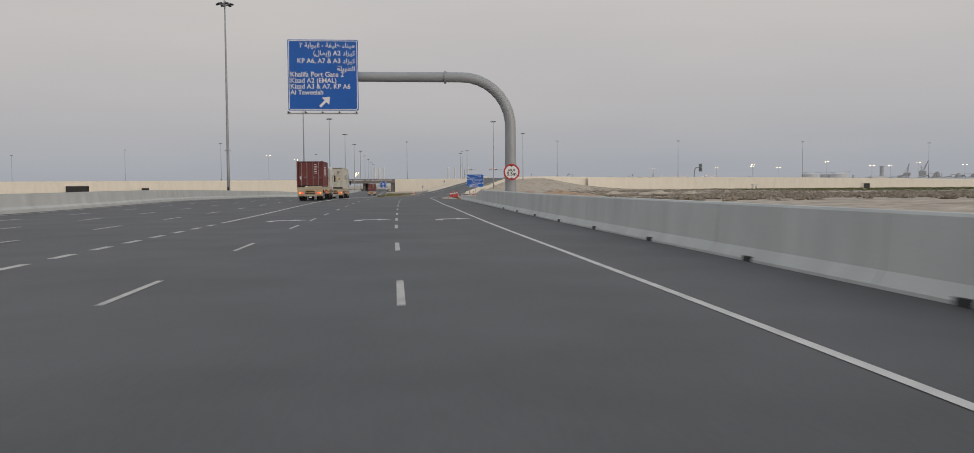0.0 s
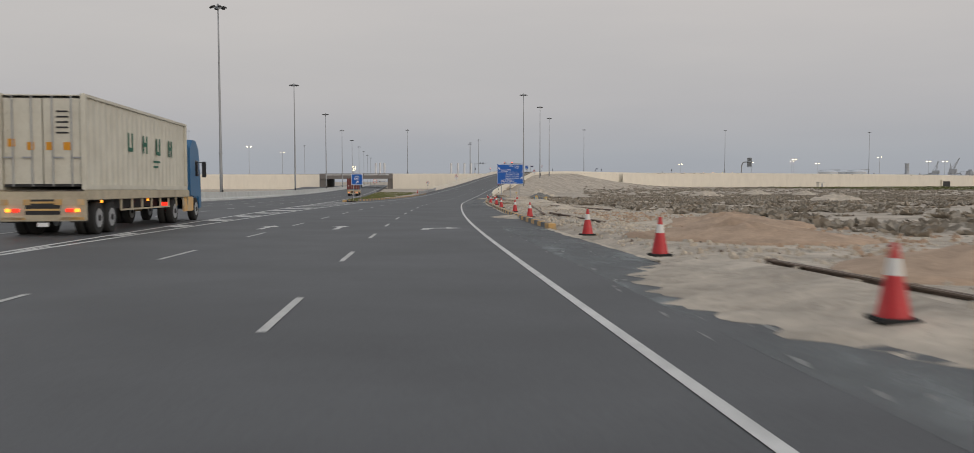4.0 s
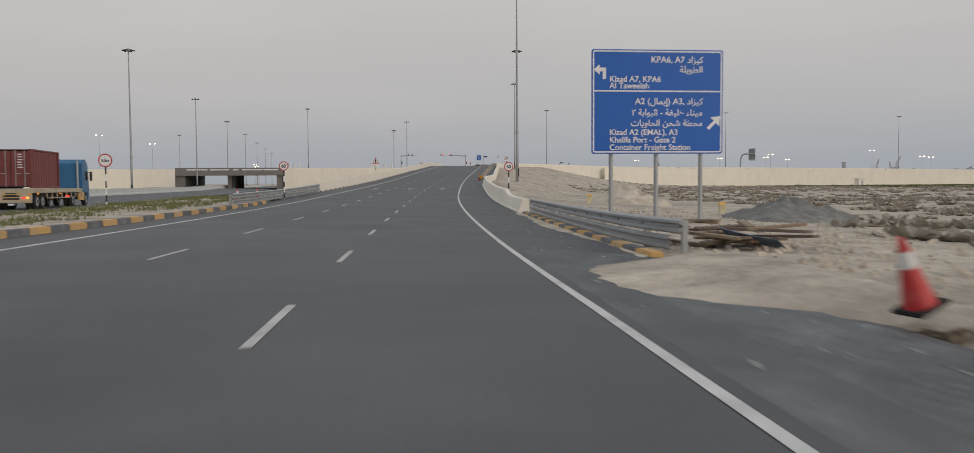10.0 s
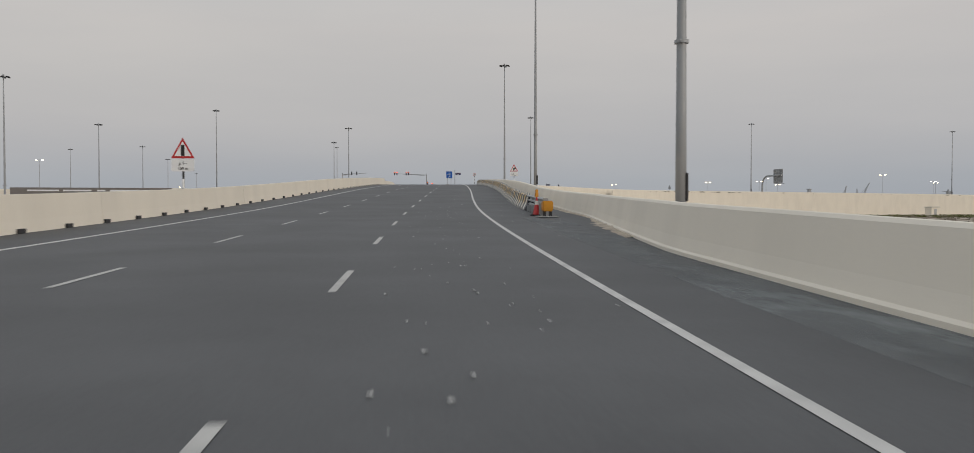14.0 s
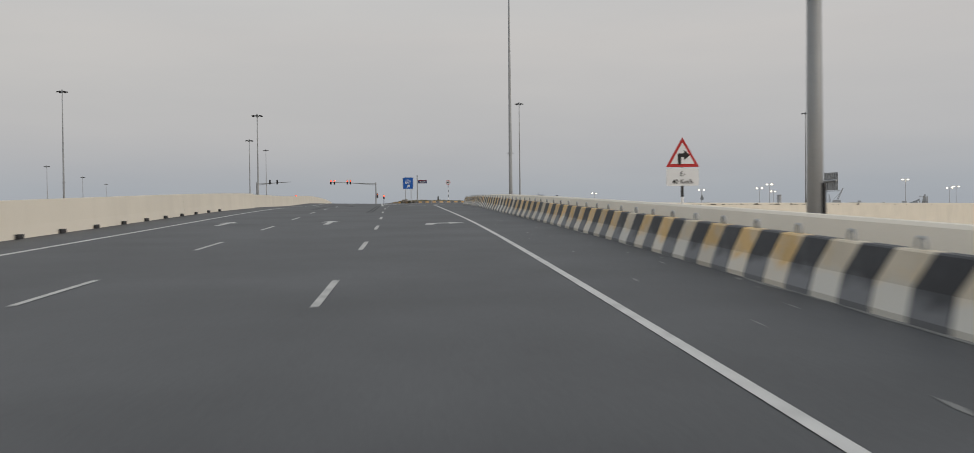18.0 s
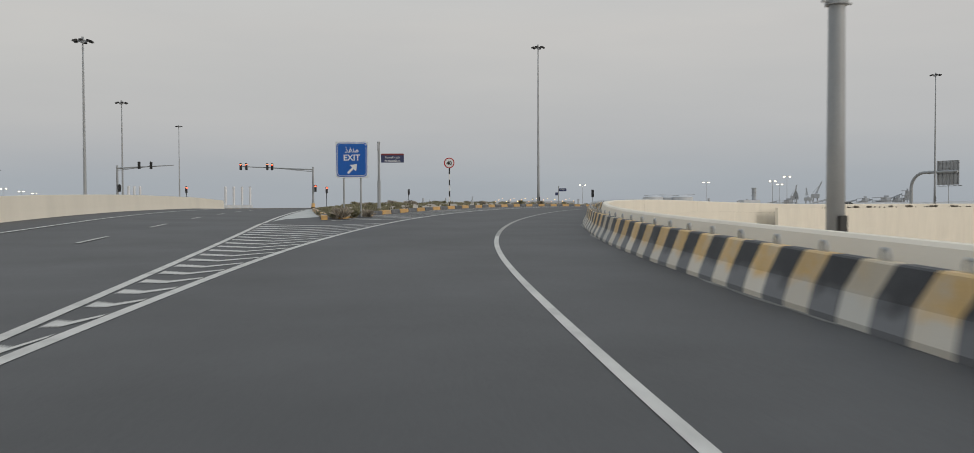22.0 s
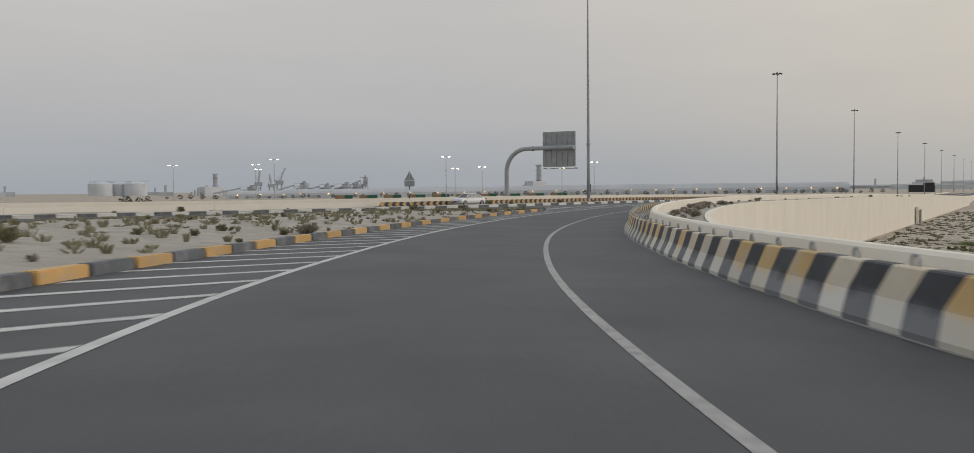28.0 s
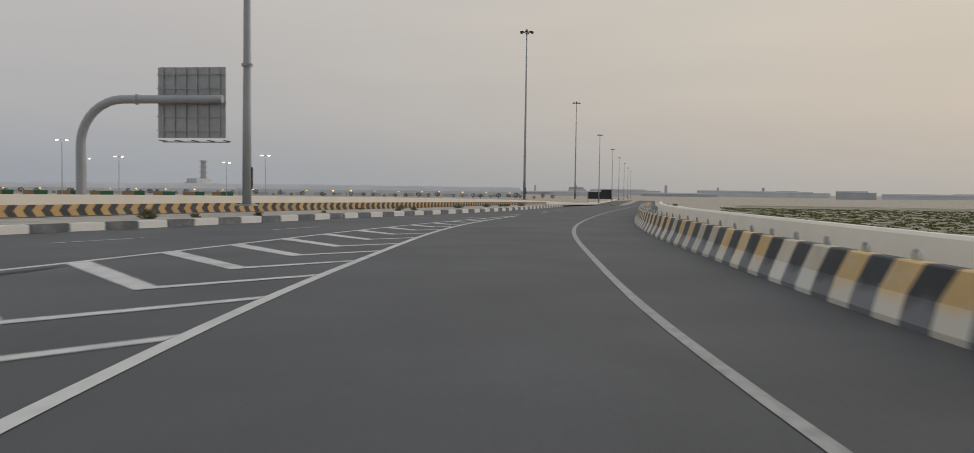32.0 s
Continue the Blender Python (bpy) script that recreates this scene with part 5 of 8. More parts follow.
STRIPE = 0.69
hook_bm = tube(B(), [(0.315, -0.07, 0.65), (0.315, -0.07, 0.77), (0.315, -0.04, 0.82), (0.315, 0.04, 0.82), (0.315, 0.07, 0.77), (0.315, 0.07, 0.65)], 0.02, 6)
HOOK = link_mesh("lifting_hook", hook_bm, M_STEEL)
NJ_A = nj_mesh("painted_half", STRIPE * 2, (M_NJBLACK, M_NJYELLOW))
NJ_B = nj_mesh("painted_half", STRIPE * 2, (M_NJBLACK, M_PALEYELLOW))
nj_rng = random.Random(3)
nj_row = empty("striped_barrier", label="row of precast concrete barriers with black and yellow stripes", category="barrier", kind="structure")
# length of the barrier's own foot line against the road's, the units being laid end to end
nj_us = np.arange(uy(318.8), ux(262), 0.5)
nj_ps = [REF.at(float(q), NJ_R(float(q))) for q in nj_us]
nj_len = np.concatenate([[0], np.cumsum([(b - a).length for a, b in zip(nj_ps, nj_ps[1:])])])
# whole numbers of units between joints fitted to the camera's view
joints = [float(np.interp(q, nj_us, nj_len)) for q in (uy(319), 516.0, 616.47, 708.7, ux(261))]
counts = np.concatenate([[0], np.cumsum([round((b - a) / (STRIPE * 2)) for a, b in zip(joints, joints[1:])])])
for k in range(int(counts[-1])):
    ua, ub = (float(np.interp(np.interp(q, counts, joints), nj_len, nj_us)) for q in (k, k + 1))
    a, b = REF.at(ua, NJ_R(ua)), REF.at(ub, NJ_R(ub))
    m = Matrix.Translation(a) @ (b - a).to_track_quat("Y", "Z").to_matrix().to_4x4()
    unit = new("barrier_unit")
    unit.parent, unit.matrix_basis = nj_row, m
    for me in (NJ_B if nj_rng.random() < 0.38 else NJ_A):
        new("painted_half", me).parent = unit
    hk = new("lifting_hook", HOOK)
    hk.parent = unit
    hk.location = (0, STRIPE * 1.4, 0)


# ---- kerbs of painted stones ----
def kerb(label, line, u0, u1, r, mats, length=1.35, h=0.2, w=0.3, flip=False):
    k = empty("kerb", label=label, category="kerb", kind="structure")
    f = r if callable(r) else (lambda q: r)
    bm = B()
    box(bm, (0, 0.006, -0.25), (w, length - 0.006, h), 0.025)
    base = link_mesh("kerb_stone", bm, mats[0])
    meshes = []
    for mt in mats:
        me = base.copy()
        me.materials[0] = mt
        meshes.append(me)
    n = 0
    q = u0
    while q + length <= u1:
        a, b = line.at(q, f(q)), line.at(q + length, f(q + length))
        ob = new("kerb_stone", meshes[n % len(mats)])
        ob.parent = k
        ob.matrix_basis = Matrix.Translation(a) @ (b - a).to_track_quat("Y", "Z").to_matrix().to_4x4()
        q += length
        n += 1
    return k


YB, WB = (M_YELLOW, M_KBLACK), (M_WHITE, M_KBLACK)
kerb("black and yellow painted kerb beside sandy works", REF, uy(81), uy(89), 2.65, YB, 1.2)
kerb("black and yellow painted kerb beside sandy works", REF, uy(111), uy(208.5), 2.62, YB, 1.2)
kerb("black and yellow painted kerb under the guard rail", REF, uy(218), uy(240), 2.55, YB, 1.2, 0.11)
kerb("black and yellow painted kerb along the grass verge", REF, uy(178), uy(252), lambda q: float(np.interp(q, [uy(176), uy(200), uy(215), uy(232), uy(250)], [-15.6, -14.2, -13.4, -12.8, -12.6])), YB, 1.2)
kerb("black and yellow painted kerb round the sandy island", REF, uy(462.5), ux(146), lambda q: float(np.interp(q, [uy(462.5), uy(467), uy(475), ux(80), ux(95), ux(118), ux(146)], [-8.5, -8.45, -8.4, -8.6, -8.8, -8.0, -7.2])), YB, 1.65, 0.22)
kerb("black and white painted median kerb", UPPER, UX(78), UX(262), -0.3, WB, 1.45, 0.22)

NOSE = Line([(57.55, 525.35, 5.46), (58.35, 531.15, 5.54), (61.55, 559.15, 5.73), (66.95, 594.15, 5.76)])
kerb("black and yellow painted kerb on the junction side of the island", NOSE, 0, NOSE.length - 1, 0.0, YB, 1.65, 0.2)
pave = []
for y in np.arange(464.5, 534, 2.0):
    a = THRU.at(ty(y), 0.25, 0.008)
    b = Vector((float(np.interp(a.y, NOSE.p[:, 1], NOSE.p[:, 0])), a.y, 0))
    b.z = a.z + 0.004
    pave += [a, b]
tagged(from_data("nose_paving", pave, [(2 * i, 2 * i + 1, 2 * i + 3, 2 * i + 2) for i in range(len(pave) // 2 - 1)], M_CONC), "pale concrete paving before the island nose", "pavement", kind="structure")

# ---- lorries on the highway ----
def container(m, length, height, mat, label, name="shipping_container"):
    """A box with ribbed sides and roof, corner posts and two doors with locking bars at the rear; rear at y = 0."""
    e = empty(name, m, label, "container")
    w = 2.44
    for side in (-1, 1):
        vs, fs = [], []
        n = int(length / 0.14)
        for i in range(n + 1):
            y = 0.12 + (length - 0.24) * i / n
            d = 0.035 if (i // 2) % 2 else 0.0
            vs += [(side * (w / 2 - d), y, 0.16), (side * (w / 2 - d), y, height - 0.1)]
        for i in range(n):
            q = (2 * i, 2 * i + 2, 2 * i + 3, 2 * i + 1)
            fs.append(q if side > 0 else q[::-1])
        from_data("ribbed_side", vs, fs, mat, e)
        part("bottom_rail", box(B(), (side * w / 2 - 0.06, 0, 0), (side * w / 2 + 0.06, length, 0.16), 0.01), mat, e)
        part("top_rail", box(B(), (side * w / 2 - 0.05, 0, height - 0.1), (side * w / 2 + 0.05, length, height), 0.01), mat, e)
        for y in (0.0, length):
            part("corner_post", box(B(), (side * w / 2 - 0.09, y - 0.08, 0), (side * w / 2 + 0.065, y + 0.08, height), 0.015), mat, e)
        door = part("door", box(B(), (0.02 if side > 0 else -w / 2 + 0.1, 0.02, 0.18), (w / 2 - 0.1 if side > 0 else -0.02, 0.08, height - 0.14)), mat, e)
        for x in (0.3, 0.85):
            part("locking_bar", bar(B(), (side * x, -0.02, 0.1), (side * x, -0.02, height - 0.08), 0.022, None, 8), M_STEEL, door)
            part("bar_handle", box(B(), (side * x - 0.02, -0.045, 0.95), (side * x + 0.28 * side + 0.02 * side, -0.02, 1.0)) if side > 0 else box(B(), (side * x - 0.28, -0.045, 0.95), (side * x + 0.02, -0.02, 1.0)), M_STEEL, door)
        for z in (0.45, 1.1, 1.75, 2.3):
            part("hinge", box(B(), (side * (w / 2 - 0.16) - 0.06, -0.01, z), (side * (w / 2 - 0.16) + 0.06, 0.03, z + 0.1)), mat, door)
    part("roof", box(B(), (-w / 2 + 0.04, 0.05, height - 0.06), (w / 2 - 0.04, length - 0.05, height - 0.03)), mat, e)
    part("floor_plate", box(B(), (-w / 2 + 0.05, 0.05, 0.1), (w / 2 - 0.05, length - 0.05, 0.17)), M_DARK, e)
    part("front_wall", box(B(), (-w / 2 + 0.05, length - 0.06, 0.1), (w / 2 - 0.05, length - 0.02, height - 0.05)), mat, e)
    return e


def wheel(parent, x, y, r, width, name="wheel"):
    wl_ = new(name)
    wl_.parent = parent
    wl_.location = (x, y, r)
    part("tyre", tube(B(), [(-width / 2, 0, 0), (-width * 0.42, 0, 0), (width * 0.42, 0, 0), (width / 2, 0, 0)], [r * 0.9, r, r, r * 0.9], 24), M_TYRE, wl_)
    part("rim", disc(B(), (0, 0, 0), r * 0.58, width + 0.015, "X", 20), M_STEEL, wl_)
    part("hub", disc(B(), (0, 0, 0), r * 0.2, width + 0.07, "X", 12), M_DARK, wl_)


def trailer(m, length, label):
    e = empty("flatbed_trailer", m, label, "trailer")
    part("deck", box(B(), (-1.25, 0, 1.22), (1.25, length, 1.36), 0.01), M_TRAILER, e)
    for s in (-1, 1):
        part("side_rail", box(B(), (s * 1.25 - 0.05, 0, 1.1), (s * 1.25 + 0.05, length, 1.4), 0.015), M_TRAILER, e)
        part("chassis_beam", box(B(), (s * 0.5 - 0.08, 0.3, 0.75), (s * 0.5 + 0.08, length - 0.5, 1.22)), M_DARK, e)
        for k in range(int(length / 1.2)):
            part("side_stake", box(B(), (s * 1.2 - 0.03, 3.4 + k * 1.2 if 3.4 + k * 1.2 < length else length - 0.1, 0.72), (s * 1.2 + 0.03, min(length, 3.48 + k * 1.2), 1.1)), M_TRAILER, e)
        part("side_guard", box(B(), (s * 1.2 - 0.02, 3.4, 0.7), (s * 1.2 + 0.02, length - 3.0, 0.76)), M_TRAILER, e)
        part("mudguard", box(B(), (s * 1.0 - 0.25, 0.1, 0.42), (s * 1.0 + 0.25, 0.16, 1.0)), M_DARK, e)
        part("tail_lamp", box(B(), (s * 0.78 - 0.11, -0.06, 0.74), (s * 0.78 + 0.11, 0.0, 0.84), 0.01), M_TAIL, e, "red tail lamp, lit")
        part("indicator_lamp", box(B(), (s * 1.0 - 0.07, -0.06, 0.74), (s * 1.0 + 0.07, 0.0, 0.84), 0.01), M_AMBER, e)
        for x in (0.45, 1.1):
            part("reflector_plate", box(B(), (s * x - 0.1, -0.03, 0.95), (s * x + 0.1, 0.0, 1.12)), M_YELLOW, e)
        part("reflector_stripe", box(B(), (s * 0.85 - 0.35, -0.03, 0.5), (s * 0.85 + 0.35, 0.0, 0.58)), M_YELLOW, e)
        part("marker_lamp", box(B(), (s * 1.29 - 0.02, 1.2, 1.0), (s * 1.29 + 0.02, 1.3, 1.08)), M_AMBER, e)
        part("marker_lamp", box(B(), (s * 1.29 - 0.02, 6.2, 1.0), (s * 1.29 + 0.02, 6.3, 1.08)), M_AMBER, e)
    part("rear_beam", box(B(), (-1.25, -0.03, 0.46), (1.25, 0.12, 0.62), 0.02), M_TRAILER, e)
    part("rear_panel", box(B(), (-1.25, 0.0, 0.62), (1.25, 0.1, 1.22)), M_TRAILER, e)
    # no hollow here: a dark plate carries the shade of the recess
    part("recess", box(B(), (-0.5, -0.012, 0.66), (0.5, 0.005, 1.12)), M_DARK, e)
    for z in (0.78, 1.0):
        part("recess_bar", box(B(), (-0.5, -0.022, z), (0.5, -0.013, z + 0.06)), M_YELLOW, e)
    part("number_plate", box(B(), (-0.16, -0.03, 0.3), (0.16, -0.01, 0.42)), M_SIGNWHITE, e)
    for y in (1.3, 2.5):
        for x in (-1.05, -0.72, 0.72, 1.05):
            wheel(e, x, y, 0.52, 0.28)
    return e


def tractor(m, mat, label, high=True):
    e = empty("lorry_tractor", m, label, "lorry")
    bm = B()
    prof = [(0.0, 1.15), (0.0, 3.35), (0.5, 3.7), (1.2, 3.72), (1.75, 3.3), (2.05, 2.2), (2.15, 1.2), (2.15, 0.55), (1.7, 0.5), (1.55, 1.05), (0.75, 1.05)]
    lo = [bm.verts.new((-1.22, y, z)) for y, z in prof]
    hi = [bm.verts.new((1.22, y, z)) for y, z in prof]
    n = len(prof)
    for i in range(n):
        bm.faces.new((lo[i], lo[(i + 1) % n], hi[(i + 1) % n], hi[i]))
    bm.faces.new(lo[::-1])
    bm.faces.new(hi)
    bmesh.ops.recalc_face_normals(bm, faces=bm.faces[:])
    bmesh.ops.bevel(bm, geom=bm.edges[:], offset=0.05, segments=2, affect="EDGES")
    part("cab", bm, mat, e)
    for s in (-1, 1):
        part("side_window",  plate([(1.0, 2.05), (1.75, 2.05), (1.7, 2.75), (1.0, 2.8)], 0, 0.02), M_GLASS, e).matrix_basis = Matrix.Translation((s * 1.225, 0, 0)) @ Matrix.Rotation(radians(90), 4, "Z")
        part("mirror", box(B(), (s * 1.42 - 0.09, 1.85, 2.0), (s * 1.42 + 0.09, 2.0, 2.75), 0.03), M_DARK, e)
        part("mirror_arm", bar(B(), (s * 1.2, 1.85, 2.7), (s * 1.4, 1.9, 2.7), 0.025, None, 6), M_DARK, e)
        part("side_fairing", box(B(), (s * 1.15 - 0.06, -1.0, 0.45), (s * 1.15 + 0.06, 0.6, 1.1), 0.03), M_YELLOW if mat is M_CABBLUE else M_DARK, e)
        part("tail_lamp", box(B(), (s * 0.9 - 0.14, -3.1, 0.75), (s * 0.9 + 0.14, -3.04, 0.9)), M_TAIL, e)
    part("windscreen", box(B(), (-1.05, 1.93, 2.0), (1.05, 2.1, 2.75)), M_GLASS, e)
    part("chassis", box(B(), (-0.5, -3.1, 0.7), (0.5, 1.5, 1.0)), M_DARK, e)
    part("exhaust_stack", bar(B(), (0.95, -0.25, 1.0), (0.95, -0.25, 3.6), 0.08, None, 10), M_STEEL, e)
    part("air_intake", box(B(), (-1.0, -0.35, 2.2), (-0.6, -0.05, 3.6), 0.04), M_DARK, e)
    wheel(e, -1.05, 1.15, 0.52, 0.3)
    wheel(e, 1.05, 1.15, 0.52, 0.3)
    for y in (-2.6,) if high else (-2.6, -1.3):
        for x in (-1.05, -0.72, 0.72, 1.05):
            wheel(e, x, y, 0.52, 0.28)
    return e


def on_highway(y, r=-1.85):
    q = HWY.at(hy(y), r, 0)
    return Matrix.Translation((q.x, q.y, q.z - 0.02)) @ Matrix.Rotation(radians(HWY.head(hy(y))), 4, "Z") @ Matrix.Rotation(radians(HWY.slope(hy(y))), 4, "X")


L1, L2, L3 = on_highway(77.2), on_highway(106.4), on_highway(263)
trailer(L1, 12.3, "dusty cream flatbed trailer with yellow reflective strips")
C1 = container(L1 @ pose(0, 0.1, 1.41), 6.06, 2.59, M_CONTAINER, "oxide red ribbed shipping container with white lettering")
tractor(L1 @ pose(0, 12.6, 0), M_CABWHITE, "white dusty lorry tractor unit coupled to a trailer")
part("headboard", box(B(), (-1.2, 9.6, 1.37), (1.2, 9.7, 2.55)), M_TRAILER, empty("trailer_headboard", L1, "cream steel headboard standing on the flatbed trailer", "headboard"))
trailer(L2, 12.6, "dirty cream container trailer with lit tail lamps")
C2 = container(L2 @ pose(0, 0.1, 1.41), 12.19, 2.9, M_REEFER, "cream refrigerated container with dark green letters")
tractor(L2 @ pose(0, 13.1, 0), M_CABBLUE, "blue lorry tractor unit with white side stripe")
trailer(L3, 12.3, "yellow edged flatbed trailer with red tail lamps")
C3 = container(L3 @ pose(0, 0.1, 1.41), 6.06, 2.59, M_CONTAINER, "oxide red ribbed shipping container on a trailer")
tractor(L3 @ pose(0, 12.6, 0), M_CABBLUE, "blue lorry tractor unit pulling a flatbed trailer")
M_GREENLETTER = material("dark_green_lettering", (0.02, 0.12, 0.075), 0.6, vary=0.1, bump=0)
for i in range(4):
    y = 4.1 + i * 1.75
    part("letter_block", box(B(), (1.234, y, 1.35), (1.241, y + 0.14, 2.0)), M_GREENLETTER, C2)
    part("letter_block", box(B(), (1.234, y + 0.42, 1.35), (1.241, y + 0.56, 2.0)), M_GREENLETTER, C2)
    part("letter_block", box(B(), (1.234, y + 0.14, 1.35 + 0.26 * (i % 2)), (1.241, y + 0.42, 1.49 + 0.26 * (i % 2))), M_GREENLETTER, C2)
for z, wd in ((1.05, 0.9), (0.85, 0.6)):
    part("small_text_bar", box(B(), (1.236, 7.2, z), (1.242, 7.2 + wd, z + 0.08)), M_GREENLETTER, C2)
# white logo block on the side and text lines on the doors
for k, (y0, y1, z0, z1) in enumerate(((2.3, 3.9, 1.95, 2.05), (2.4, 2.65, 1.2, 1.9), (2.85, 3.05, 1.2, 1.9), (3.1, 3.3, 1.05, 1.75), (3.4, 3.75, 1.2, 1.9))):
    part("logo_block", box(B(), (1.232, y0, z0), (1.24, y1, z1)), M_SIGNWHITE, C1)
for C in (C1, C3):
    for k in range(6):
        part("door_text_bar", box(B(), (0.42, -0.0, 1.35 + 0.17 * k), (0.42 + 0.3 - 0.03 * (k % 3), 0.018, 1.41 + 0.17 * k)), M_SIGNWHITE, C)
    part("door_label", box(B(), (-1.02, 0.0, 0.75), (-0.82, 0.018, 1.05)), M_SIGNWHITE, C)
for k in range(5):
    part("door_text_bar", box(B(), (0.4, 0.0, 1.7 + 0.16 * k), (0.75, 0.018, 1.75 + 0.16 * k)), M_DARK, C2)
for x, z in ((-1.0, 1.3), (-0.45, 1.2), (0.1, 1.2), (0.6, 1.2)):
    part("warning_label", box(B(), (x, 0.0, z), (x + 0.2, 0.018, z + 0.24)), M_ORANGE, C2)


# ---- white saloon car on the upper road ----
def loft(rings):
    """A skin over closed rings of points, ends capped."""
    bm = B()
    R = [[bm.verts.new(p) for p in ring] for ring in rings]
    n = len(R[0])
    for a, b in zip(R, R[1:]):
        for i in range(n):
            bm.faces.new((a[i], a[(i + 1) % n], b[(i + 1) % n], b[i]))
    bm.faces.new(R[0][::-1])
    bm.faces.new(R[-1])
    bmesh.ops.recalc_face_normals(bm, faces=bm.faces[:])
    return bm


def saloon(m, label):
    e = empty("saloon_car", m, label, "car")

    def ring(w, y0, y1, z, round_=0.25):
        return [(-w + round_, y0, z), (w - round_, y0, z), (w, y0 + round_, z), (w, y1 - round_, z), (w - round_, y1, z), (-w + round_, y1, z), (-w, y1 - round_, z), (-w, y0 + round_, z)]

    body = loft([ring(0.80, -2.1, 2.1, 0.22), ring(0.88, -2.25, 2.25, 0.36), ring(0.89, -2.27, 2.28, 0.60), ring(0.87, -2.22, 2.12, 0.84), ring(0.80, -2.05, 1.75, 0.95)])
    bmesh.ops.bevel(body, geom=body.edges[:], offset=0.02, segments=1, affect="EDGES")
    part("body", body, M_CARWHITE, e)
    part("window_band", loft([ring(0.76, -1.75, 1.2, 0.94, 0.12), ring(0.60, -1.0, 0.42, 1.37, 0.12)]), M_GLASS, e, "dark tinted window band")
    part("roof", loft([ring(0.615, -1.02, 0.44, 1.365, 0.12), ring(0.56, -0.9, 0.3, 1.43, 0.12)]), M_CARWHITE, e)
    for s in (-1, 1):
        part("pillar", bar(B(), (s * 0.765, -0.3, 0.95), (s * 0.612, -0.28, 1.38), 0.035, None, 6), M_CARWHITE, e)
        part("rear_pillar", bar(B(), (s * 0.72, -1.68, 0.95), (s * 0.585, -0.98, 1.38), 0.06, None, 6), M_CARWHITE, e)
        part("front_pillar", bar(B(), (s * 0.72, 1.14, 0.95), (s * 0.585, 0.42, 1.38), 0.035, None, 6), M_CARWHITE, e)
        for y in (-1.4, 1.4):
            wheel(e, s * 0.82, y, 0.32, 0.2)
        part("headlamp", box(B(), (s * 0.62 - 0.16, 2.1, 0.6), (s * 0.62 + 0.16, 2.27, 0.74), 0.02), M_SIGNWHITE, e)
        part("tail_lamp", box(B(), (s * 0.65 - 0.16, -2.29, 0.68), (s * 0.65 + 0.16, -2.2, 0.82)), M_RED, e)
        part("door_mirror", box(B(), (s * 0.98 - 0.08, 0.75, 0.95), (s * 0.98 + 0.08, 0.85, 1.08), 0.02), M_CARWHITE, e)
    part("grille", box(B(), (-0.4, 2.2, 0.42), (0.4, 2.3, 0.58), 0.02), M_DARK, e)
    return e


q = UPPER.at(UX(163), -9.8)
saloon(Matrix.Translation((q.x, q.y, q.z - 0.05)) @ Matrix.Rotation(radians(UPPER.head(UX(163)) + 180), 4, "Z"), "white saloon car driving on the upper road")


# ---- cones, marker posts, works clutter ----
def make_cone(base=True, label="red traffic cone with a white reflective band"):
    e = empty("traffic_cone", label=label, category="traffic cone", group="traffic cones")
    if base:
        part("base", box(B(), (-0.2, -0.2, 0), (0.2, 0.2, 0.05), 0.015), M_TYRE, e)
    part("lower_cone", bar(B(), (0, 0, 0.05), (0, 0, 0.46), 0.165, 0.085, 18), M_RED, e)
    part("white_band", bar(B(), (0, 0, 0.46), (0, 0, 0.63), 0.085, 0.058, 18), M_WHITE, e)
    part("tip", bar(B(), (0, 0, 0.63), (0, 0, 0.78), 0.058, 0.03, 18), M_RED, e)
    return e


CONE = make_cone()
CONE.matrix_basis = pose(5.05, 92.2, REF.at(*REF.near(5.05, 92.2)).z + 0.2)
for x, y in ((6.5, 87.4), (5.3, 101.4), (5.5, 110.0), (5.75, 118.2), (6.5, 135.9), (7.05, 146.6), (7.45, 158.6), (8.4, 171.9), (8.85, 182.5), (13.6, 226.8), (17.0, 225.8)):
    copy_thing(CONE, pose(x, y, max(ground_z(x, y), ground_z(x + 0.3, y), ground_z(x - 0.3, y), REF.at(*REF.near(x, y)).z + 0.12), 0, 0, x * 50))
copy_thing(CONE, pose(29.45, 354.7, REF.at(*REF.near(29.45, 354.7)).z, 0, 0, 20))
make_cone(False, "fallen red traffic cone without its base").matrix_basis = pose(12.1, 216.3, ground_z(12.1, 216.3) + 0.2, -84, 0, -22)
copy_thing(CONE, pose(13.55, 237.4, REF.at(*REF.near(13.55, 237.4)).z + 0.2, 0, -22, 10))
for x, y in ((1.9, 286.4), (3.0, 287.9)):
    copy_thing(CONE, pose(x, y, REF.at(*REF.near(x, y)).z + 0.15))


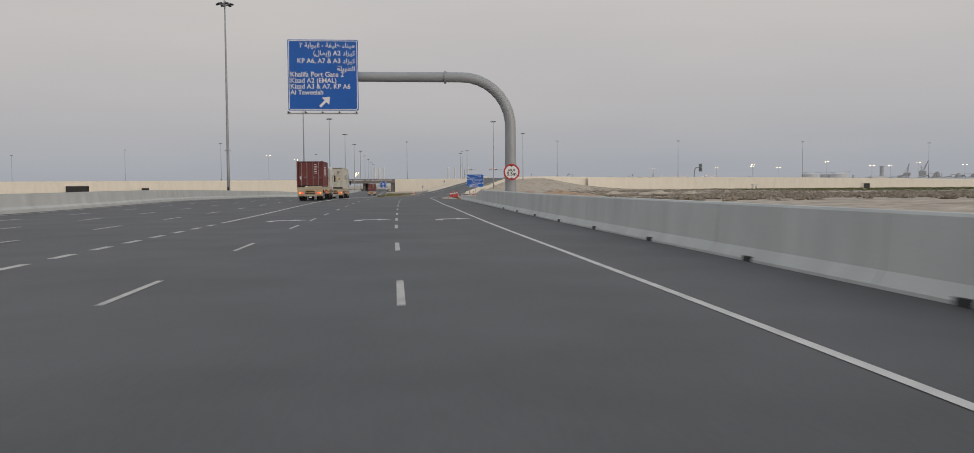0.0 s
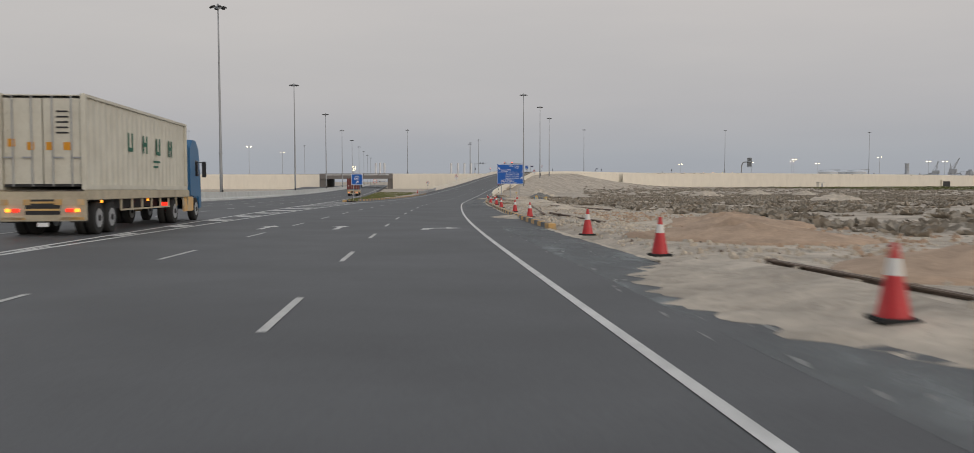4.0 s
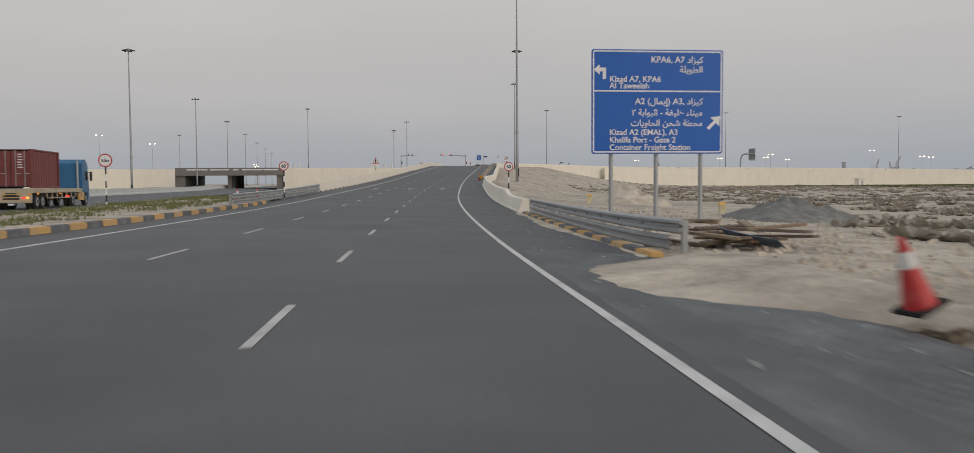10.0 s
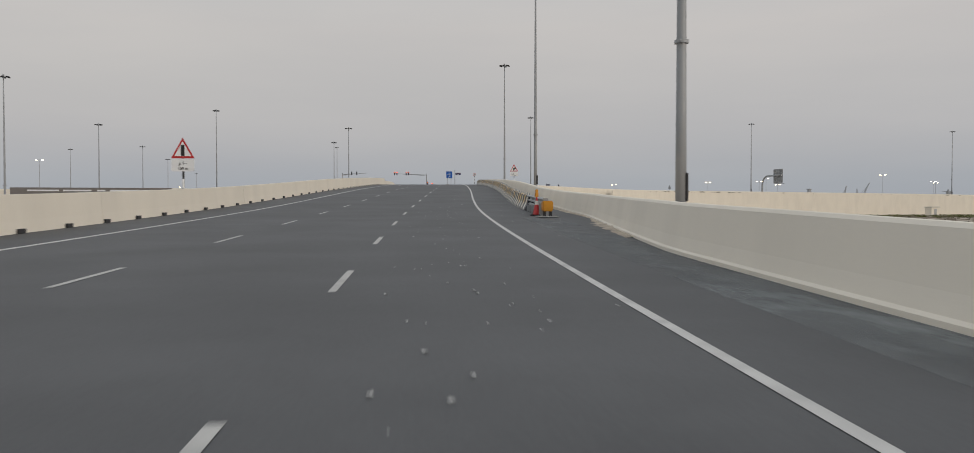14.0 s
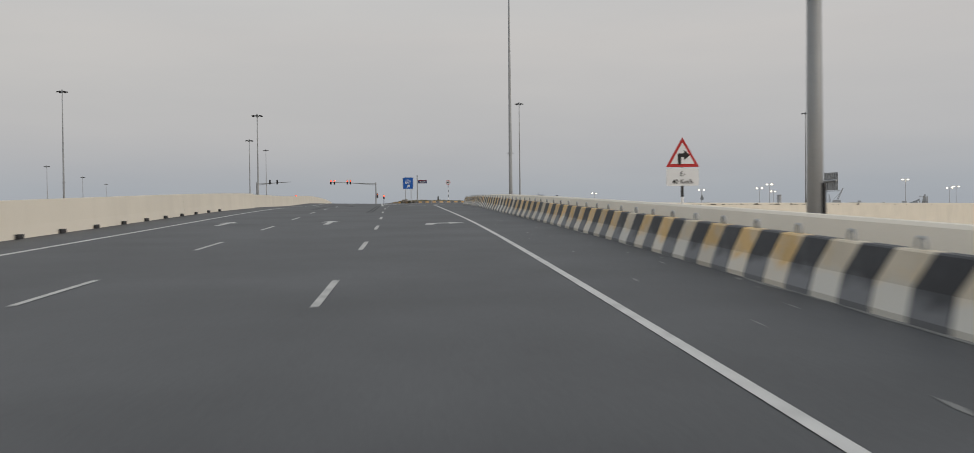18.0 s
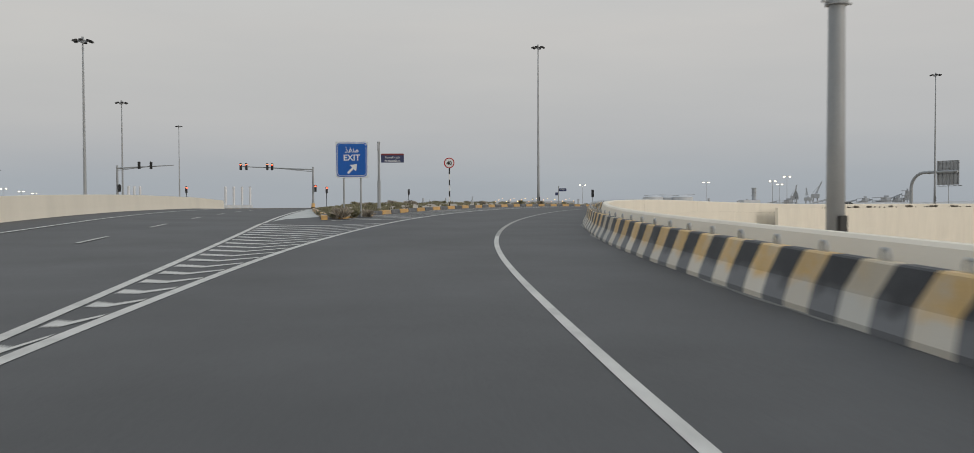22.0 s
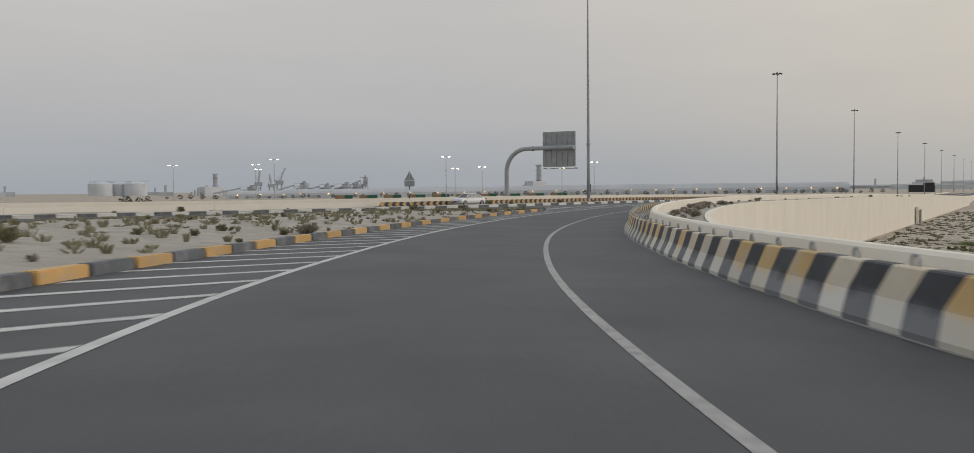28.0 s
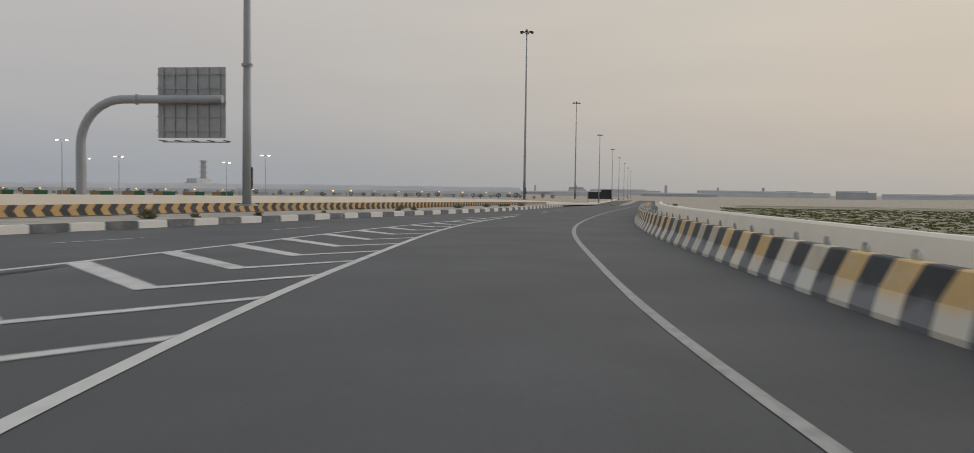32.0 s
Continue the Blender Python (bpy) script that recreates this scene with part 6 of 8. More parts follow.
def make_marker():
    e = empty("marker_post", label="pale yellow pointed concrete marker post in the sand", category="marker post", group="marker posts")
    bm = B()
    poly(bm, [(-0.24, 0), (0.24, 0), (0.22, 0.71), (-0.22, 0.71)], 0, 0.4)
    bmesh.ops.transform(bm, matrix=Matrix.Rotation(radians(90), 4, "X"), verts=bm.verts)
    bmesh.ops.recalc_face_normals(bm, faces=bm.faces[:])
    part("post", bm, material("pale_yellow_paint", (0.60, 0.53, 0.33), 0.7, vary=0.15, scale=3), e)
    bm = B()
    poly(bm, [(-0.29, 0.7), (0.29, 0.7), (0.05, 0.9), (-0.05, 0.9)], 0, 0.48)
    bmesh.ops.transform(bm, matrix=Matrix.Translation((0, 0.04, 0)) @ Matrix.Rotation(radians(90), 4, "X"), verts=bm.verts)
    bmesh.ops.recalc_face_normals(bm, faces=bm.faces[:])
    part("gabled_cap", bm, material("ochre_paint", (0.62, 0.38, 0.10), 0.7, vary=0.15, scale=3), e, "ochre yellow gabled cap")
    part("base_block", box(B(), (-0.36, -0.5, -0.2), (0.36, 0.1, 0.06), 0.02), M_CONC, e)
    return e


MARK = make_marker()
MARK.matrix_basis = pose(18.95, 218.5, ground_z(18.95, 218.5)) @ Matrix.Scale(0.82, 4)
for x, y in ((19.1, 211.2), (23.6, 281.4), (27.0, 270.0)):
    copy_thing(MARK, pose(x, y, ground_z(x, y), 0, 0, x * 3) @ Matrix.Scale(0.82, 4))
M_BLUEPIPE = material("blue_pipe_paint", (0.05, 0.2, 0.42), 0.5, vary=0.15, scale=3, fine=30, bump=0.02)
PIPE = part("pipe", bar(B(), (0, 0, -0.2), (0, 0, 0.45), 0.06, None, 12), M_BLUEPIPE, empty("standpipe", pose(18.5, 217.4, ground_z(18.5, 217.4)), "short blue painted standpipe in the sand", "pipe", "standpipes")).parent
part("flange", bar(B(), (0, 0, 0.4), (0, 0, 0.45), 0.09, None, 12), M_BLUEPIPE, PIPE)
for x, y in ((19.0, 215.9), (18.4, 209.4), (18.2, 213.6)):
    copy_thing(PIPE, pose(x, y, ground_z(x, y)))
slab = part("cover_slab", box(B(), (-0.9, -0.5, -0.1), (0.9, 0.5, 0.05), 0.02), M_CONC)
slab.matrix_basis = pose(18.3, 214.8, ground_z(18.3, 214.8) + 0.05, 0, 0, 20)
tagged(slab, "pale concrete cover slab between the standpipes", "slab")


def heap(x, y, r, h, mat, label, seed, sx=1.0):
    """A tipped heap of loose material with an uneven skin."""
    g = np.random.default_rng(seed)
    n, rings = 26, 8
    vs, fs = [(0, 0, h)], []
    ph = g.uniform(0, 6.28, 6)
    for k in range(1, rings + 1):
        for i in range(n):
            a = 2 * math.pi * i / n
            f = 1 + 0.16 * math.sin(2 * a + ph[0]) + 0.1 * math.sin(3 * a + ph[1]) + 0.06 * math.sin(7 * a + ph[2])
            d = r * f * k / rings
            z = h * (1 - (k / rings)) ** 1.15 * (1 + 0.15 * math.sin(5 * a + ph[3] + k)) + g.normal(0, 0.07 * h)
            vs.append((d * math.cos(a) * sx, d * math.sin(a), z if k < rings else -0.35))
    for i in range(n):
        fs.append((0, 1 + i, 1 + (i + 1) % n))
        for k in range(rings - 1):
            o = 1 + k * n
            fs.append((o + i, o + n + i, o + n + (i + 1) % n, o + (i + 1) % n))
    ob = from_data("sand_mound", vs, fs, mat, smooth=True)
    ob.matrix_basis = pose(x, y, ground_z(x, y), 0, 0, seed * 40)
    return tagged(ob, label, "heap")


for i, (x, y, r, h) in enumerate(((11.07, 106.66, 3.2, 0.6), (14.06, 101.01, 3.6, 0.8), (9.57, 115.7, 2.6, 0.5), (17.06, 97.62, 4, 0.9), (12.58, 124.74, 3, 0.55), (20, 97, 3.5, 0.6))):
    heap(x, y, r, h, M_RED_SAND, "reddish heap of dug earth beside the works", i + 1, 1.3)
for i, (x, y, r, h) in enumerate(((13.57, 188.02, 2.0, 0.4), (12.11, 178.98, 1.5, 0.32), (15.94, 197.06, 2.3, 0.38), (12.64, 167.68, 1.7, 0.3), (11.57, 154.12, 1.6, 0.28), (15.12, 207.23, 2.0, 0.32), (16.96, 232.09, 1.7, 0.28), (10.6, 126, 1.7, 0.26))):
    heap(x, y, r, h, M_SANDBANK, "loose heap of pale dug sand", i + 20, 1.2)
M_RUBBLE = material("grey_broken_rubble", (0.34, 0.31, 0.265), 0.95, vary=0.5, scale=3.0, fine=11, bump=0.3, relief=0.12)
for x, y, r, h, sd in ((15.9, 235.2, 1.2, 0.36, 61), (17.2, 235.9, 1.2, 0.4, 62), (16.6, 234.2, 0.8, 0.3, 64), (15.2, 233.0, 0.9, 0.24, 63)):
    heap(x, y, r, h, M_RUBBLE, "grey heap of broken rubble behind the kerb", sd, 1.3)
heap(25.89, 261.47, 2.6, 0.95, M_GRAVEL, "dark grey heap of crushed gravel", 40, 1.2)
heap(30.54, 294.24, 4.2, 1.5, M_SANDBANK, "pale conical heap of clean sand", 41)
for i, (x, y, r, h) in enumerate(((71.54, 294.24, 4, 1.4), (97.04, 325.88, 5, 1.6), (105.85, 314.58, 4, 1.3), (60, 208, 3, 1.0))):
    heap(x, y, r, h, M_SANDBANK, "distant rubble heap on the desert floor", i + 50, 1.4)


M_STONE = material("dusty_stone", (0.40, 0.37, 0.32), 0.9, vary=0.3, scale=4, fine=20, bump=0.1)


def rock_mesh(seed, s):
    bm = B()
    bmesh.ops.create_icosphere(bm, subdivisions=1, radius=s)
    g = random.Random(seed)
    for v in bm.verts:
        v.co *= g.uniform(0.65, 1.2)
        v.co.z *= 0.7
    return link_mesh("stone", bm, M_STONE)


ROCKS = [rock_mesh(i, 0.16) for i in range(5)]
g5 = random.Random(11)
for (cx, cy, n, spread) in ((8.66, 98.18, 34, 2.2), (7.49, 129.26, 16, 1.6), (8.41, 163.16, 14, 1.6), (8.97, 188.58, 22, 1.6), (14.2, 196, 14, 2.5), (16.3, 235.0, 40, 1.3)):
    rub = empty("rubble", pose(cx, cy, ground_z(cx, cy)), "scattered broken concrete lumps on the sand", "rubble")
    for k in range(n):
        dx, dy = g5.gauss(0, spread * 0.45), g5.gauss(0, spread)
        st_ = new("stone", ROCKS[k % 5])
        st_.parent = rub
        sc = g5.uniform(0.3, 1.1)
        st_.matrix_basis = Matrix.LocRotScale((dx, dy, ground_z(cx + dx, cy + dy) - ground_z(cx, cy) + 0.03), Euler((g5.uniform(0, 3), g5.uniform(0, 3), g5.uniform(0, 3))), (sc, sc, sc))

M_RUST = material("rusty_brown_steel", (0.19, 0.145, 0.115), 0.8, metal=0.2, vary=0.3, scale=3, fine=25, bump=0.05)
M_SHEET = material("zinc_blue_sheet", (0.24, 0.28, 0.33), 0.45, metal=0.5, vary=0.2, scale=2, fine=20, bump=0.02)
M_PLANK = material("weathered_timber", (0.25, 0.19, 0.13), 0.85, vary=0.25, scale=3, fine=30, bump=0.05)
for a, b, hgt in (((6.9, 108), (7.6, 89), 0.11), ((8.0, 101), (9.8, 82), 0.1), ((10.3, 162), (8.8, 146), 0.1), ((33, 224), (25, 194), 0.22), ((23.5, 189), (16.8, 161), 0.22), ((9.2, 146), (8.5, 128), 0.1), ((12.4, 168), (14.0, 150), 0.1)):
    e = empty("steel_beam", label="long rusty brown steel beam lying along the trench", category="beam")
    z0, z1 = ground_z(*a), ground_z(*b)
    av, bv = Vector((*a, z0)), Vector((*b, z1))
    L = (bv - av).length
    e.matrix_basis = Matrix.Translation(av) @ (bv - av).to_track_quat("Y", "Z").to_matrix().to_4x4()
    part("web", box(B(), (-0.02, 0, 0), (0.02, L, hgt)), M_RUST, e)
    for z in (0.0, hgt - 0.03):
        part("flange", box(B(), (-0.075, 0, z), (0.075, L, z + 0.025)), M_RUST, e)
    for k in range(int(L // 4) + 1):
        part("stiffener", box(B(), (-0.085, k * 4.0, -0.06), (0.085, k * 4.0 + 0.1, hgt + 0.01)), M_RUST, e)
pr = random.Random(17)
for cx, cy, n, sx, sy in ((11.6, 190.0, 4, 0.8, 3.0), (12.2, 197.0, 3, 0.9, 2.4), (12.9, 211.5, 8, 0.5, 0.9), (16.35, 247.0, 22, 0.45, 0.6), (9.6, 178.0, 5, 0.7, 3.0)):
    for i in range(n):
        x, y, L = cx + pr.gauss(0, sx), cy + pr.gauss(0, sy), pr.uniform(1.0, 2.0)
        ob = part("timber_plank", box(B(), (-0.11, -L / 2, 0), (0.11, L / 2, 0.06), 0.01), M_PLANK if i % 3 else M_RUST)
        ob.matrix_basis = pose(x, y, ground_z(x, y) + 0.05 + (0.055 * (i % 9) if n > 20 else 0.05 * (i % 3)), pr.uniform(-4, 4), pr.uniform(-3, 3), pr.choice((pr.uniform(-30, 30), pr.uniform(0, 180))))
        tagged(ob, "weathered timber plank thrown on the sand", "plank", "planks")
for x, y, w, L, rx, ry, rz_ in ((13.2, 211.9, 0.6, 1.3, 6, 14, -25), (12.6, 209.2, 0.5, 1.4, 62, 4, 70), (11.9, 208.2, 0.6, 1.2, 4, -6, 15), (16.2, 246.0, 0.5, 1.3, 10, 25, 40)):
    bm = B()
    cols = [[bm.verts.new((-w / 2 + w * k / 10, yy, 0.03 * (k % 2) + 0.12 * (yy / L) ** 2)) for k in range(11)] for yy in np.linspace(-L / 2, L / 2, 7)]
    for ra_, rb_ in zip(cols, cols[1:]):
        for k in range(10):
            bm.faces.new((ra_[k], ra_[k + 1], rb_[k + 1], rb_[k]))
    bmesh.ops.solidify(bm, geom=bm.faces[:], thickness=0.012)
    sh = part("sheet_metal", bm, M_SHEET)
    sh.matrix_basis = pose(x, y, ground_z(x, y) + 0.22, rx, ry, rz_)
    tagged(sh, "bent corrugated grey blue metal sheet on debris", "sheet metal")
for x, y, rz_ in ((12.7, 207.8, 40), (11.3, 210.4, 110), (16.3, 246.4, 20)):
    pl = part("barrier_board", box(B(), (-0.07, -0.3, 0), (0.07, 0.3, 0.09), 0.025), M_RED)
    pl.matrix_basis = pose(x, y, ground_z(x, y) + 0.14, 6, 10, rz_)
    tagged(pl, "broken red plastic barrier board lying in debris", "barrier board")
lid = part("manhole_cover", disc(B(), (0, 0, 0.04), 0.55, 0.09, "Z", 26), M_GRAVEL)
lid.matrix_basis = pose(7.89, 146.77, max(ground_z(7.89 + d, 146.77) for d in (-0.5, 0, 0.5)) - 0.02, 4, -6, 0)
tagged(lid, "round grey concrete manhole cover on the sand", "manhole cover")

# clods and small stones strewn over the dug strip
gk = np.random.default_rng(31)
for mat_, lab, cnt, lo, hi in ((M_SANDBANK, "pale clods of dug sand strewn beside the kerb", 14000, 0.015, 0.11), (M_STONE, "small broken concrete stones strewn beside the kerb", 1500, 0.02, 0.11), (M_RED_SAND, "reddish clods of earth beside the works", 1800, 0.02, 0.14), (M_RUST, "dark brown crumbs of earth and scrap beside the kerb", 900, 0.015, 0.08)):
    V, Fc_ = [], []
    for _ in range(cnt):
        red = mat_ is M_RED_SAND
        y = gk.uniform(84, 128) if red else gk.uniform(84, 244)
        r = 3.3 + abs(gk.normal(0, 5.0)) + (3 if red else 0)
        p = REF.at(uy(y), r)
        z = ground_z(p.x, p.y)
        s = lo + (hi - lo) * gk.random() ** 2.5
        a = gk.uniform(0, 6.28)
        o = len(V)
        for k in range(5):
            d = s * gk.uniform(0.7, 1.25)
            V.append((p.x + d * math.cos(a + k * 1.257), p.y + d * math.sin(a + k * 1.257), z - 0.02))
        for k in range(4):
            d = s * gk.uniform(0.35, 0.75)
            V.append((p.x + d * math.cos(a + k * 1.571), p.y + d * math.sin(a + k * 1.571), z + s * gk.uniform(0.45, 0.9)))
        Fc_ += [(o + 5, o + 6, o + 7, o + 8), (o, o + 1, o + 6, o + 5), (o + 1, o + 2, o + 6), (o + 2, o + 3, o + 7, o + 6), (o + 3, o + 4, o + 8, o + 7), (o + 4, o, o + 5, o + 8)]
    tagged(from_data("ground_clods", V, Fc_, mat_), lab, "debris", kind="stuff")

# sand spilled over the kerb line on to the asphalt
def spill(line, u0, u1, r_in, r_out, seed, label, shape=None):
    g = np.random.default_rng(seed)
    n, m = 40, 6
    vs, fs = [], []
    for i in range(n + 1):
        u = u0 + (u1 - u0) * i / n
        env = math.sin(math.pi * i / n) ** 0.6
        ri = r_out - (r_out - r_in) * env * (1 + 0.12 * math.sin(i * 1.3 + seed) + 0.08 * g.normal())
        if shape:
            ri = shape(u) + 0.05 * math.sin(i * 1.3) + 0.04 * g.normal()
        for k in range(m + 1):
            a = k / m
            vs.append(line.at(u, ri + (r_out + 0.8 - ri) * a, 0.004 + 0.26 * a ** 1.2 * (0.3 + 0.7 * env) + 0.022 * g.normal() * (0 < k < m)))
    for i in range(n):
        for k in range(m):
            o = i * (m + 1) + k
            fs.append((o, o + 1, o + m + 2, o + m + 1))
    ob = from_data("spilled_sand", vs, fs, M_SAND, smooth=True)
    return tagged(ob, label, "sand", kind="structure")


spill(REF, uy(121), uy(126), 1.4, 2.7, 3, "pale sand spilled over the asphalt shoulder")
spill(REF, uy(88), uy(97), 1.15, 2.7, 5, "pale sand spilled over the asphalt shoulder")
spill(REF, 316.9, 325.6, 0.75, 2.9, 4, "pale sand spilled over the asphalt shoulder", lambda u: float(np.interp(u, [316.9, 317.5, 318.3, 318.9, 319.8, 321, 323.4, 324.4, 325.6], [2.75, 2.65, 2.35, 1.7, 1.0, 0.76, 0.82, 1.5, 2.8])))
spill(REF, uy(300), uy(311), 3.0, 3.9, 6, "pale sand drifted against the parapet")


# ---- guard rails ----
def guard_rail(label, line, u0, u1, r, side=1, lower_from=None):
    e = empty("guard_rail", label=label, category="guard rail")
    prof = [(0, 0.45), (0.07, 0.49), (0.07, 0.54), (0.0, 0.58), (0.0, 0.63), (0.07, 0.67), (0.07, 0.72), (0, 0.76), (-0.012, 0.76), (0.058, 0.72), (0.058, 0.67), (-0.012, 0.63), (-0.012, 0.58), (0.058, 0.54), (0.058, 0.49), (-0.012, 0.45)]
    f = r if callable(r) else (lambda u: r)
    sweep("w_beam", line, u0, u1, lambda u: [(f(u) - side * x, z) for x, z in prof], M_STEEL, e, step=2)
    sweep("lower_beam", line, lower_from or u0, u1, lambda u: [(f(u) - side * x, z - 0.36) for x, z in prof], M_STEEL, e, step=2)
    n = int((u1 - u0) / 2)
    for k in range(n + 1):
        u = u0 + 0.2 + (u1 - u0 - 0.4) * k / n
        q = line.at(u, f(u) + side * 0.12)
        pst = part("post", box(B(), (-0.06, -0.07, -0.5), (0.06, 0.07, 0.74), 0.01), M_STEEL, e)
        pst.matrix_basis = pose(q.x, q.y, q.z, 0, 0, line.head(u))
        blk = part("spacer_block", box(B(), (-0.06, -0.06, 0.5), (0.1, 0.06, 0.74)), M_STEEL, e)
        q = line.at(u, f(u) + side * 0.02)
        blk.matrix_basis = pose(q.x, q.y, q.z, 0, 0, line.head(u) + (0 if side > 0 else 180))
    return e


guard_rail("double galvanised guard rail on posts beside the sand", REF, 326.0, uy(238.5), lambda u: float(np.interp(u, [326.0, 328.5, 332], [3.3, 3.0, 2.9])), 1, 326.6)
guard_rail("double galvanised guard rail on posts by the verge", REF, uy(246), uy(274.6), lambda u: float(np.interp(u, [uy(246), uy(262), uy(275)], [-13.1, -13.0, -13.35])), -1)
guard_rail("short galvanised guard rail before the striped barriers", REF, uy(313.9), uy(319.6), lambda u: 2.3)
att = empty("crash_cushion", Matrix.Translation(REF.at(uy(313.4), 2.2)) @ Matrix.Rotation(radians(REF.head(uy(313.4))), 4, "Z"), "orange crash cushion box on steel legs", "crash cushion")
part("orange_box", box(B(), (-0.05, -0.3, 0.22), (0.36, 0.4, 0.64), 0.04), M_ORANGE, att)
for x in (0.03, 0.28):
    part("leg", box(B(), (x - 0.05, -0.1, 0), (x + 0.05, 0.1, 0.26)), M_DARK, att)
part("ground_rail", box(B(), (-0.3, -0.8, 0.0), (0.5, 6.2, 0.03)), M_CONC, att)
for k in range(6):
    part("diaphragm", box(B(), (-0.1, 0.8 + k * 0.95, 0.03), (0.24, 0.86 + k * 0.95, 0.5)), M_STEEL, att)
wl2 = empty("warning_lamp", Matrix.Translation(Vector((29.45, 354.7, REF.at(*REF.near(29.45, 354.7)).z + 0.78))), "amber warning lamp on top of a cone", "lamp")
part("lamp_body", box(B(), (-0.07, -0.05, 0), (0.07, 0.05, 0.2), 0.02), M_ORANGE, wl2)
part("lens", disc(B(), (0, 0, 0.26), 0.065, 0.07, "Y", 16), M_ORANGE, wl2)

# ---- sandy islands ----
def swell(i, t):
    """Rise of the sandy island behind its kerb."""
    return 0.3 * min(1, 6 * t, 3 * (1 - t)) * min(1, 8 * i, 8 * (1 - i))


def island(name, A, Bp, n, m, dz, mat, label, seed, crown=0.0):
    """A bumpy surface spanned between two boundary curves of points."""
    g = np.random.default_rng(seed)
    vs, fs = [], []
    for i in range(n + 1):
        a, b = Vector(A(i / n)), Vector(Bp(i / n))
        for k in range(m + 1):
            t = k / m
            p = a.lerp(b, t)
            inner_ = min(1, 4 * t * (1 - t)) * min(1, 8 * min(i / n, 1 - i / n))
            p.z += dz + inner_ * (0.03 + 0.05 * math.sin(p.x * 0.9 + seed) * math.sin(p.y * 0.7) + 0.04 * g.normal())
            p.z += crown * max(0, swell(i / n, t))
            vs.append(p)
    for i in range(n):
        for k in range(m):
            o = i * (m + 1) + k
            fs.append((o, o + 1, o + m + 2, o + m + 1))
    ob = from_data(name, vs, fs, mat, smooth=True)
    return tagged(ob, label, "ground", kind="structure")


def along(points):
    P = [Vector(p) for p in points]
    d = [0]
    for a, b in zip(P, P[1:]):
        d.append(d[-1] + (b - a).length)

    def f(t):
        s = t * d[-1]
        return Vector([np.interp(s, d, [p[i] for p in P]) for i in range(3)])

    return f


M_ISLAND = material("pale_island_sand", (0.40, 0.365, 0.315), 0.95, vary=0.28, scale=1.2, fine=10, bump=0.15, stain=(0.27, 0.24, 0.2), stain_scale=0.6, stain_amount=0.6)


def kerb_r(q):
    return float(np.interp(q, [uy(462.5), uy(467), uy(475), ux(80), ux(95), ux(118), ux(146)], [-8.5, -8.45, -8.4, -8.6, -8.8, -8.0, -7.2]))


UA, UB = uy(462.5), ux(146.0)
isl_a = along([REF.at(UA + (UB - UA) * i / 40, kerb_r(UA + (UB - UA) * i / 40) - 0.0) for i in range(41)])
isl_b = along([REF.at(UA, -8.6), (58.16, 530.15, 5.51), (61.45, 559.15, 5.66), (66.95, 594.15, 5.71), (78.37, 614.23, 5.77), (91.2, 618.41, 5.75), (104.11, 617.57, 5.68), (125.7, 616.44, 5.47), (147.53, 614.65, 5.29), (158.5, 614.37, 5.24)] + [REF.at(UB, -7.3)])
island("island", isl_a, isl_b, 90, 26, 0.05, M_ISLAND, "pale sandy traffic island dotted with shrubs", 2, 1.0)
ver_a = along([REF.at(uy(y), float(np.interp(y, [178, 200, 215, 232, 250, 262], [-15.6, -14.2, -13.4, -12.8, -12.6, -13.4]))) for y in range(179, 263, 4)])
ver_b = along([HWY.at(hy(y), float(np.interp(y, [178, 190, 262, 330], [3.6, 2.2, 1.8, 1.8]))) for y in range(179, 330, 6)])
island("verge", ver_a, ver_b, 60, 12, 0.1, M_SAND, "sandy verge with dry grass between the roads", 7)
# strip of fill between the outer parapet and the upper road ahead
med_a = along([UPPER.at(UX(x), -0.0) for x in range(60, 560, 12)])
med_b = along([UPPER.at(UX(x), -6.0) for x in range(60, 560, 12)])
island("median_strip", med_a, med_b, 90, 4, 0.15, M_ISLAND, "pale sandy median strip with a few shrubs", 9)


# ---- shrubs ----
def shrub_mesh(seed, r, h, n, mat):
    g = np.random.default_rng(seed)
    vs, fs = [], []
    for _ in range(n):
        a, e = g.uniform(0, 6.283), abs(g.normal(0.0, 0.55))
        d = np.array([math.cos(a) * math.sin(e + 0.25), math.sin(a) * math.sin(e + 0.25), math.cos(e)])
        L = g.uniform(0.35, 1.0)
        tip = d * np.array([r, r, h]) * L * np.array([1.15, 1.15, 1])
        root = tip * g.uniform(0.25, 0.75)
        side = np.cross(d, g.normal(size=3))
        side /= np.linalg.norm(side) + 1e-6
        w = g.uniform(0.02, 0.05) * (0.5 + r)
        o = len(vs)
        vs += [tuple(root - side * w * 0.6), tuple(root + side * w * 0.6), tuple((root + tip) / 2 + side * w), tuple(tip), tuple((root + tip) / 2 - side * w)]
        fs.append((o, o + 1, o + 2, o + 3, o + 4))
    me = bpy.data.meshes.new("foliage")
    me.from_pydata(vs, [], fs)
    me.materials.append(mat)
    return me


def twig_mesh(seed, r, h):
    g = random.Random(seed)
    bm = B()
    for _ in range(9):
        a = g.uniform(0, 6.28)
        bar(bm, (0, 0, -0.05), (math.cos(a) * r * 0.7, math.sin(a) * r * 0.7, h * g.uniform(0.5, 0.9)), 0.012, 0.004, 4)
    return link_mesh("stem", bm, M_TWIG)


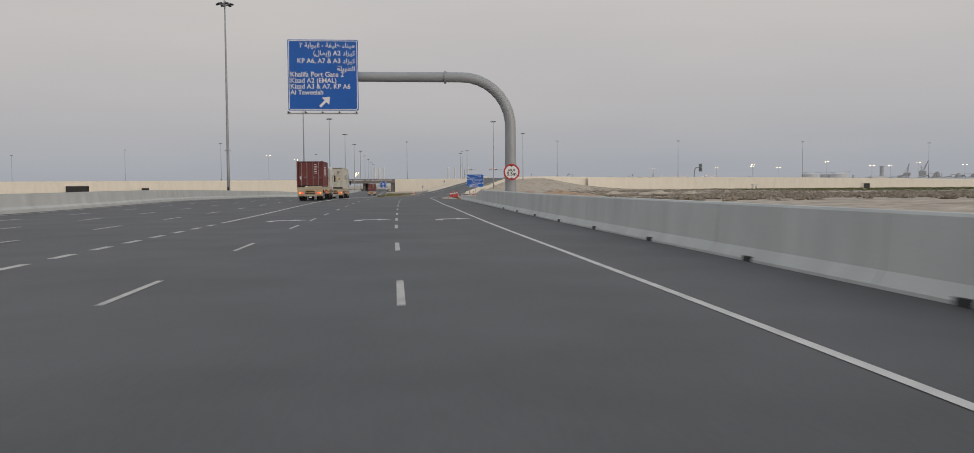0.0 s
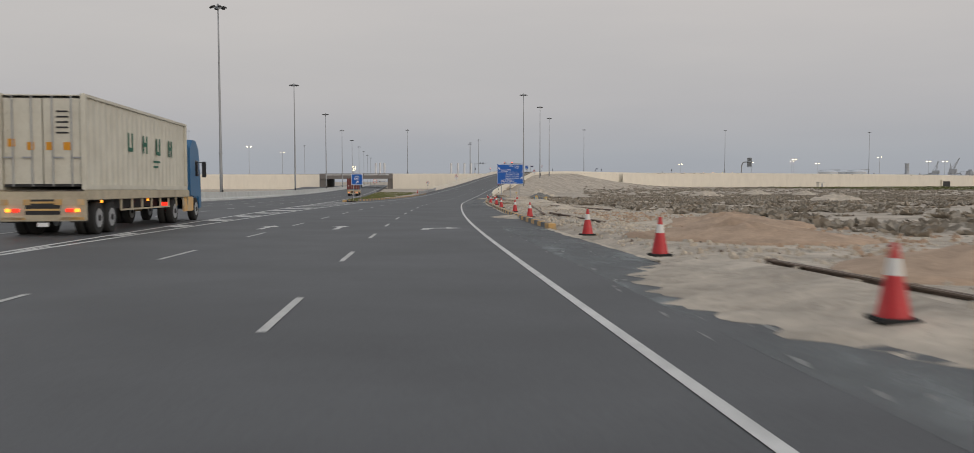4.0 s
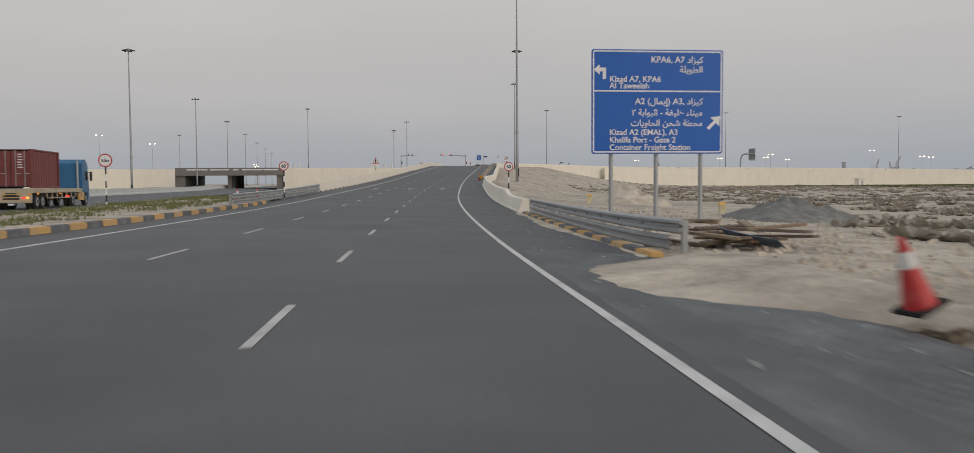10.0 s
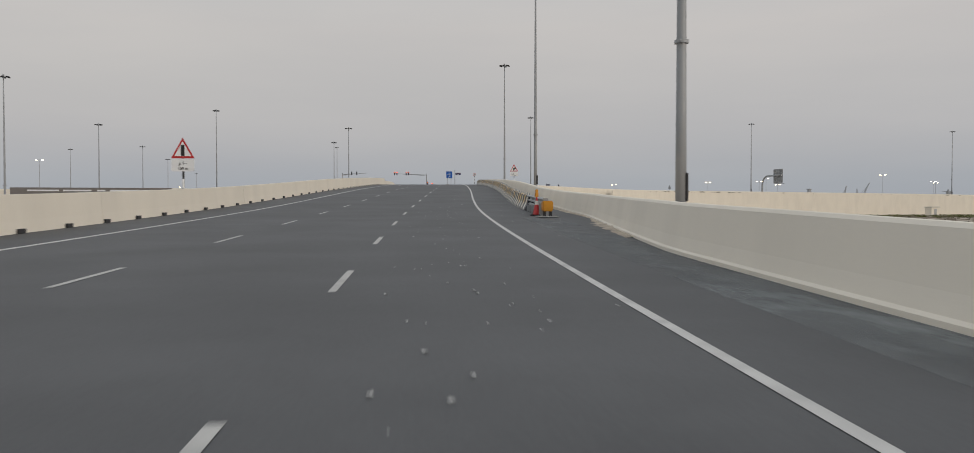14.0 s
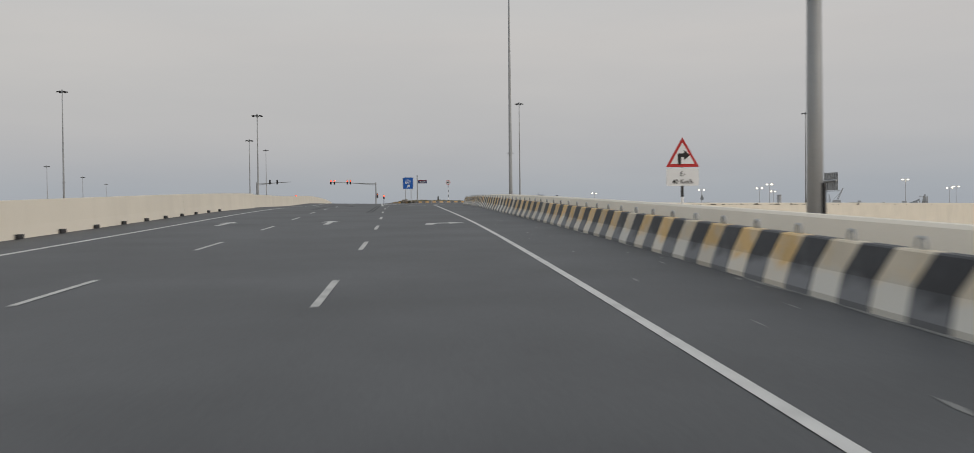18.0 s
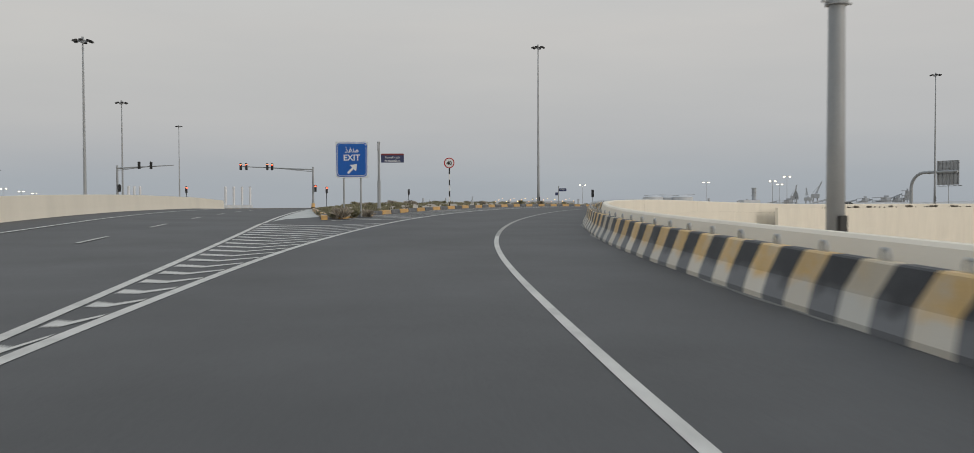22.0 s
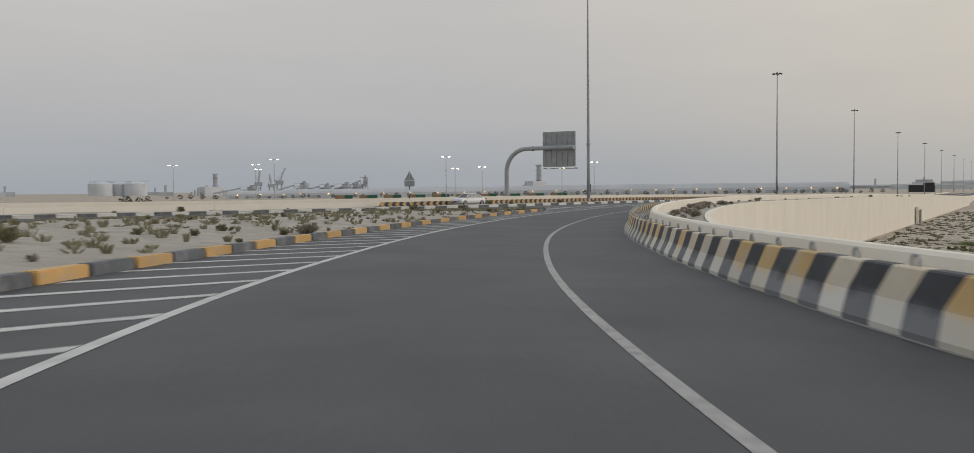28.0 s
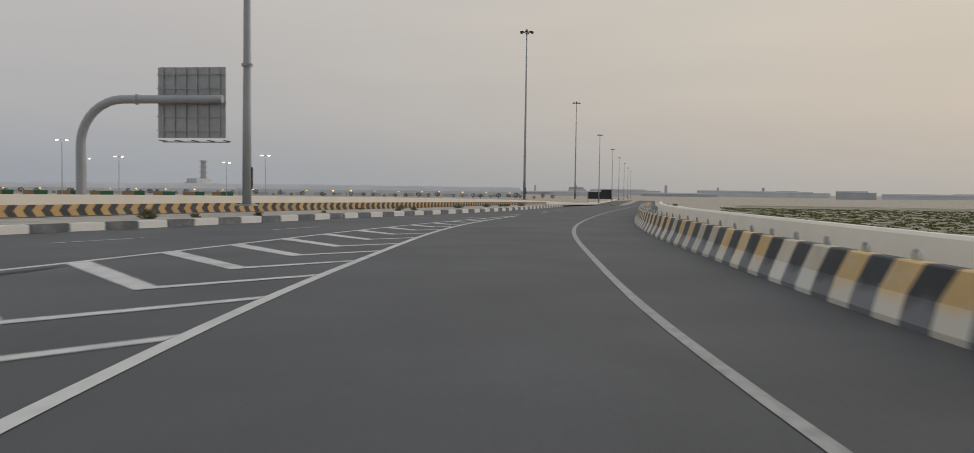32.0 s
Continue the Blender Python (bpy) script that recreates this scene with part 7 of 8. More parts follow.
SHRUBS = [(shrub_mesh(i, r, h, n, mat), twig_mesh(i, r, h)) for i, (r, h, n, mat) in enumerate(((0.6, 0.75, 230, M_SHRUB), (0.45, 0.5, 170, M_SHRUB), (0.8, 0.7, 280, M_DRYSHRUB), (0.35, 0.42, 130, M_DRYSHRUB), (0.55, 0.6, 200, M_SHRUB)))]


def shrub(x, y, z, k, sc, rot, label, group):
    e = empty("shrub", Matrix.LocRotScale((x, y, z), Euler((0, 0, rot)), (sc, sc, sc)), label, "shrub", group)
    for nm, me in zip(("foliage", "stem"), SHRUBS[k]):
        new(nm, me).parent = e


gs = random.Random(21)
for k in range(170):
    i = gs.random() ** 0.9
    t = gs.uniform(0.04, 0.9) ** 1.2
    p = isl_a(i).lerp(isl_b(i), t)
    if (isl_b(i) - isl_a(i)).length < 1.5:
        continue
    shrub(p.x, p.y, p.z + 0.03 + swell(i, t), gs.choice((0, 1, 2, 3, 3, 3, 4)), gs.uniform(0.3, 0.75), gs.uniform(0, 6), "small dry green shrub growing in the sandy island", "island shrubs")
for x, y, sc in ((58.66, 526.15, 0.9), (59.45, 527.35, 0.8), (60.35, 528.65, 0.7), (61.16, 534.15, 0.8), (161.5, 610.57, 0.8), (160, 611.17, 0.6), (157.45, 611.55, 0.7)):
    shrub(x, y, 5.5 if x < 80 else 5.22, gs.choice((0, 2, 4)), sc, gs.uniform(0, 6), "dense dusty shrub at the end of the island", "island shrubs")
for k in range(34):
    x = gs.uniform(80, 255)
    p = UPPER.at(UX(x), gs.uniform(-4.5, -1.2))
    shrub(p.x, p.y, p.z + 0.12, gs.randrange(5), gs.uniform(0.3, 0.8), gs.uniform(0, 6), "low dark green shrub in the median strip", "median shrubs")
for k in range(60):
    x = gs.choice((gs.uniform(118, 160), gs.uniform(105, 330)))
    p = REF.at(ux(x), gs.uniform(4.9, 6.4))
    shrub(p.x, p.y, p.z + par_h(ux(x)) - 0.65, gs.choice((2, 3, 3)), gs.uniform(0.4, 0.75), gs.uniform(0, 6), "brownish green shrub on the planted ledge of the wall", "ledge shrubs")
sweep("planted_ledge", REF, ux(112), ux(330), lambda u: [(par_r(u) + 0.6, -0.3), (par_r(u) + 0.6, par_h(u) - 0.62), (par_r(u) + 2.9, par_h(u) - 0.66), (par_r(u) + 2.9, -0.3)], M_ISLAND, wall_right)
sweep("outer_wall", REF, ux(104), ux(520), lambda u: [(par_r(u) + 2.95, min(-3, GROUND_Z - 0.6 - REF.at(u).z)), (par_r(u) + 2.95, par_h(u) - 0.6), (par_r(u) + 3.3, par_h(u) - 0.6), (par_r(u) + 3.3, min(-3, GROUND_Z - 0.6 - REF.at(u).z))], M_BEIGE, wall_right)


# ---- scrub of the desert, grass of the verge: countless, one mesh each ----
def scrub_field(name, spots, mat, label, seed, blades=14):
    g = np.random.default_rng(seed)
    V, F = [], []
    for x, y, r, h in spots:
        z = ground_z(x, y) - 0.03
        for _ in range(blades):
            a, t = g.uniform(0, 6.283), g.uniform(0.2, 1.0)
            bx, by = x + math.cos(a) * r * t * 0.6, y + math.sin(a) * r * t * 0.6
            tx, ty2 = x + math.cos(a) * r * t * 1.1 + g.normal(0, 0.1 * r), y + math.sin(a) * r * t * 1.1 + g.normal(0, 0.1 * r)
            b2 = g.uniform(0, 6.283)
            w = r * g.uniform(0.16, 0.34)
            o = len(V)
            hh = h * g.uniform(0.5, 1.0) * (1.15 - 0.6 * t)
            V += [(bx - math.cos(b2) * w, by - math.sin(b2) * w, z), (bx + math.cos(b2) * w, by + math.sin(b2) * w, z), (tx + math.cos(b2) * w * 0.6, ty2 + math.sin(b2) * w * 0.6, z + hh * 0.8), (tx, ty2, z + hh)]
            F.append((o, o + 1, o + 2, o + 3))
    ob = from_data(name, V, F, mat)
    return tagged(ob, label, "scrub", kind="stuff")


gd = np.random.default_rng(8)
spots = []
while len(spots) < 10500:
    near_works = len(spots) % 3 == 0
    x, y = (gd.uniform(16, 130), gd.uniform(90, 330)) if near_works else (gd.uniform(16, 260), gd.uniform(79, 588))
    r_ = REF.near(x, y)[1]
    if r_ < (10.5 if y < 265 else 26):
        continue
    dens = 0.5 + 0.5 * math.sin(x * 0.06 + 1.3) * math.sin(y * 0.045 + 0.4)
    if gd.random() > 0.25 + dens * 0.75:
        continue
    s = gd.uniform(0.5, 1.25)
    spots.append((x, y, 0.95 * s, 0.4 * s))
scrub_field("desert_scrub", spots[:7500], M_DRYSHRUB, "grey brown scrub bushes spread over the desert", 1, 16)
scrub_field("desert_scrub", spots[7500:], M_TWIG, "dry brown thorn scrub spread over the desert", 2, 14)
green = []
for _ in range(900):
    x = gd.uniform(95, 420)
    p = REF.at(ux(x), gd.uniform(8.5, 26))
    s = gd.uniform(0.5, 1.1)
    green.append((p.x, p.y, 0.8 * s, 0.4 * s))
scrub_field("green_scrub", green, M_SHRUB, "dark green scrub at the foot of the wall", 3, 14)
grass = []
for _ in range(1500):
    i, t = gd.uniform(0.02, 0.98), gd.uniform(0.15, 0.95)
    p = ver_a(i).lerp(ver_b(i), t)
    if math.sin(p.x * 0.5) * math.sin(p.y * 0.21 + 1) < -0.1 and gd.random() < 0.7:
        continue
    grass.append((p.x, p.y, 0.25, 0.22, p.z))
Vg, Fg = [], []
for x, y, r, h, z in grass:
    for _ in range(12):
        a, w = gd.uniform(0, 6.283), gd.uniform(0.012, 0.03)
        bx, by = x + gd.normal(0, r), y + gd.normal(0, r)
        o = len(Vg)
        Vg += [(bx - w, by, z + 0.08), (bx + w, by, z + 0.08), (bx + gd.normal(0, 0.06), by + gd.normal(0, 0.06), z + 0.12 + h * gd.uniform(0.4, 1.2))]
        Fg.append((o, o + 1, o + 2))
tagged(from_data("verge_grass", Vg, Fg, M_GRASS), "dry green grass tufts on the verge", "grass", kind="stuff")
# pale flakes of broken paint and stone lying on the lane
Vc, Fc = [], []
for _ in range(190):
    y = gd.choice((gd.normal(262, 7), gd.normal(292, 9), gd.normal(312, 7), gd.uniform(240, 345)))
    p = REF.at(uy(float(np.clip(y, 236, 350))), float(gd.normal(-2.0, 0.55)), 0.012)
    s, a = gd.uniform(0.012, 0.036), gd.uniform(0, 6.28)
    o = len(Vc)
    for k in range(4):
        Vc.append((p.x + math.cos(a + k * 1.57) * s, p.y + math.sin(a + k * 1.57) * s * 1.5, p.z + 0.01 * (k % 2)))
    Fc.append((o, o + 1, o + 2, o + 3))
tagged(from_data("road_chips", Vc, Fc, M_LINE), "pale chips scattered on the asphalt lane", "debris", kind="stuff")
# dark tyre skids before the signals
SKIDS = [Line([(42.08, 450.13, 3.87), (43.09, 455.22, 4.01), (43.55, 457.82, 4.03), (44.66, 463.81, 4.2), (46.88, 476.46, 4.46)]), Line([(39.97, 458.61, 4.1), (40.95, 464.82, 4.16), (41.68, 468.55, 4.26), (43.69, 480.98, 4.53)])]
for sk in SKIDS:
    for d in (-0.1, 0.1):
        V, F = [], []
        n = int(sk.length)
        for i in range(n + 1):
            p = sk.at(i, d)
            rr_ = REF.near(p.x, p.y)
            z = REF.at(rr_[0], rr_[1]).z + 0.003
            for o in (-0.06, 0.06):
                V.append((p.x + o, p.y, z))
        F = [(2 * i, 2 * i + 1, 2 * i + 3, 2 * i + 2) for i in range(n)]
        from_data("skid_mark", V, F, M_PATCH, marks)

# ---- chevron barrier along the median ahead ----
def chevron_unit(name, mat):
    """A wedge of the zigzag pattern, with depth."""
    bm = B()
    L, hgt, sk = 0.5, 0.52, -0.24
    rows = [(0, 0.0), (sk, hgt / 2), (0, hgt)]
    for x0, x1 in ((0.0, 0.3),):
        ring = []
        for x in (x0, x1):
            ring.append([bm.verts.new((x, s, z)) for s, z in rows] + [bm.verts.new((x, s + L, z)) for s, z in rows[::-1]])
        a, b = ring
        bm.faces.new(a)
        bm.faces.new(b[::-1])
        for i in range(6):
            bm.faces.new((a[i], b[i], b[(i + 1) % 6], a[(i + 1) % 6]))
    bmesh.ops.recalc_face_normals(bm, faces=bm.faces[:])
    return link_mesh(name, bm, mat)


cb = empty("chevron_barrier", label="concrete barrier painted with black and yellow chevrons", category="barrier", kind="structure")
CH = [chevron_unit("chevron_block", M_YELLOW), chevron_unit("chevron_block", M_BLACK)]
u, k = UX(150.75), 0
while u < UX(292):
    r = float(np.interp(u, [UX(112), UX(165), UX(200), UX(260)], [-12.5, -11, -10.5, -6.5]))
    a, b = UPPER.at(u, r), UPPER.at(u + 0.502, r)
    ob = new("chevron_block", CH[k % 2])
    ob.parent = cb
    ob.matrix_basis = Matrix.Translation(a) @ (b - a).to_track_quat("Y", "Z").to_matrix().to_4x4()
    u += 0.502
    k += 1
wall_north = empty("wall_north", label="low cream parapet on the far side of the upper road", category="wall", kind="structure")
sweep("parapet", UPPER, UX(104), UX(880), [(-19.0, -7.5), (-18.9, 0.9), (-18.6, 0.9), (-18.5, -7.5)], M_BEIGE, wall_north)

# ---- small signs near the junction ----
for x, y, z, rz_, lab in ((105.7, 565.1, 4.8, -40, "navy street name board on a pale post by the junction"),):
    e = empty("street_name_sign", placed(x, y, z, 0, 0, rz_), lab, "street sign")
    part("post", bar(B(), (0, 0, 0), (0, 0, 3.9), 0.08, None, 8), M_POLE, e)
    part("board", box(B(), (0.1, -0.03, 3.0), (1.4, 0.03, 3.5)), M_NAVY, e)
    part("side_board", box(B(), (-0.6, -0.03, 2.3), (-0.1, 0.03, 2.8)), M_NAVY, e)
    part("text_bar", box(B(), (0.3, -0.04, 3.2), (1.2, -0.031, 3.28)), M_SIGNWHITE, e)
e = empty("dark_sign", placed(106, 552.4, 4.75, 0, 0, -42), "tall dark sign board seen from behind on a post", "road sign")
part("board", box(B(), (-0.2, -0.03, 1.9), (0.2, 0.03, 3.1)), M_DARK, e)
part("post", bar(B(), (0, 0.06, 0), (0, 0.06, 3.1), 0.05, None, 8), M_STEEL, e)
e = empty("overhead_sign", placed(659, 592, -2.0, 0, 0, -88), "dark overhead sign board on two steel legs", "road sign")
part("board", box(B(), (-7, -0.1, 3.3), (7, 0.1, 7.6)), M_DARK, e)
part("raised_board", box(B(), (0.8, -0.1, 7.6), (7, 0.1, 9.0)), M_DARK, e)
for x in (-7.2, 7.2):
    part("leg", bar(B(), (x, 0.2, -1), (x, 0.2, 7.2), 0.25, None, 12), M_POLE, e)
# roadside kiosk below the wall
k1 = empty("kiosk", placed(210, 505, ground_z(237.3, 570.7) / UNIT, 0, 0, 8), "small cream electrical kiosk on the plain", "kiosk")
part("body", box(B(), (-1.6, -1.2, 0), (1.6, 1.2, 2.6), 0.03), M_BEIGE, k1)
part("roof", box(B(), (-1.8, -1.4, 2.6), (1.8, 1.4, 2.8), 0.02), M_CONC, k1)
part("door", box(B(), (-0.5, -1.24, 0.05), (0.5, -1.19, 2.1)), M_STEEL, k1)


# ---- far industry, placed by picture column and guessed distance to fit the camera's view ----
EYE0 = Vector((78.7, 495.2, 0))


def far(bearing, dist):
    a = radians(bearing)
    return EYE0 + Vector((math.sin(a) * dist, math.cos(a) * dist, 0))


def bear(px):
    return 48.02 + math.degrees(math.atan((px - 784) / 1374))


def far_box(name, px, dist, w, d, h, mat, label, cat, z=GROUND_Z / UNIT, roof=None, rot=None):
    p = far(bear(px), dist)
    e = empty(name, placed(p.x, p.y, z, 0, 0, -bear(px) if rot is None else rot), label, cat)
    part("wall", box(B(), (-w / 2, -d / 2, 0), (w / 2, d / 2, h)), mat, e)
    if roof:
        bm = B()
        poly(bm, [(-w / 2 - 1, h), (w / 2 + 1, h), (w / 2 + 1, h + roof * 0.3), (0, h + roof), (-w / 2 - 1, h + roof * 0.3)], -d / 2, d / 2)
        bmesh.ops.transform(bm, matrix=Matrix.Rotation(radians(90), 4, "X"), verts=bm.verts)
        bmesh.ops.recalc_face_normals(bm, faces=bm.faces[:])
        part("roof", bm, M_FARROOF, e)
    return e


# long pale sheds with lit fronts
for px, dist, w, h in ((770, 1000, 210, 9.5), (930, 1010, 190, 10.5), (1090, 1020, 190, 11), (1240, 1040, 180, 11.5), (1390, 1080, 190, 11.5), (650, 1010, 170, 8.5)):
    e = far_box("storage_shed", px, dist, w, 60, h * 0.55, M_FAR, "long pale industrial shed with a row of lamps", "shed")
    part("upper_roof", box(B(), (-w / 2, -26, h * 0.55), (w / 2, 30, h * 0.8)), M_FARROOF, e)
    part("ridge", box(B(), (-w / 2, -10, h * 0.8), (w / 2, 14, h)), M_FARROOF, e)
    for k in range(7):
        x = -w / 2 + w * (k + 0.5) / 7
        part("wall_lamp", box(B(), (x - 0.45, -31.1, h * 0.42), (x + 0.45, -30.5, h * 0.42 + 0.8)), M_WALLLAMP, e, "lit warm wall lamp")
    for k in range(10):
        x = -w / 2 + w * (k + 0.5) / 10
        part("bay", box(B(), (x - 5, -30.3, 0), (x + 5, -30.0, h * 0.3)), M_FARDARK, e)


def stack(px, dist, h, r, label):
    p = far(bear(px), dist)
    e = empty("chimney_stack", placed(p.x, p.y, GROUND_Z / UNIT), label, "chimney")
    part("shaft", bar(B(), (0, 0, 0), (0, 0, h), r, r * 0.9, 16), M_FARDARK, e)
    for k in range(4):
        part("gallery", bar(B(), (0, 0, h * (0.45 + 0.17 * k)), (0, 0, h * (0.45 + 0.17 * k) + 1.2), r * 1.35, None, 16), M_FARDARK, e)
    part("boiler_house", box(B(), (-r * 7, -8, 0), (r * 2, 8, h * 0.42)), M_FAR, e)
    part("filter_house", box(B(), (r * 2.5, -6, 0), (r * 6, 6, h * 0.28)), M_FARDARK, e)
    for k in range(5):
        part("duct", bar(B(), (-r * 12 + k * r * 1.6, 0, 0), (-r * 12 + k * r * 1.6, 0, h * (0.2 + 0.09 * (k % 3))), r * 0.5, None, 10), M_FARDARK, e)
    return e


stack(1019, 1369, 45, 4.2, "tall grey power station chimney with galleries")
stack(512, 1500, 37, 3.8, "grey plant chimney with stepped galleries")
for px, dist, r, h in ((340, 2000, 24, 26), (367, 2030, 22, 25), (392, 2010, 24, 26)):
    p = far(bear(px), dist)
    e = empty("storage_tank", placed(p.x, p.y, GROUND_Z / UNIT), "large pale cylindrical storage tank far off", "tank", "storage tanks")
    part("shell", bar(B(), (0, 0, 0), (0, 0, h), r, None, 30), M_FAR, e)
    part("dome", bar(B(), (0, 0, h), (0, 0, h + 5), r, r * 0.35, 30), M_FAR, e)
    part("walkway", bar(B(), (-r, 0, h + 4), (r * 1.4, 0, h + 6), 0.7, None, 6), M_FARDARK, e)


def crane(px, dist, h, lean, label):
    p = far(bear(px), dist)
    e = empty("harbour_crane", placed(p.x, p.y, GROUND_Z / UNIT, 0, 0, -bear(px)), label, "crane")
    for x in (-5, 5):
        part("leg", bar(B(), (x, 0, 0), (x * 0.5, 0, h * 0.45), 1.2, 0.9, 8), M_FARDARK, e)
    part("cabin", box(B(), (-6, -5, h * 0.4), (6, 5, h * 0.55)), M_FARDARK, e)
    for d in (-1.2, 1.2):
        part("boom_chord", bar(B(), (d, 0, h * 0.5), (lean + d * 0.3, 0, h), 0.55, 0.4, 6), M_FARDARK, e)
    for k in range(7):
        a, b = k / 7, (k + 1) / 7
        part("lattice", bar(B(), (-1.2 + lean * a, 0, h * (0.5 + 0.5 * a)), (1.2 + lean * b, 0, h * (0.5 + 0.5 * b)), 0.3, None, 5), M_FARDARK, e)
    part("tie", bar(B(), (-5, 0, h * 0.56), (lean * 0.8, 0, h * 0.9), 0.3, None, 5), M_FARDARK, e)


crane(577, 1350, 38, 3, "grey harbour crane with raised lattice boom")
crane(609, 1320, 42, 9, "tall harbour crane with slanting lattice boom")
crane(597, 1400, 34, -3, "distant harbour crane with raised boom")
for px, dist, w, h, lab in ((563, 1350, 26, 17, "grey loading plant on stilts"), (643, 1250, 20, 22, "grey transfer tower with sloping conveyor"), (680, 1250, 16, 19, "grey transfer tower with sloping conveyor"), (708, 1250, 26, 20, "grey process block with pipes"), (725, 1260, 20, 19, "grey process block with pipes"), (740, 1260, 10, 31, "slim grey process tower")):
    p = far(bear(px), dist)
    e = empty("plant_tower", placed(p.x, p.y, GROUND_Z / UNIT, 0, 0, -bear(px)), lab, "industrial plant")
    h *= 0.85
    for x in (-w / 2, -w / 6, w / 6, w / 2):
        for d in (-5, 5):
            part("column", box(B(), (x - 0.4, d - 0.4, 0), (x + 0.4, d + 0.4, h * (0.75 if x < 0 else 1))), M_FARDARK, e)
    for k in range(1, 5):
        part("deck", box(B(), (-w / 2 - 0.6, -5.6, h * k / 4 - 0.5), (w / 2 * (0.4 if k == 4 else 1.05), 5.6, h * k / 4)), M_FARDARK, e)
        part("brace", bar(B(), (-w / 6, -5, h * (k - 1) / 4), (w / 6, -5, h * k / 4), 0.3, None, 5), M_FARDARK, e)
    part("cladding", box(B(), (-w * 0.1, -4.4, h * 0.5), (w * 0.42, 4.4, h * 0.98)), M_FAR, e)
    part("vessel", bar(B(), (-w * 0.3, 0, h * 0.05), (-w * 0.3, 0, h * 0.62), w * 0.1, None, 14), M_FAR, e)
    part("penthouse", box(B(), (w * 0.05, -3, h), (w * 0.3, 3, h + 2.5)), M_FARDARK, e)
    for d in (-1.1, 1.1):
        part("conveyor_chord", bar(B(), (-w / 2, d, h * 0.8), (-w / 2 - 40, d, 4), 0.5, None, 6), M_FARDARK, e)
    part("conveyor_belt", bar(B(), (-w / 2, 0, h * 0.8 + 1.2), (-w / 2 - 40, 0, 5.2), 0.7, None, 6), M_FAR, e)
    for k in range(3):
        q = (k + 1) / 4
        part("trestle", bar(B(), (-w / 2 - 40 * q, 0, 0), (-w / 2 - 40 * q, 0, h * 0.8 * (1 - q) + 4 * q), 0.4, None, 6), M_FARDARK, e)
fr = random.Random(4)
for k in range(34):
    px = fr.uniform(-160, 500) if k < 24 else fr.uniform(1480, 2300)
    h = fr.uniform(6, 20)
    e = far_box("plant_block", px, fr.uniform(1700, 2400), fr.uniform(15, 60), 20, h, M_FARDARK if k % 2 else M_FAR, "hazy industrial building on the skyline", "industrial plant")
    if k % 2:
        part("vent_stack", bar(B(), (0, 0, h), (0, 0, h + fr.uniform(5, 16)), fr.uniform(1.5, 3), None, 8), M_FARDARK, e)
e = far_box("roofed_hall", 0, 900, 90, 40, 8, M_FAR, "low hall with a long pink red roof", "hall", roof=4)
far_box("roofed_hall", -60, 880, 80, 40, 9, M_PINKROOF, "low hall with pinkish red walls", "hall", roof=3)
e = far_box("terminal_rack", 110, 1300, 130, 20, 14, M_FARDARK, "pipe rack terminal strung with small lamps", "industrial plant")
for k in range(22):
    part("lamp", box(B(), (-62 + k * 5.9, -11, 14 + (k % 3) * 2.2), (-61 + k * 5.9, -10, 14.8 + (k % 3) * 2.2)), M_WALLLAMP, e)
# stacked containers in the yard
cc = [material("yard_green", (0.035, 0.13, 0.075), 0.7, vary=0.15, bump=0), material("yard_rust", (0.22, 0.06, 0.04), 0.7, vary=0.15, bump=0), material("yard_tan", (0.28, 0.2, 0.12), 0.7, vary=0.15, bump=0)]
for k in range(30):
    p = far(bear(690 + k * 12.5), 560 + 6 * math.sin(k))
    e = empty("yard_container", placed(p.x, p.y, GROUND_Z / UNIT, 0, 0, -bear(690 + k * 12)), "stacked shipping container in the yard", "container", "yard containers")
    for lv in range(2 if k % 3 else 1):
        part("container_box", box(B(), (-3, -1.2, lv * 2.6), (3, 1.2, lv * 2.6 + 2.55), 0.05), cc[(k * 7 + lv) % 3], e)


# lit street lamps
def make_lamp(h):
    e = empty("street_lamp", label="street lamp with two lit lamp heads on a tall pole", category="street lamp", group="street lamps")
    part("pole", bar(B(), (0, 0, 0), (0, 0, h), 0.16, 0.08, 10), M_POLE, e)
    part("crossarm", bar(B(), (-1.3, 0, h), (1.3, 0, h), 0.06, None, 8), M_POLE, e)
    for s in (-1, 1):
        part("lamp_head", box(B(), (s * 1.3 - 0.45, -0.25, h - 0.2), (s * 1.3 + 0.45, 0.25, h + 0.08), 0.05), M_LAMP, e)
    return e


LAMP = make_lamp(19.5)
LAMP.matrix_basis = placed(321.8, 778.3, -0.6, 0, 0, -42)
for x, y, z in ((366.8, 724.8, 0.0), (330, 800, -2), (300, 815, -2.5), (385, 865, -2), (470, 800, -2), (420, 745, -3), (430, 690, -2), (520, 760, -2), (250, 860, -3)):
    copy_thing(LAMP, pose(x * UNIT, y * UNIT, z * UNIT, 0, 0, -42))
for x, y, z in ((-105, 653, 4.4), (-94.5, 727, 3.5), (-60, 1000, -3), (-66, 1090, -3), (-72, 1180, -3), (-80, 1290, -3), (-88, 1400, -3)):
    copy_thing(LAMP, pose(x * UNIT, y * UNIT, z * UNIT, 0, 0, 10))

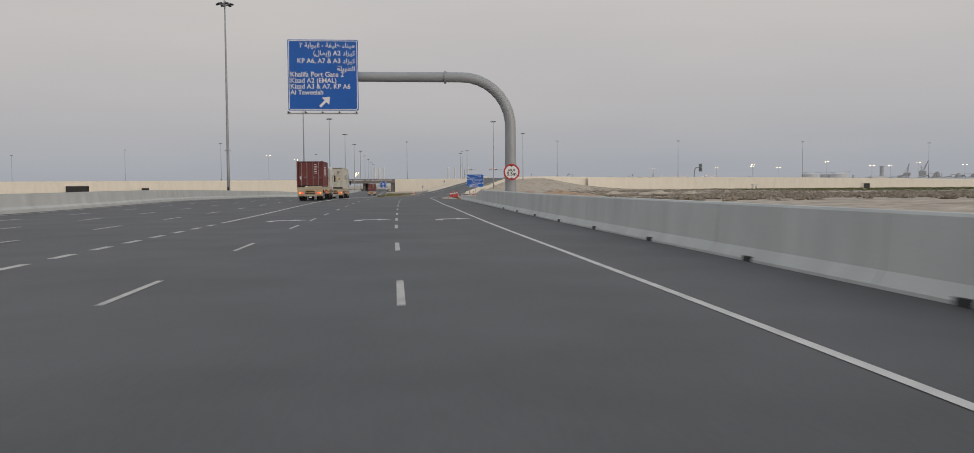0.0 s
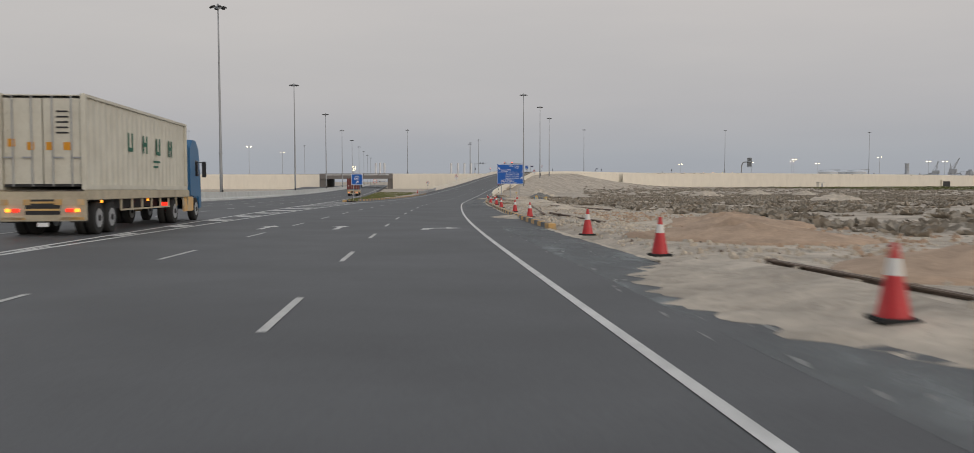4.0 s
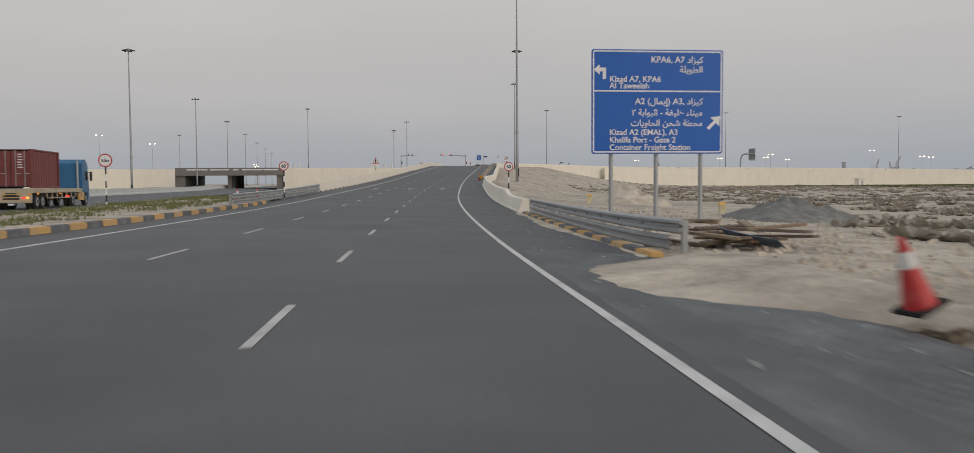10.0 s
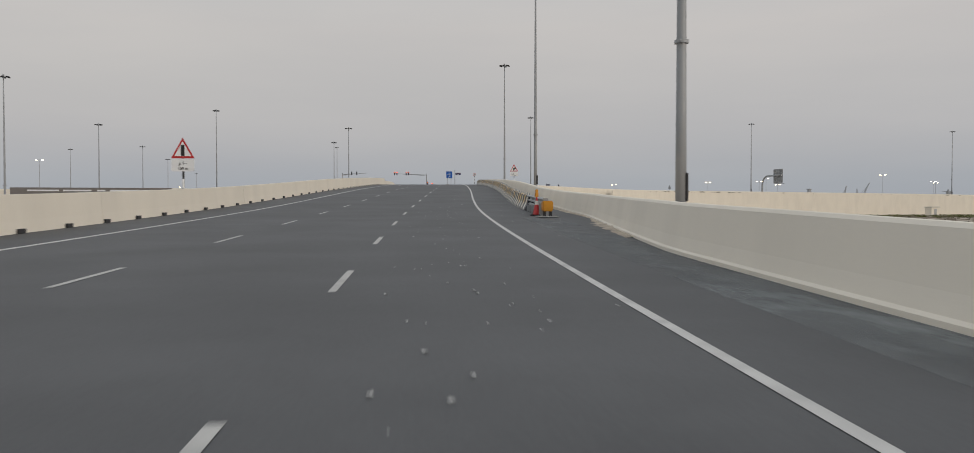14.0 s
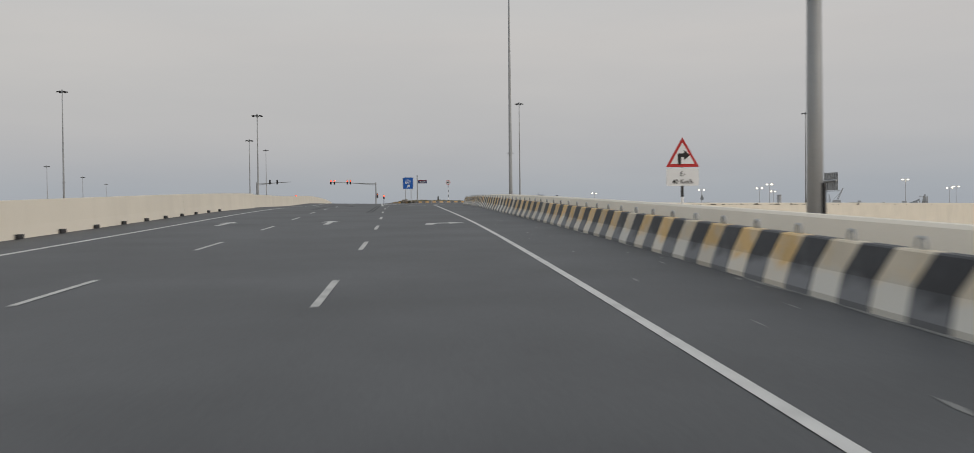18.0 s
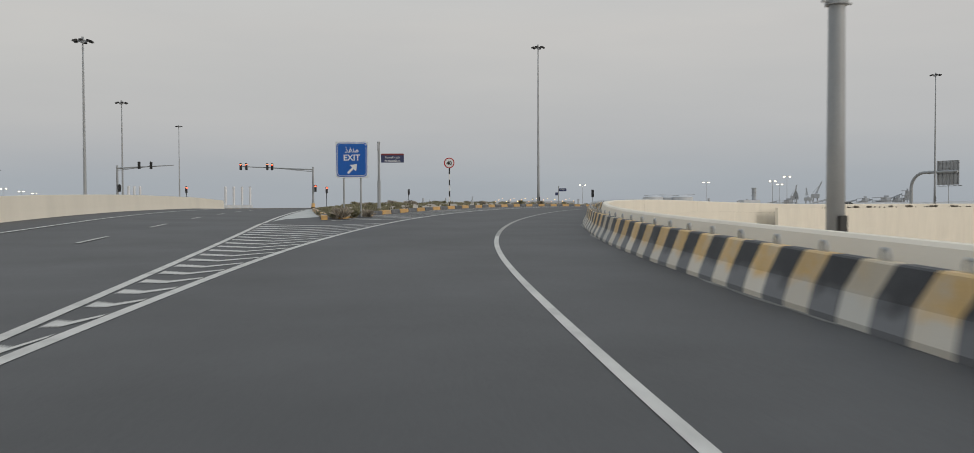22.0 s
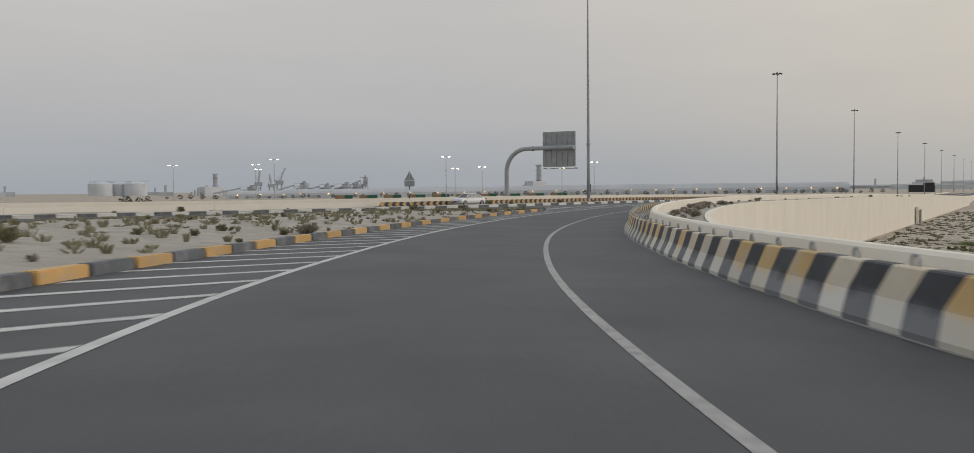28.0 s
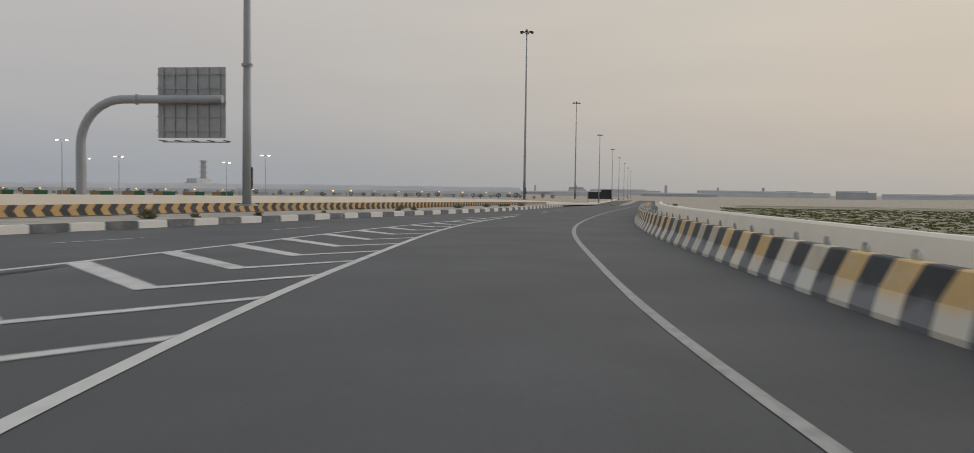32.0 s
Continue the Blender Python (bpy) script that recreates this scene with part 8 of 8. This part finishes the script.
# dark trees along the far yards: clumps of leaf cards
def tree_mesh(seed):
    g = np.random.default_rng(seed)
    V, F = [], []
    for _ in range(90):
        d = g.normal(size=3)
        d /= np.linalg.norm(d)
        c = d * g.uniform(0.5, 1.0) ** 0.5 * np.array([2.6, 2.6, 2.2]) + np.array([0, 0, 3.2])
        n = g.normal(size=3)
        a = np.cross(n, [0, 0, 1.0])
        a /= np.linalg.norm(a) + 1e-6
        b = np.cross(n, a)
        b /= np.linalg.norm(b) + 1e-6
        s = g.uniform(0.35, 0.8)
        o = len(V)
        V += [tuple(c - a * s), tuple(c + b * s * 0.7), tuple(c + a * s), tuple(c - b * s * 0.7)]
        F.append((o, o + 1, o + 2, o + 3))
    me = bpy.data.meshes.new("crown")
    me.from_pydata(V, [], F)
    me.materials.append(M_TREEFAR)
    return me


CROWNS = [tree_mesh(i) for i in range(3)]
TRUNK = link_mesh("trunk", bar(B(), (0, 0, -0.5), (0, 0, 2.4), 0.2, 0.12, 8), M_TWIG)
for k in range(70):
    px = 420 + k * 17 + fr.uniform(-8, 8)
    p = far(bear(px), 900 + fr.uniform(-40, 40))
    sc = fr.uniform(0.5, 1.1)
    e = empty("tree", FIT_SCALE @ Matrix.LocRotScale((p.x, p.y, GROUND_Z / UNIT), Euler((0, 0, fr.uniform(0, 6))), (sc, sc, sc)), "small dark tree before the far sheds", "tree", "far trees")
    new("crown", CROWNS[k % 3]).parent = e
    new("trunk", TRUNK).parent = e
for px, dist, sc in ((385, 520, 1.3), (405, 525, 1.0), (417, 522, 0.9)):
    p = far(bear(px), dist)
    e = empty("tree", FIT_SCALE @ Matrix.LocRotScale((p.x, p.y, GROUND_Z / UNIT), Euler((0, 0, px)), (sc, sc, sc)), "round dark tree standing behind the upper road", "tree", "far trees")
    new("crown", CROWNS[px % 3]).parent = e
    new("trunk", TRUNK).parent = e
# sheds and blocks beyond the plain, along the road ahead
for k in range(16):
    a = 78 + k * 3.3 + fr.uniform(-1, 1)
    p = far(a, fr.uniform(1500, 2200))
    w, h = fr.uniform(60, 200), fr.uniform(5, 13)
    e = empty("distant_building", placed(p.x, p.y, GROUND_Z / UNIT, 0, 0, -a), "low hazy building beyond the plain", "building")
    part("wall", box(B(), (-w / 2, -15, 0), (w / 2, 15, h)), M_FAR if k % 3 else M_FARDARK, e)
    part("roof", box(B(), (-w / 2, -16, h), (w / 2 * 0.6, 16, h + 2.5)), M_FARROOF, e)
# olive plain beyond the wall, a thin skin of low growth over the sand
V, F_ = [], []
for i in range(61):
    for k in range(25):
        x = 240 + 620 * (i / 60) ** 1.4
        y = (588 - 0.02 * (x - 240)) - (250 + 0.2 * (x - 240)) * (k / 24) ** 1.3 + 4 * math.sin(i * 1.7) * (k == 0)
        x += (22 * math.sin(k * 0.8) + 14 * math.sin(k * 2.1 + 1)) * (1 - i / 60) ** 3
        y += (26 * math.sin(i * 0.7) + 14 * math.sin(i * 1.9)) * (k / 24) ** 3
        V.append((x, y, ground_z(x, y) + 0.05))
F_ = [(i * 25 + k, i * 25 + k + 1, i * 25 + k + 26, i * 25 + k + 25) for i in range(60) for k in range(24)]
tagged(from_data("olive_growth", V, F_, material("olive_ground_growth", (0.215, 0.205, 0.135), 0.95, vary=0.4, scale=0.09, fine=2.0, bump=0.1, stain=(0.40, 0.35, 0.28), stain_scale=0.05, stain_amount=0.75, stretch=(0.5, 1.6, 1), relief=0.1)), "low olive growth over the sandy plain beyond the wall", "scrub", kind="stuff")
scr = []
for _ in range(3200):
    x, y = gd.uniform(203, 723), gd.uniform(429, 590)
    if REF.near(x, y)[1] < 9:
        continue
    s = gd.uniform(0.8, 2.0)
    scr.append((x, y, 1.1 * s, 0.4 * s))
scrub_field("green_scrub", scr, M_GRASS, "olive green scrub on the plain beyond the wall", 6, 12)

# low parapet that leads up to the chevron barrier
nxt = [UX(100), UX(116), UX(133), UX(150.6)]
for a, b in zip(nxt, nxt[1:]):
    sweep("low_parapet", UPPER, a, b - 0.03, lambda u: [(-12.75, -0.4), (-12.65, 0.55), (-12.4, 0.55), (-12.3, -0.4)], M_BEIGE, wall_north)


# red and white water drums round the street name board
def make_drum():
    e = empty("traffic_drum", label="red and white striped plastic traffic drum", category="traffic drum", group="traffic drums")
    for k in range(4):
        part("red_band" if k % 2 == 0 else "white_band", bar(B(), (0, 0, 0.25 * k), (0, 0, 0.25 * (k + 1)), 0.27 - 0.02 * k, 0.26 - 0.02 * k, 18), M_RED if k % 2 == 0 else M_WHITE, e)
    part("handle", box(B(), (-0.12, -0.03, 1.0), (0.12, 0.03, 1.07), 0.015), M_RED, e)
    return e


DRUM = make_drum()
DRUM.matrix_basis = placed(104.2, 566.5, 4.75)
for x, y in ((103.0, 566.9), (106.5, 567.4), (108.0, 566.8), (101.6, 567.2)):
    copy_thing(DRUM, pose(x * UNIT, y * UNIT, 4.75 * UNIT))

# low olive tufts over the island
Vt, Ft = [], []
gt = np.random.default_rng(77)
for _ in range(1500):
    i, t = gt.random() ** 0.9, gt.uniform(0.03, 0.97)
    p = isl_a(i).lerp(isl_b(i), t)
    p.z += swell(i, t)
    r, h = gt.uniform(0.1, 0.38), gt.uniform(0.08, 0.3)
    for _k in range(16):
        a, w = gt.uniform(0, 6.283), gt.uniform(0.012, 0.03)
        d = r * gt.random() ** 0.5
        bx, by = p.x + math.cos(a) * d * 0.4, p.y + math.sin(a) * d * 0.4
        o = len(Vt)
        Vt += [(bx - w, by, p.z + 0.02), (bx + w, by, p.z + 0.02), (p.x + math.cos(a) * d + w, p.y + math.sin(a) * d, p.z + 0.05 + h * gt.uniform(0.5, 1)), (p.x + math.cos(a) * d - w, p.y + math.sin(a) * d, p.z + 0.05 + h * gt.uniform(0.5, 1))]
        Ft.append((o, o + 1, o + 2, o + 3))
tagged(from_data("island_tufts", Vt, Ft, material("olive_tuft", (0.2, 0.19, 0.125), 0.95, vary=0.35, scale=1.5, fine=20, bump=0)), "small olive grey tufts over the sandy island", "scrub", kind="stuff")

# slim legs of rigs far beyond the junction
for a0, n, step in ((1.21, 4, 0.52), (-4.7, 3, 0.34)):
    rig = far(a0, 2334)
    e = empty("jack_up_rig", placed(rig.x, rig.y, GROUND_Z, 0, 0, -a0), "far pale rig with tall slim lattice legs", "rig")
    for k in range(n):
        x = 2334 * math.tan(radians(step)) * k
        part("lattice_leg", bar(B(), (x, 0, 0), (x, 0, 62), 3.2, None, 4), M_FARROOF, e)
    part("hull", box(B(), (-6, -10, 4), (2334 * math.tan(radians(step)) * (n - 1) + 6, 10, 12)), M_FAR, e)
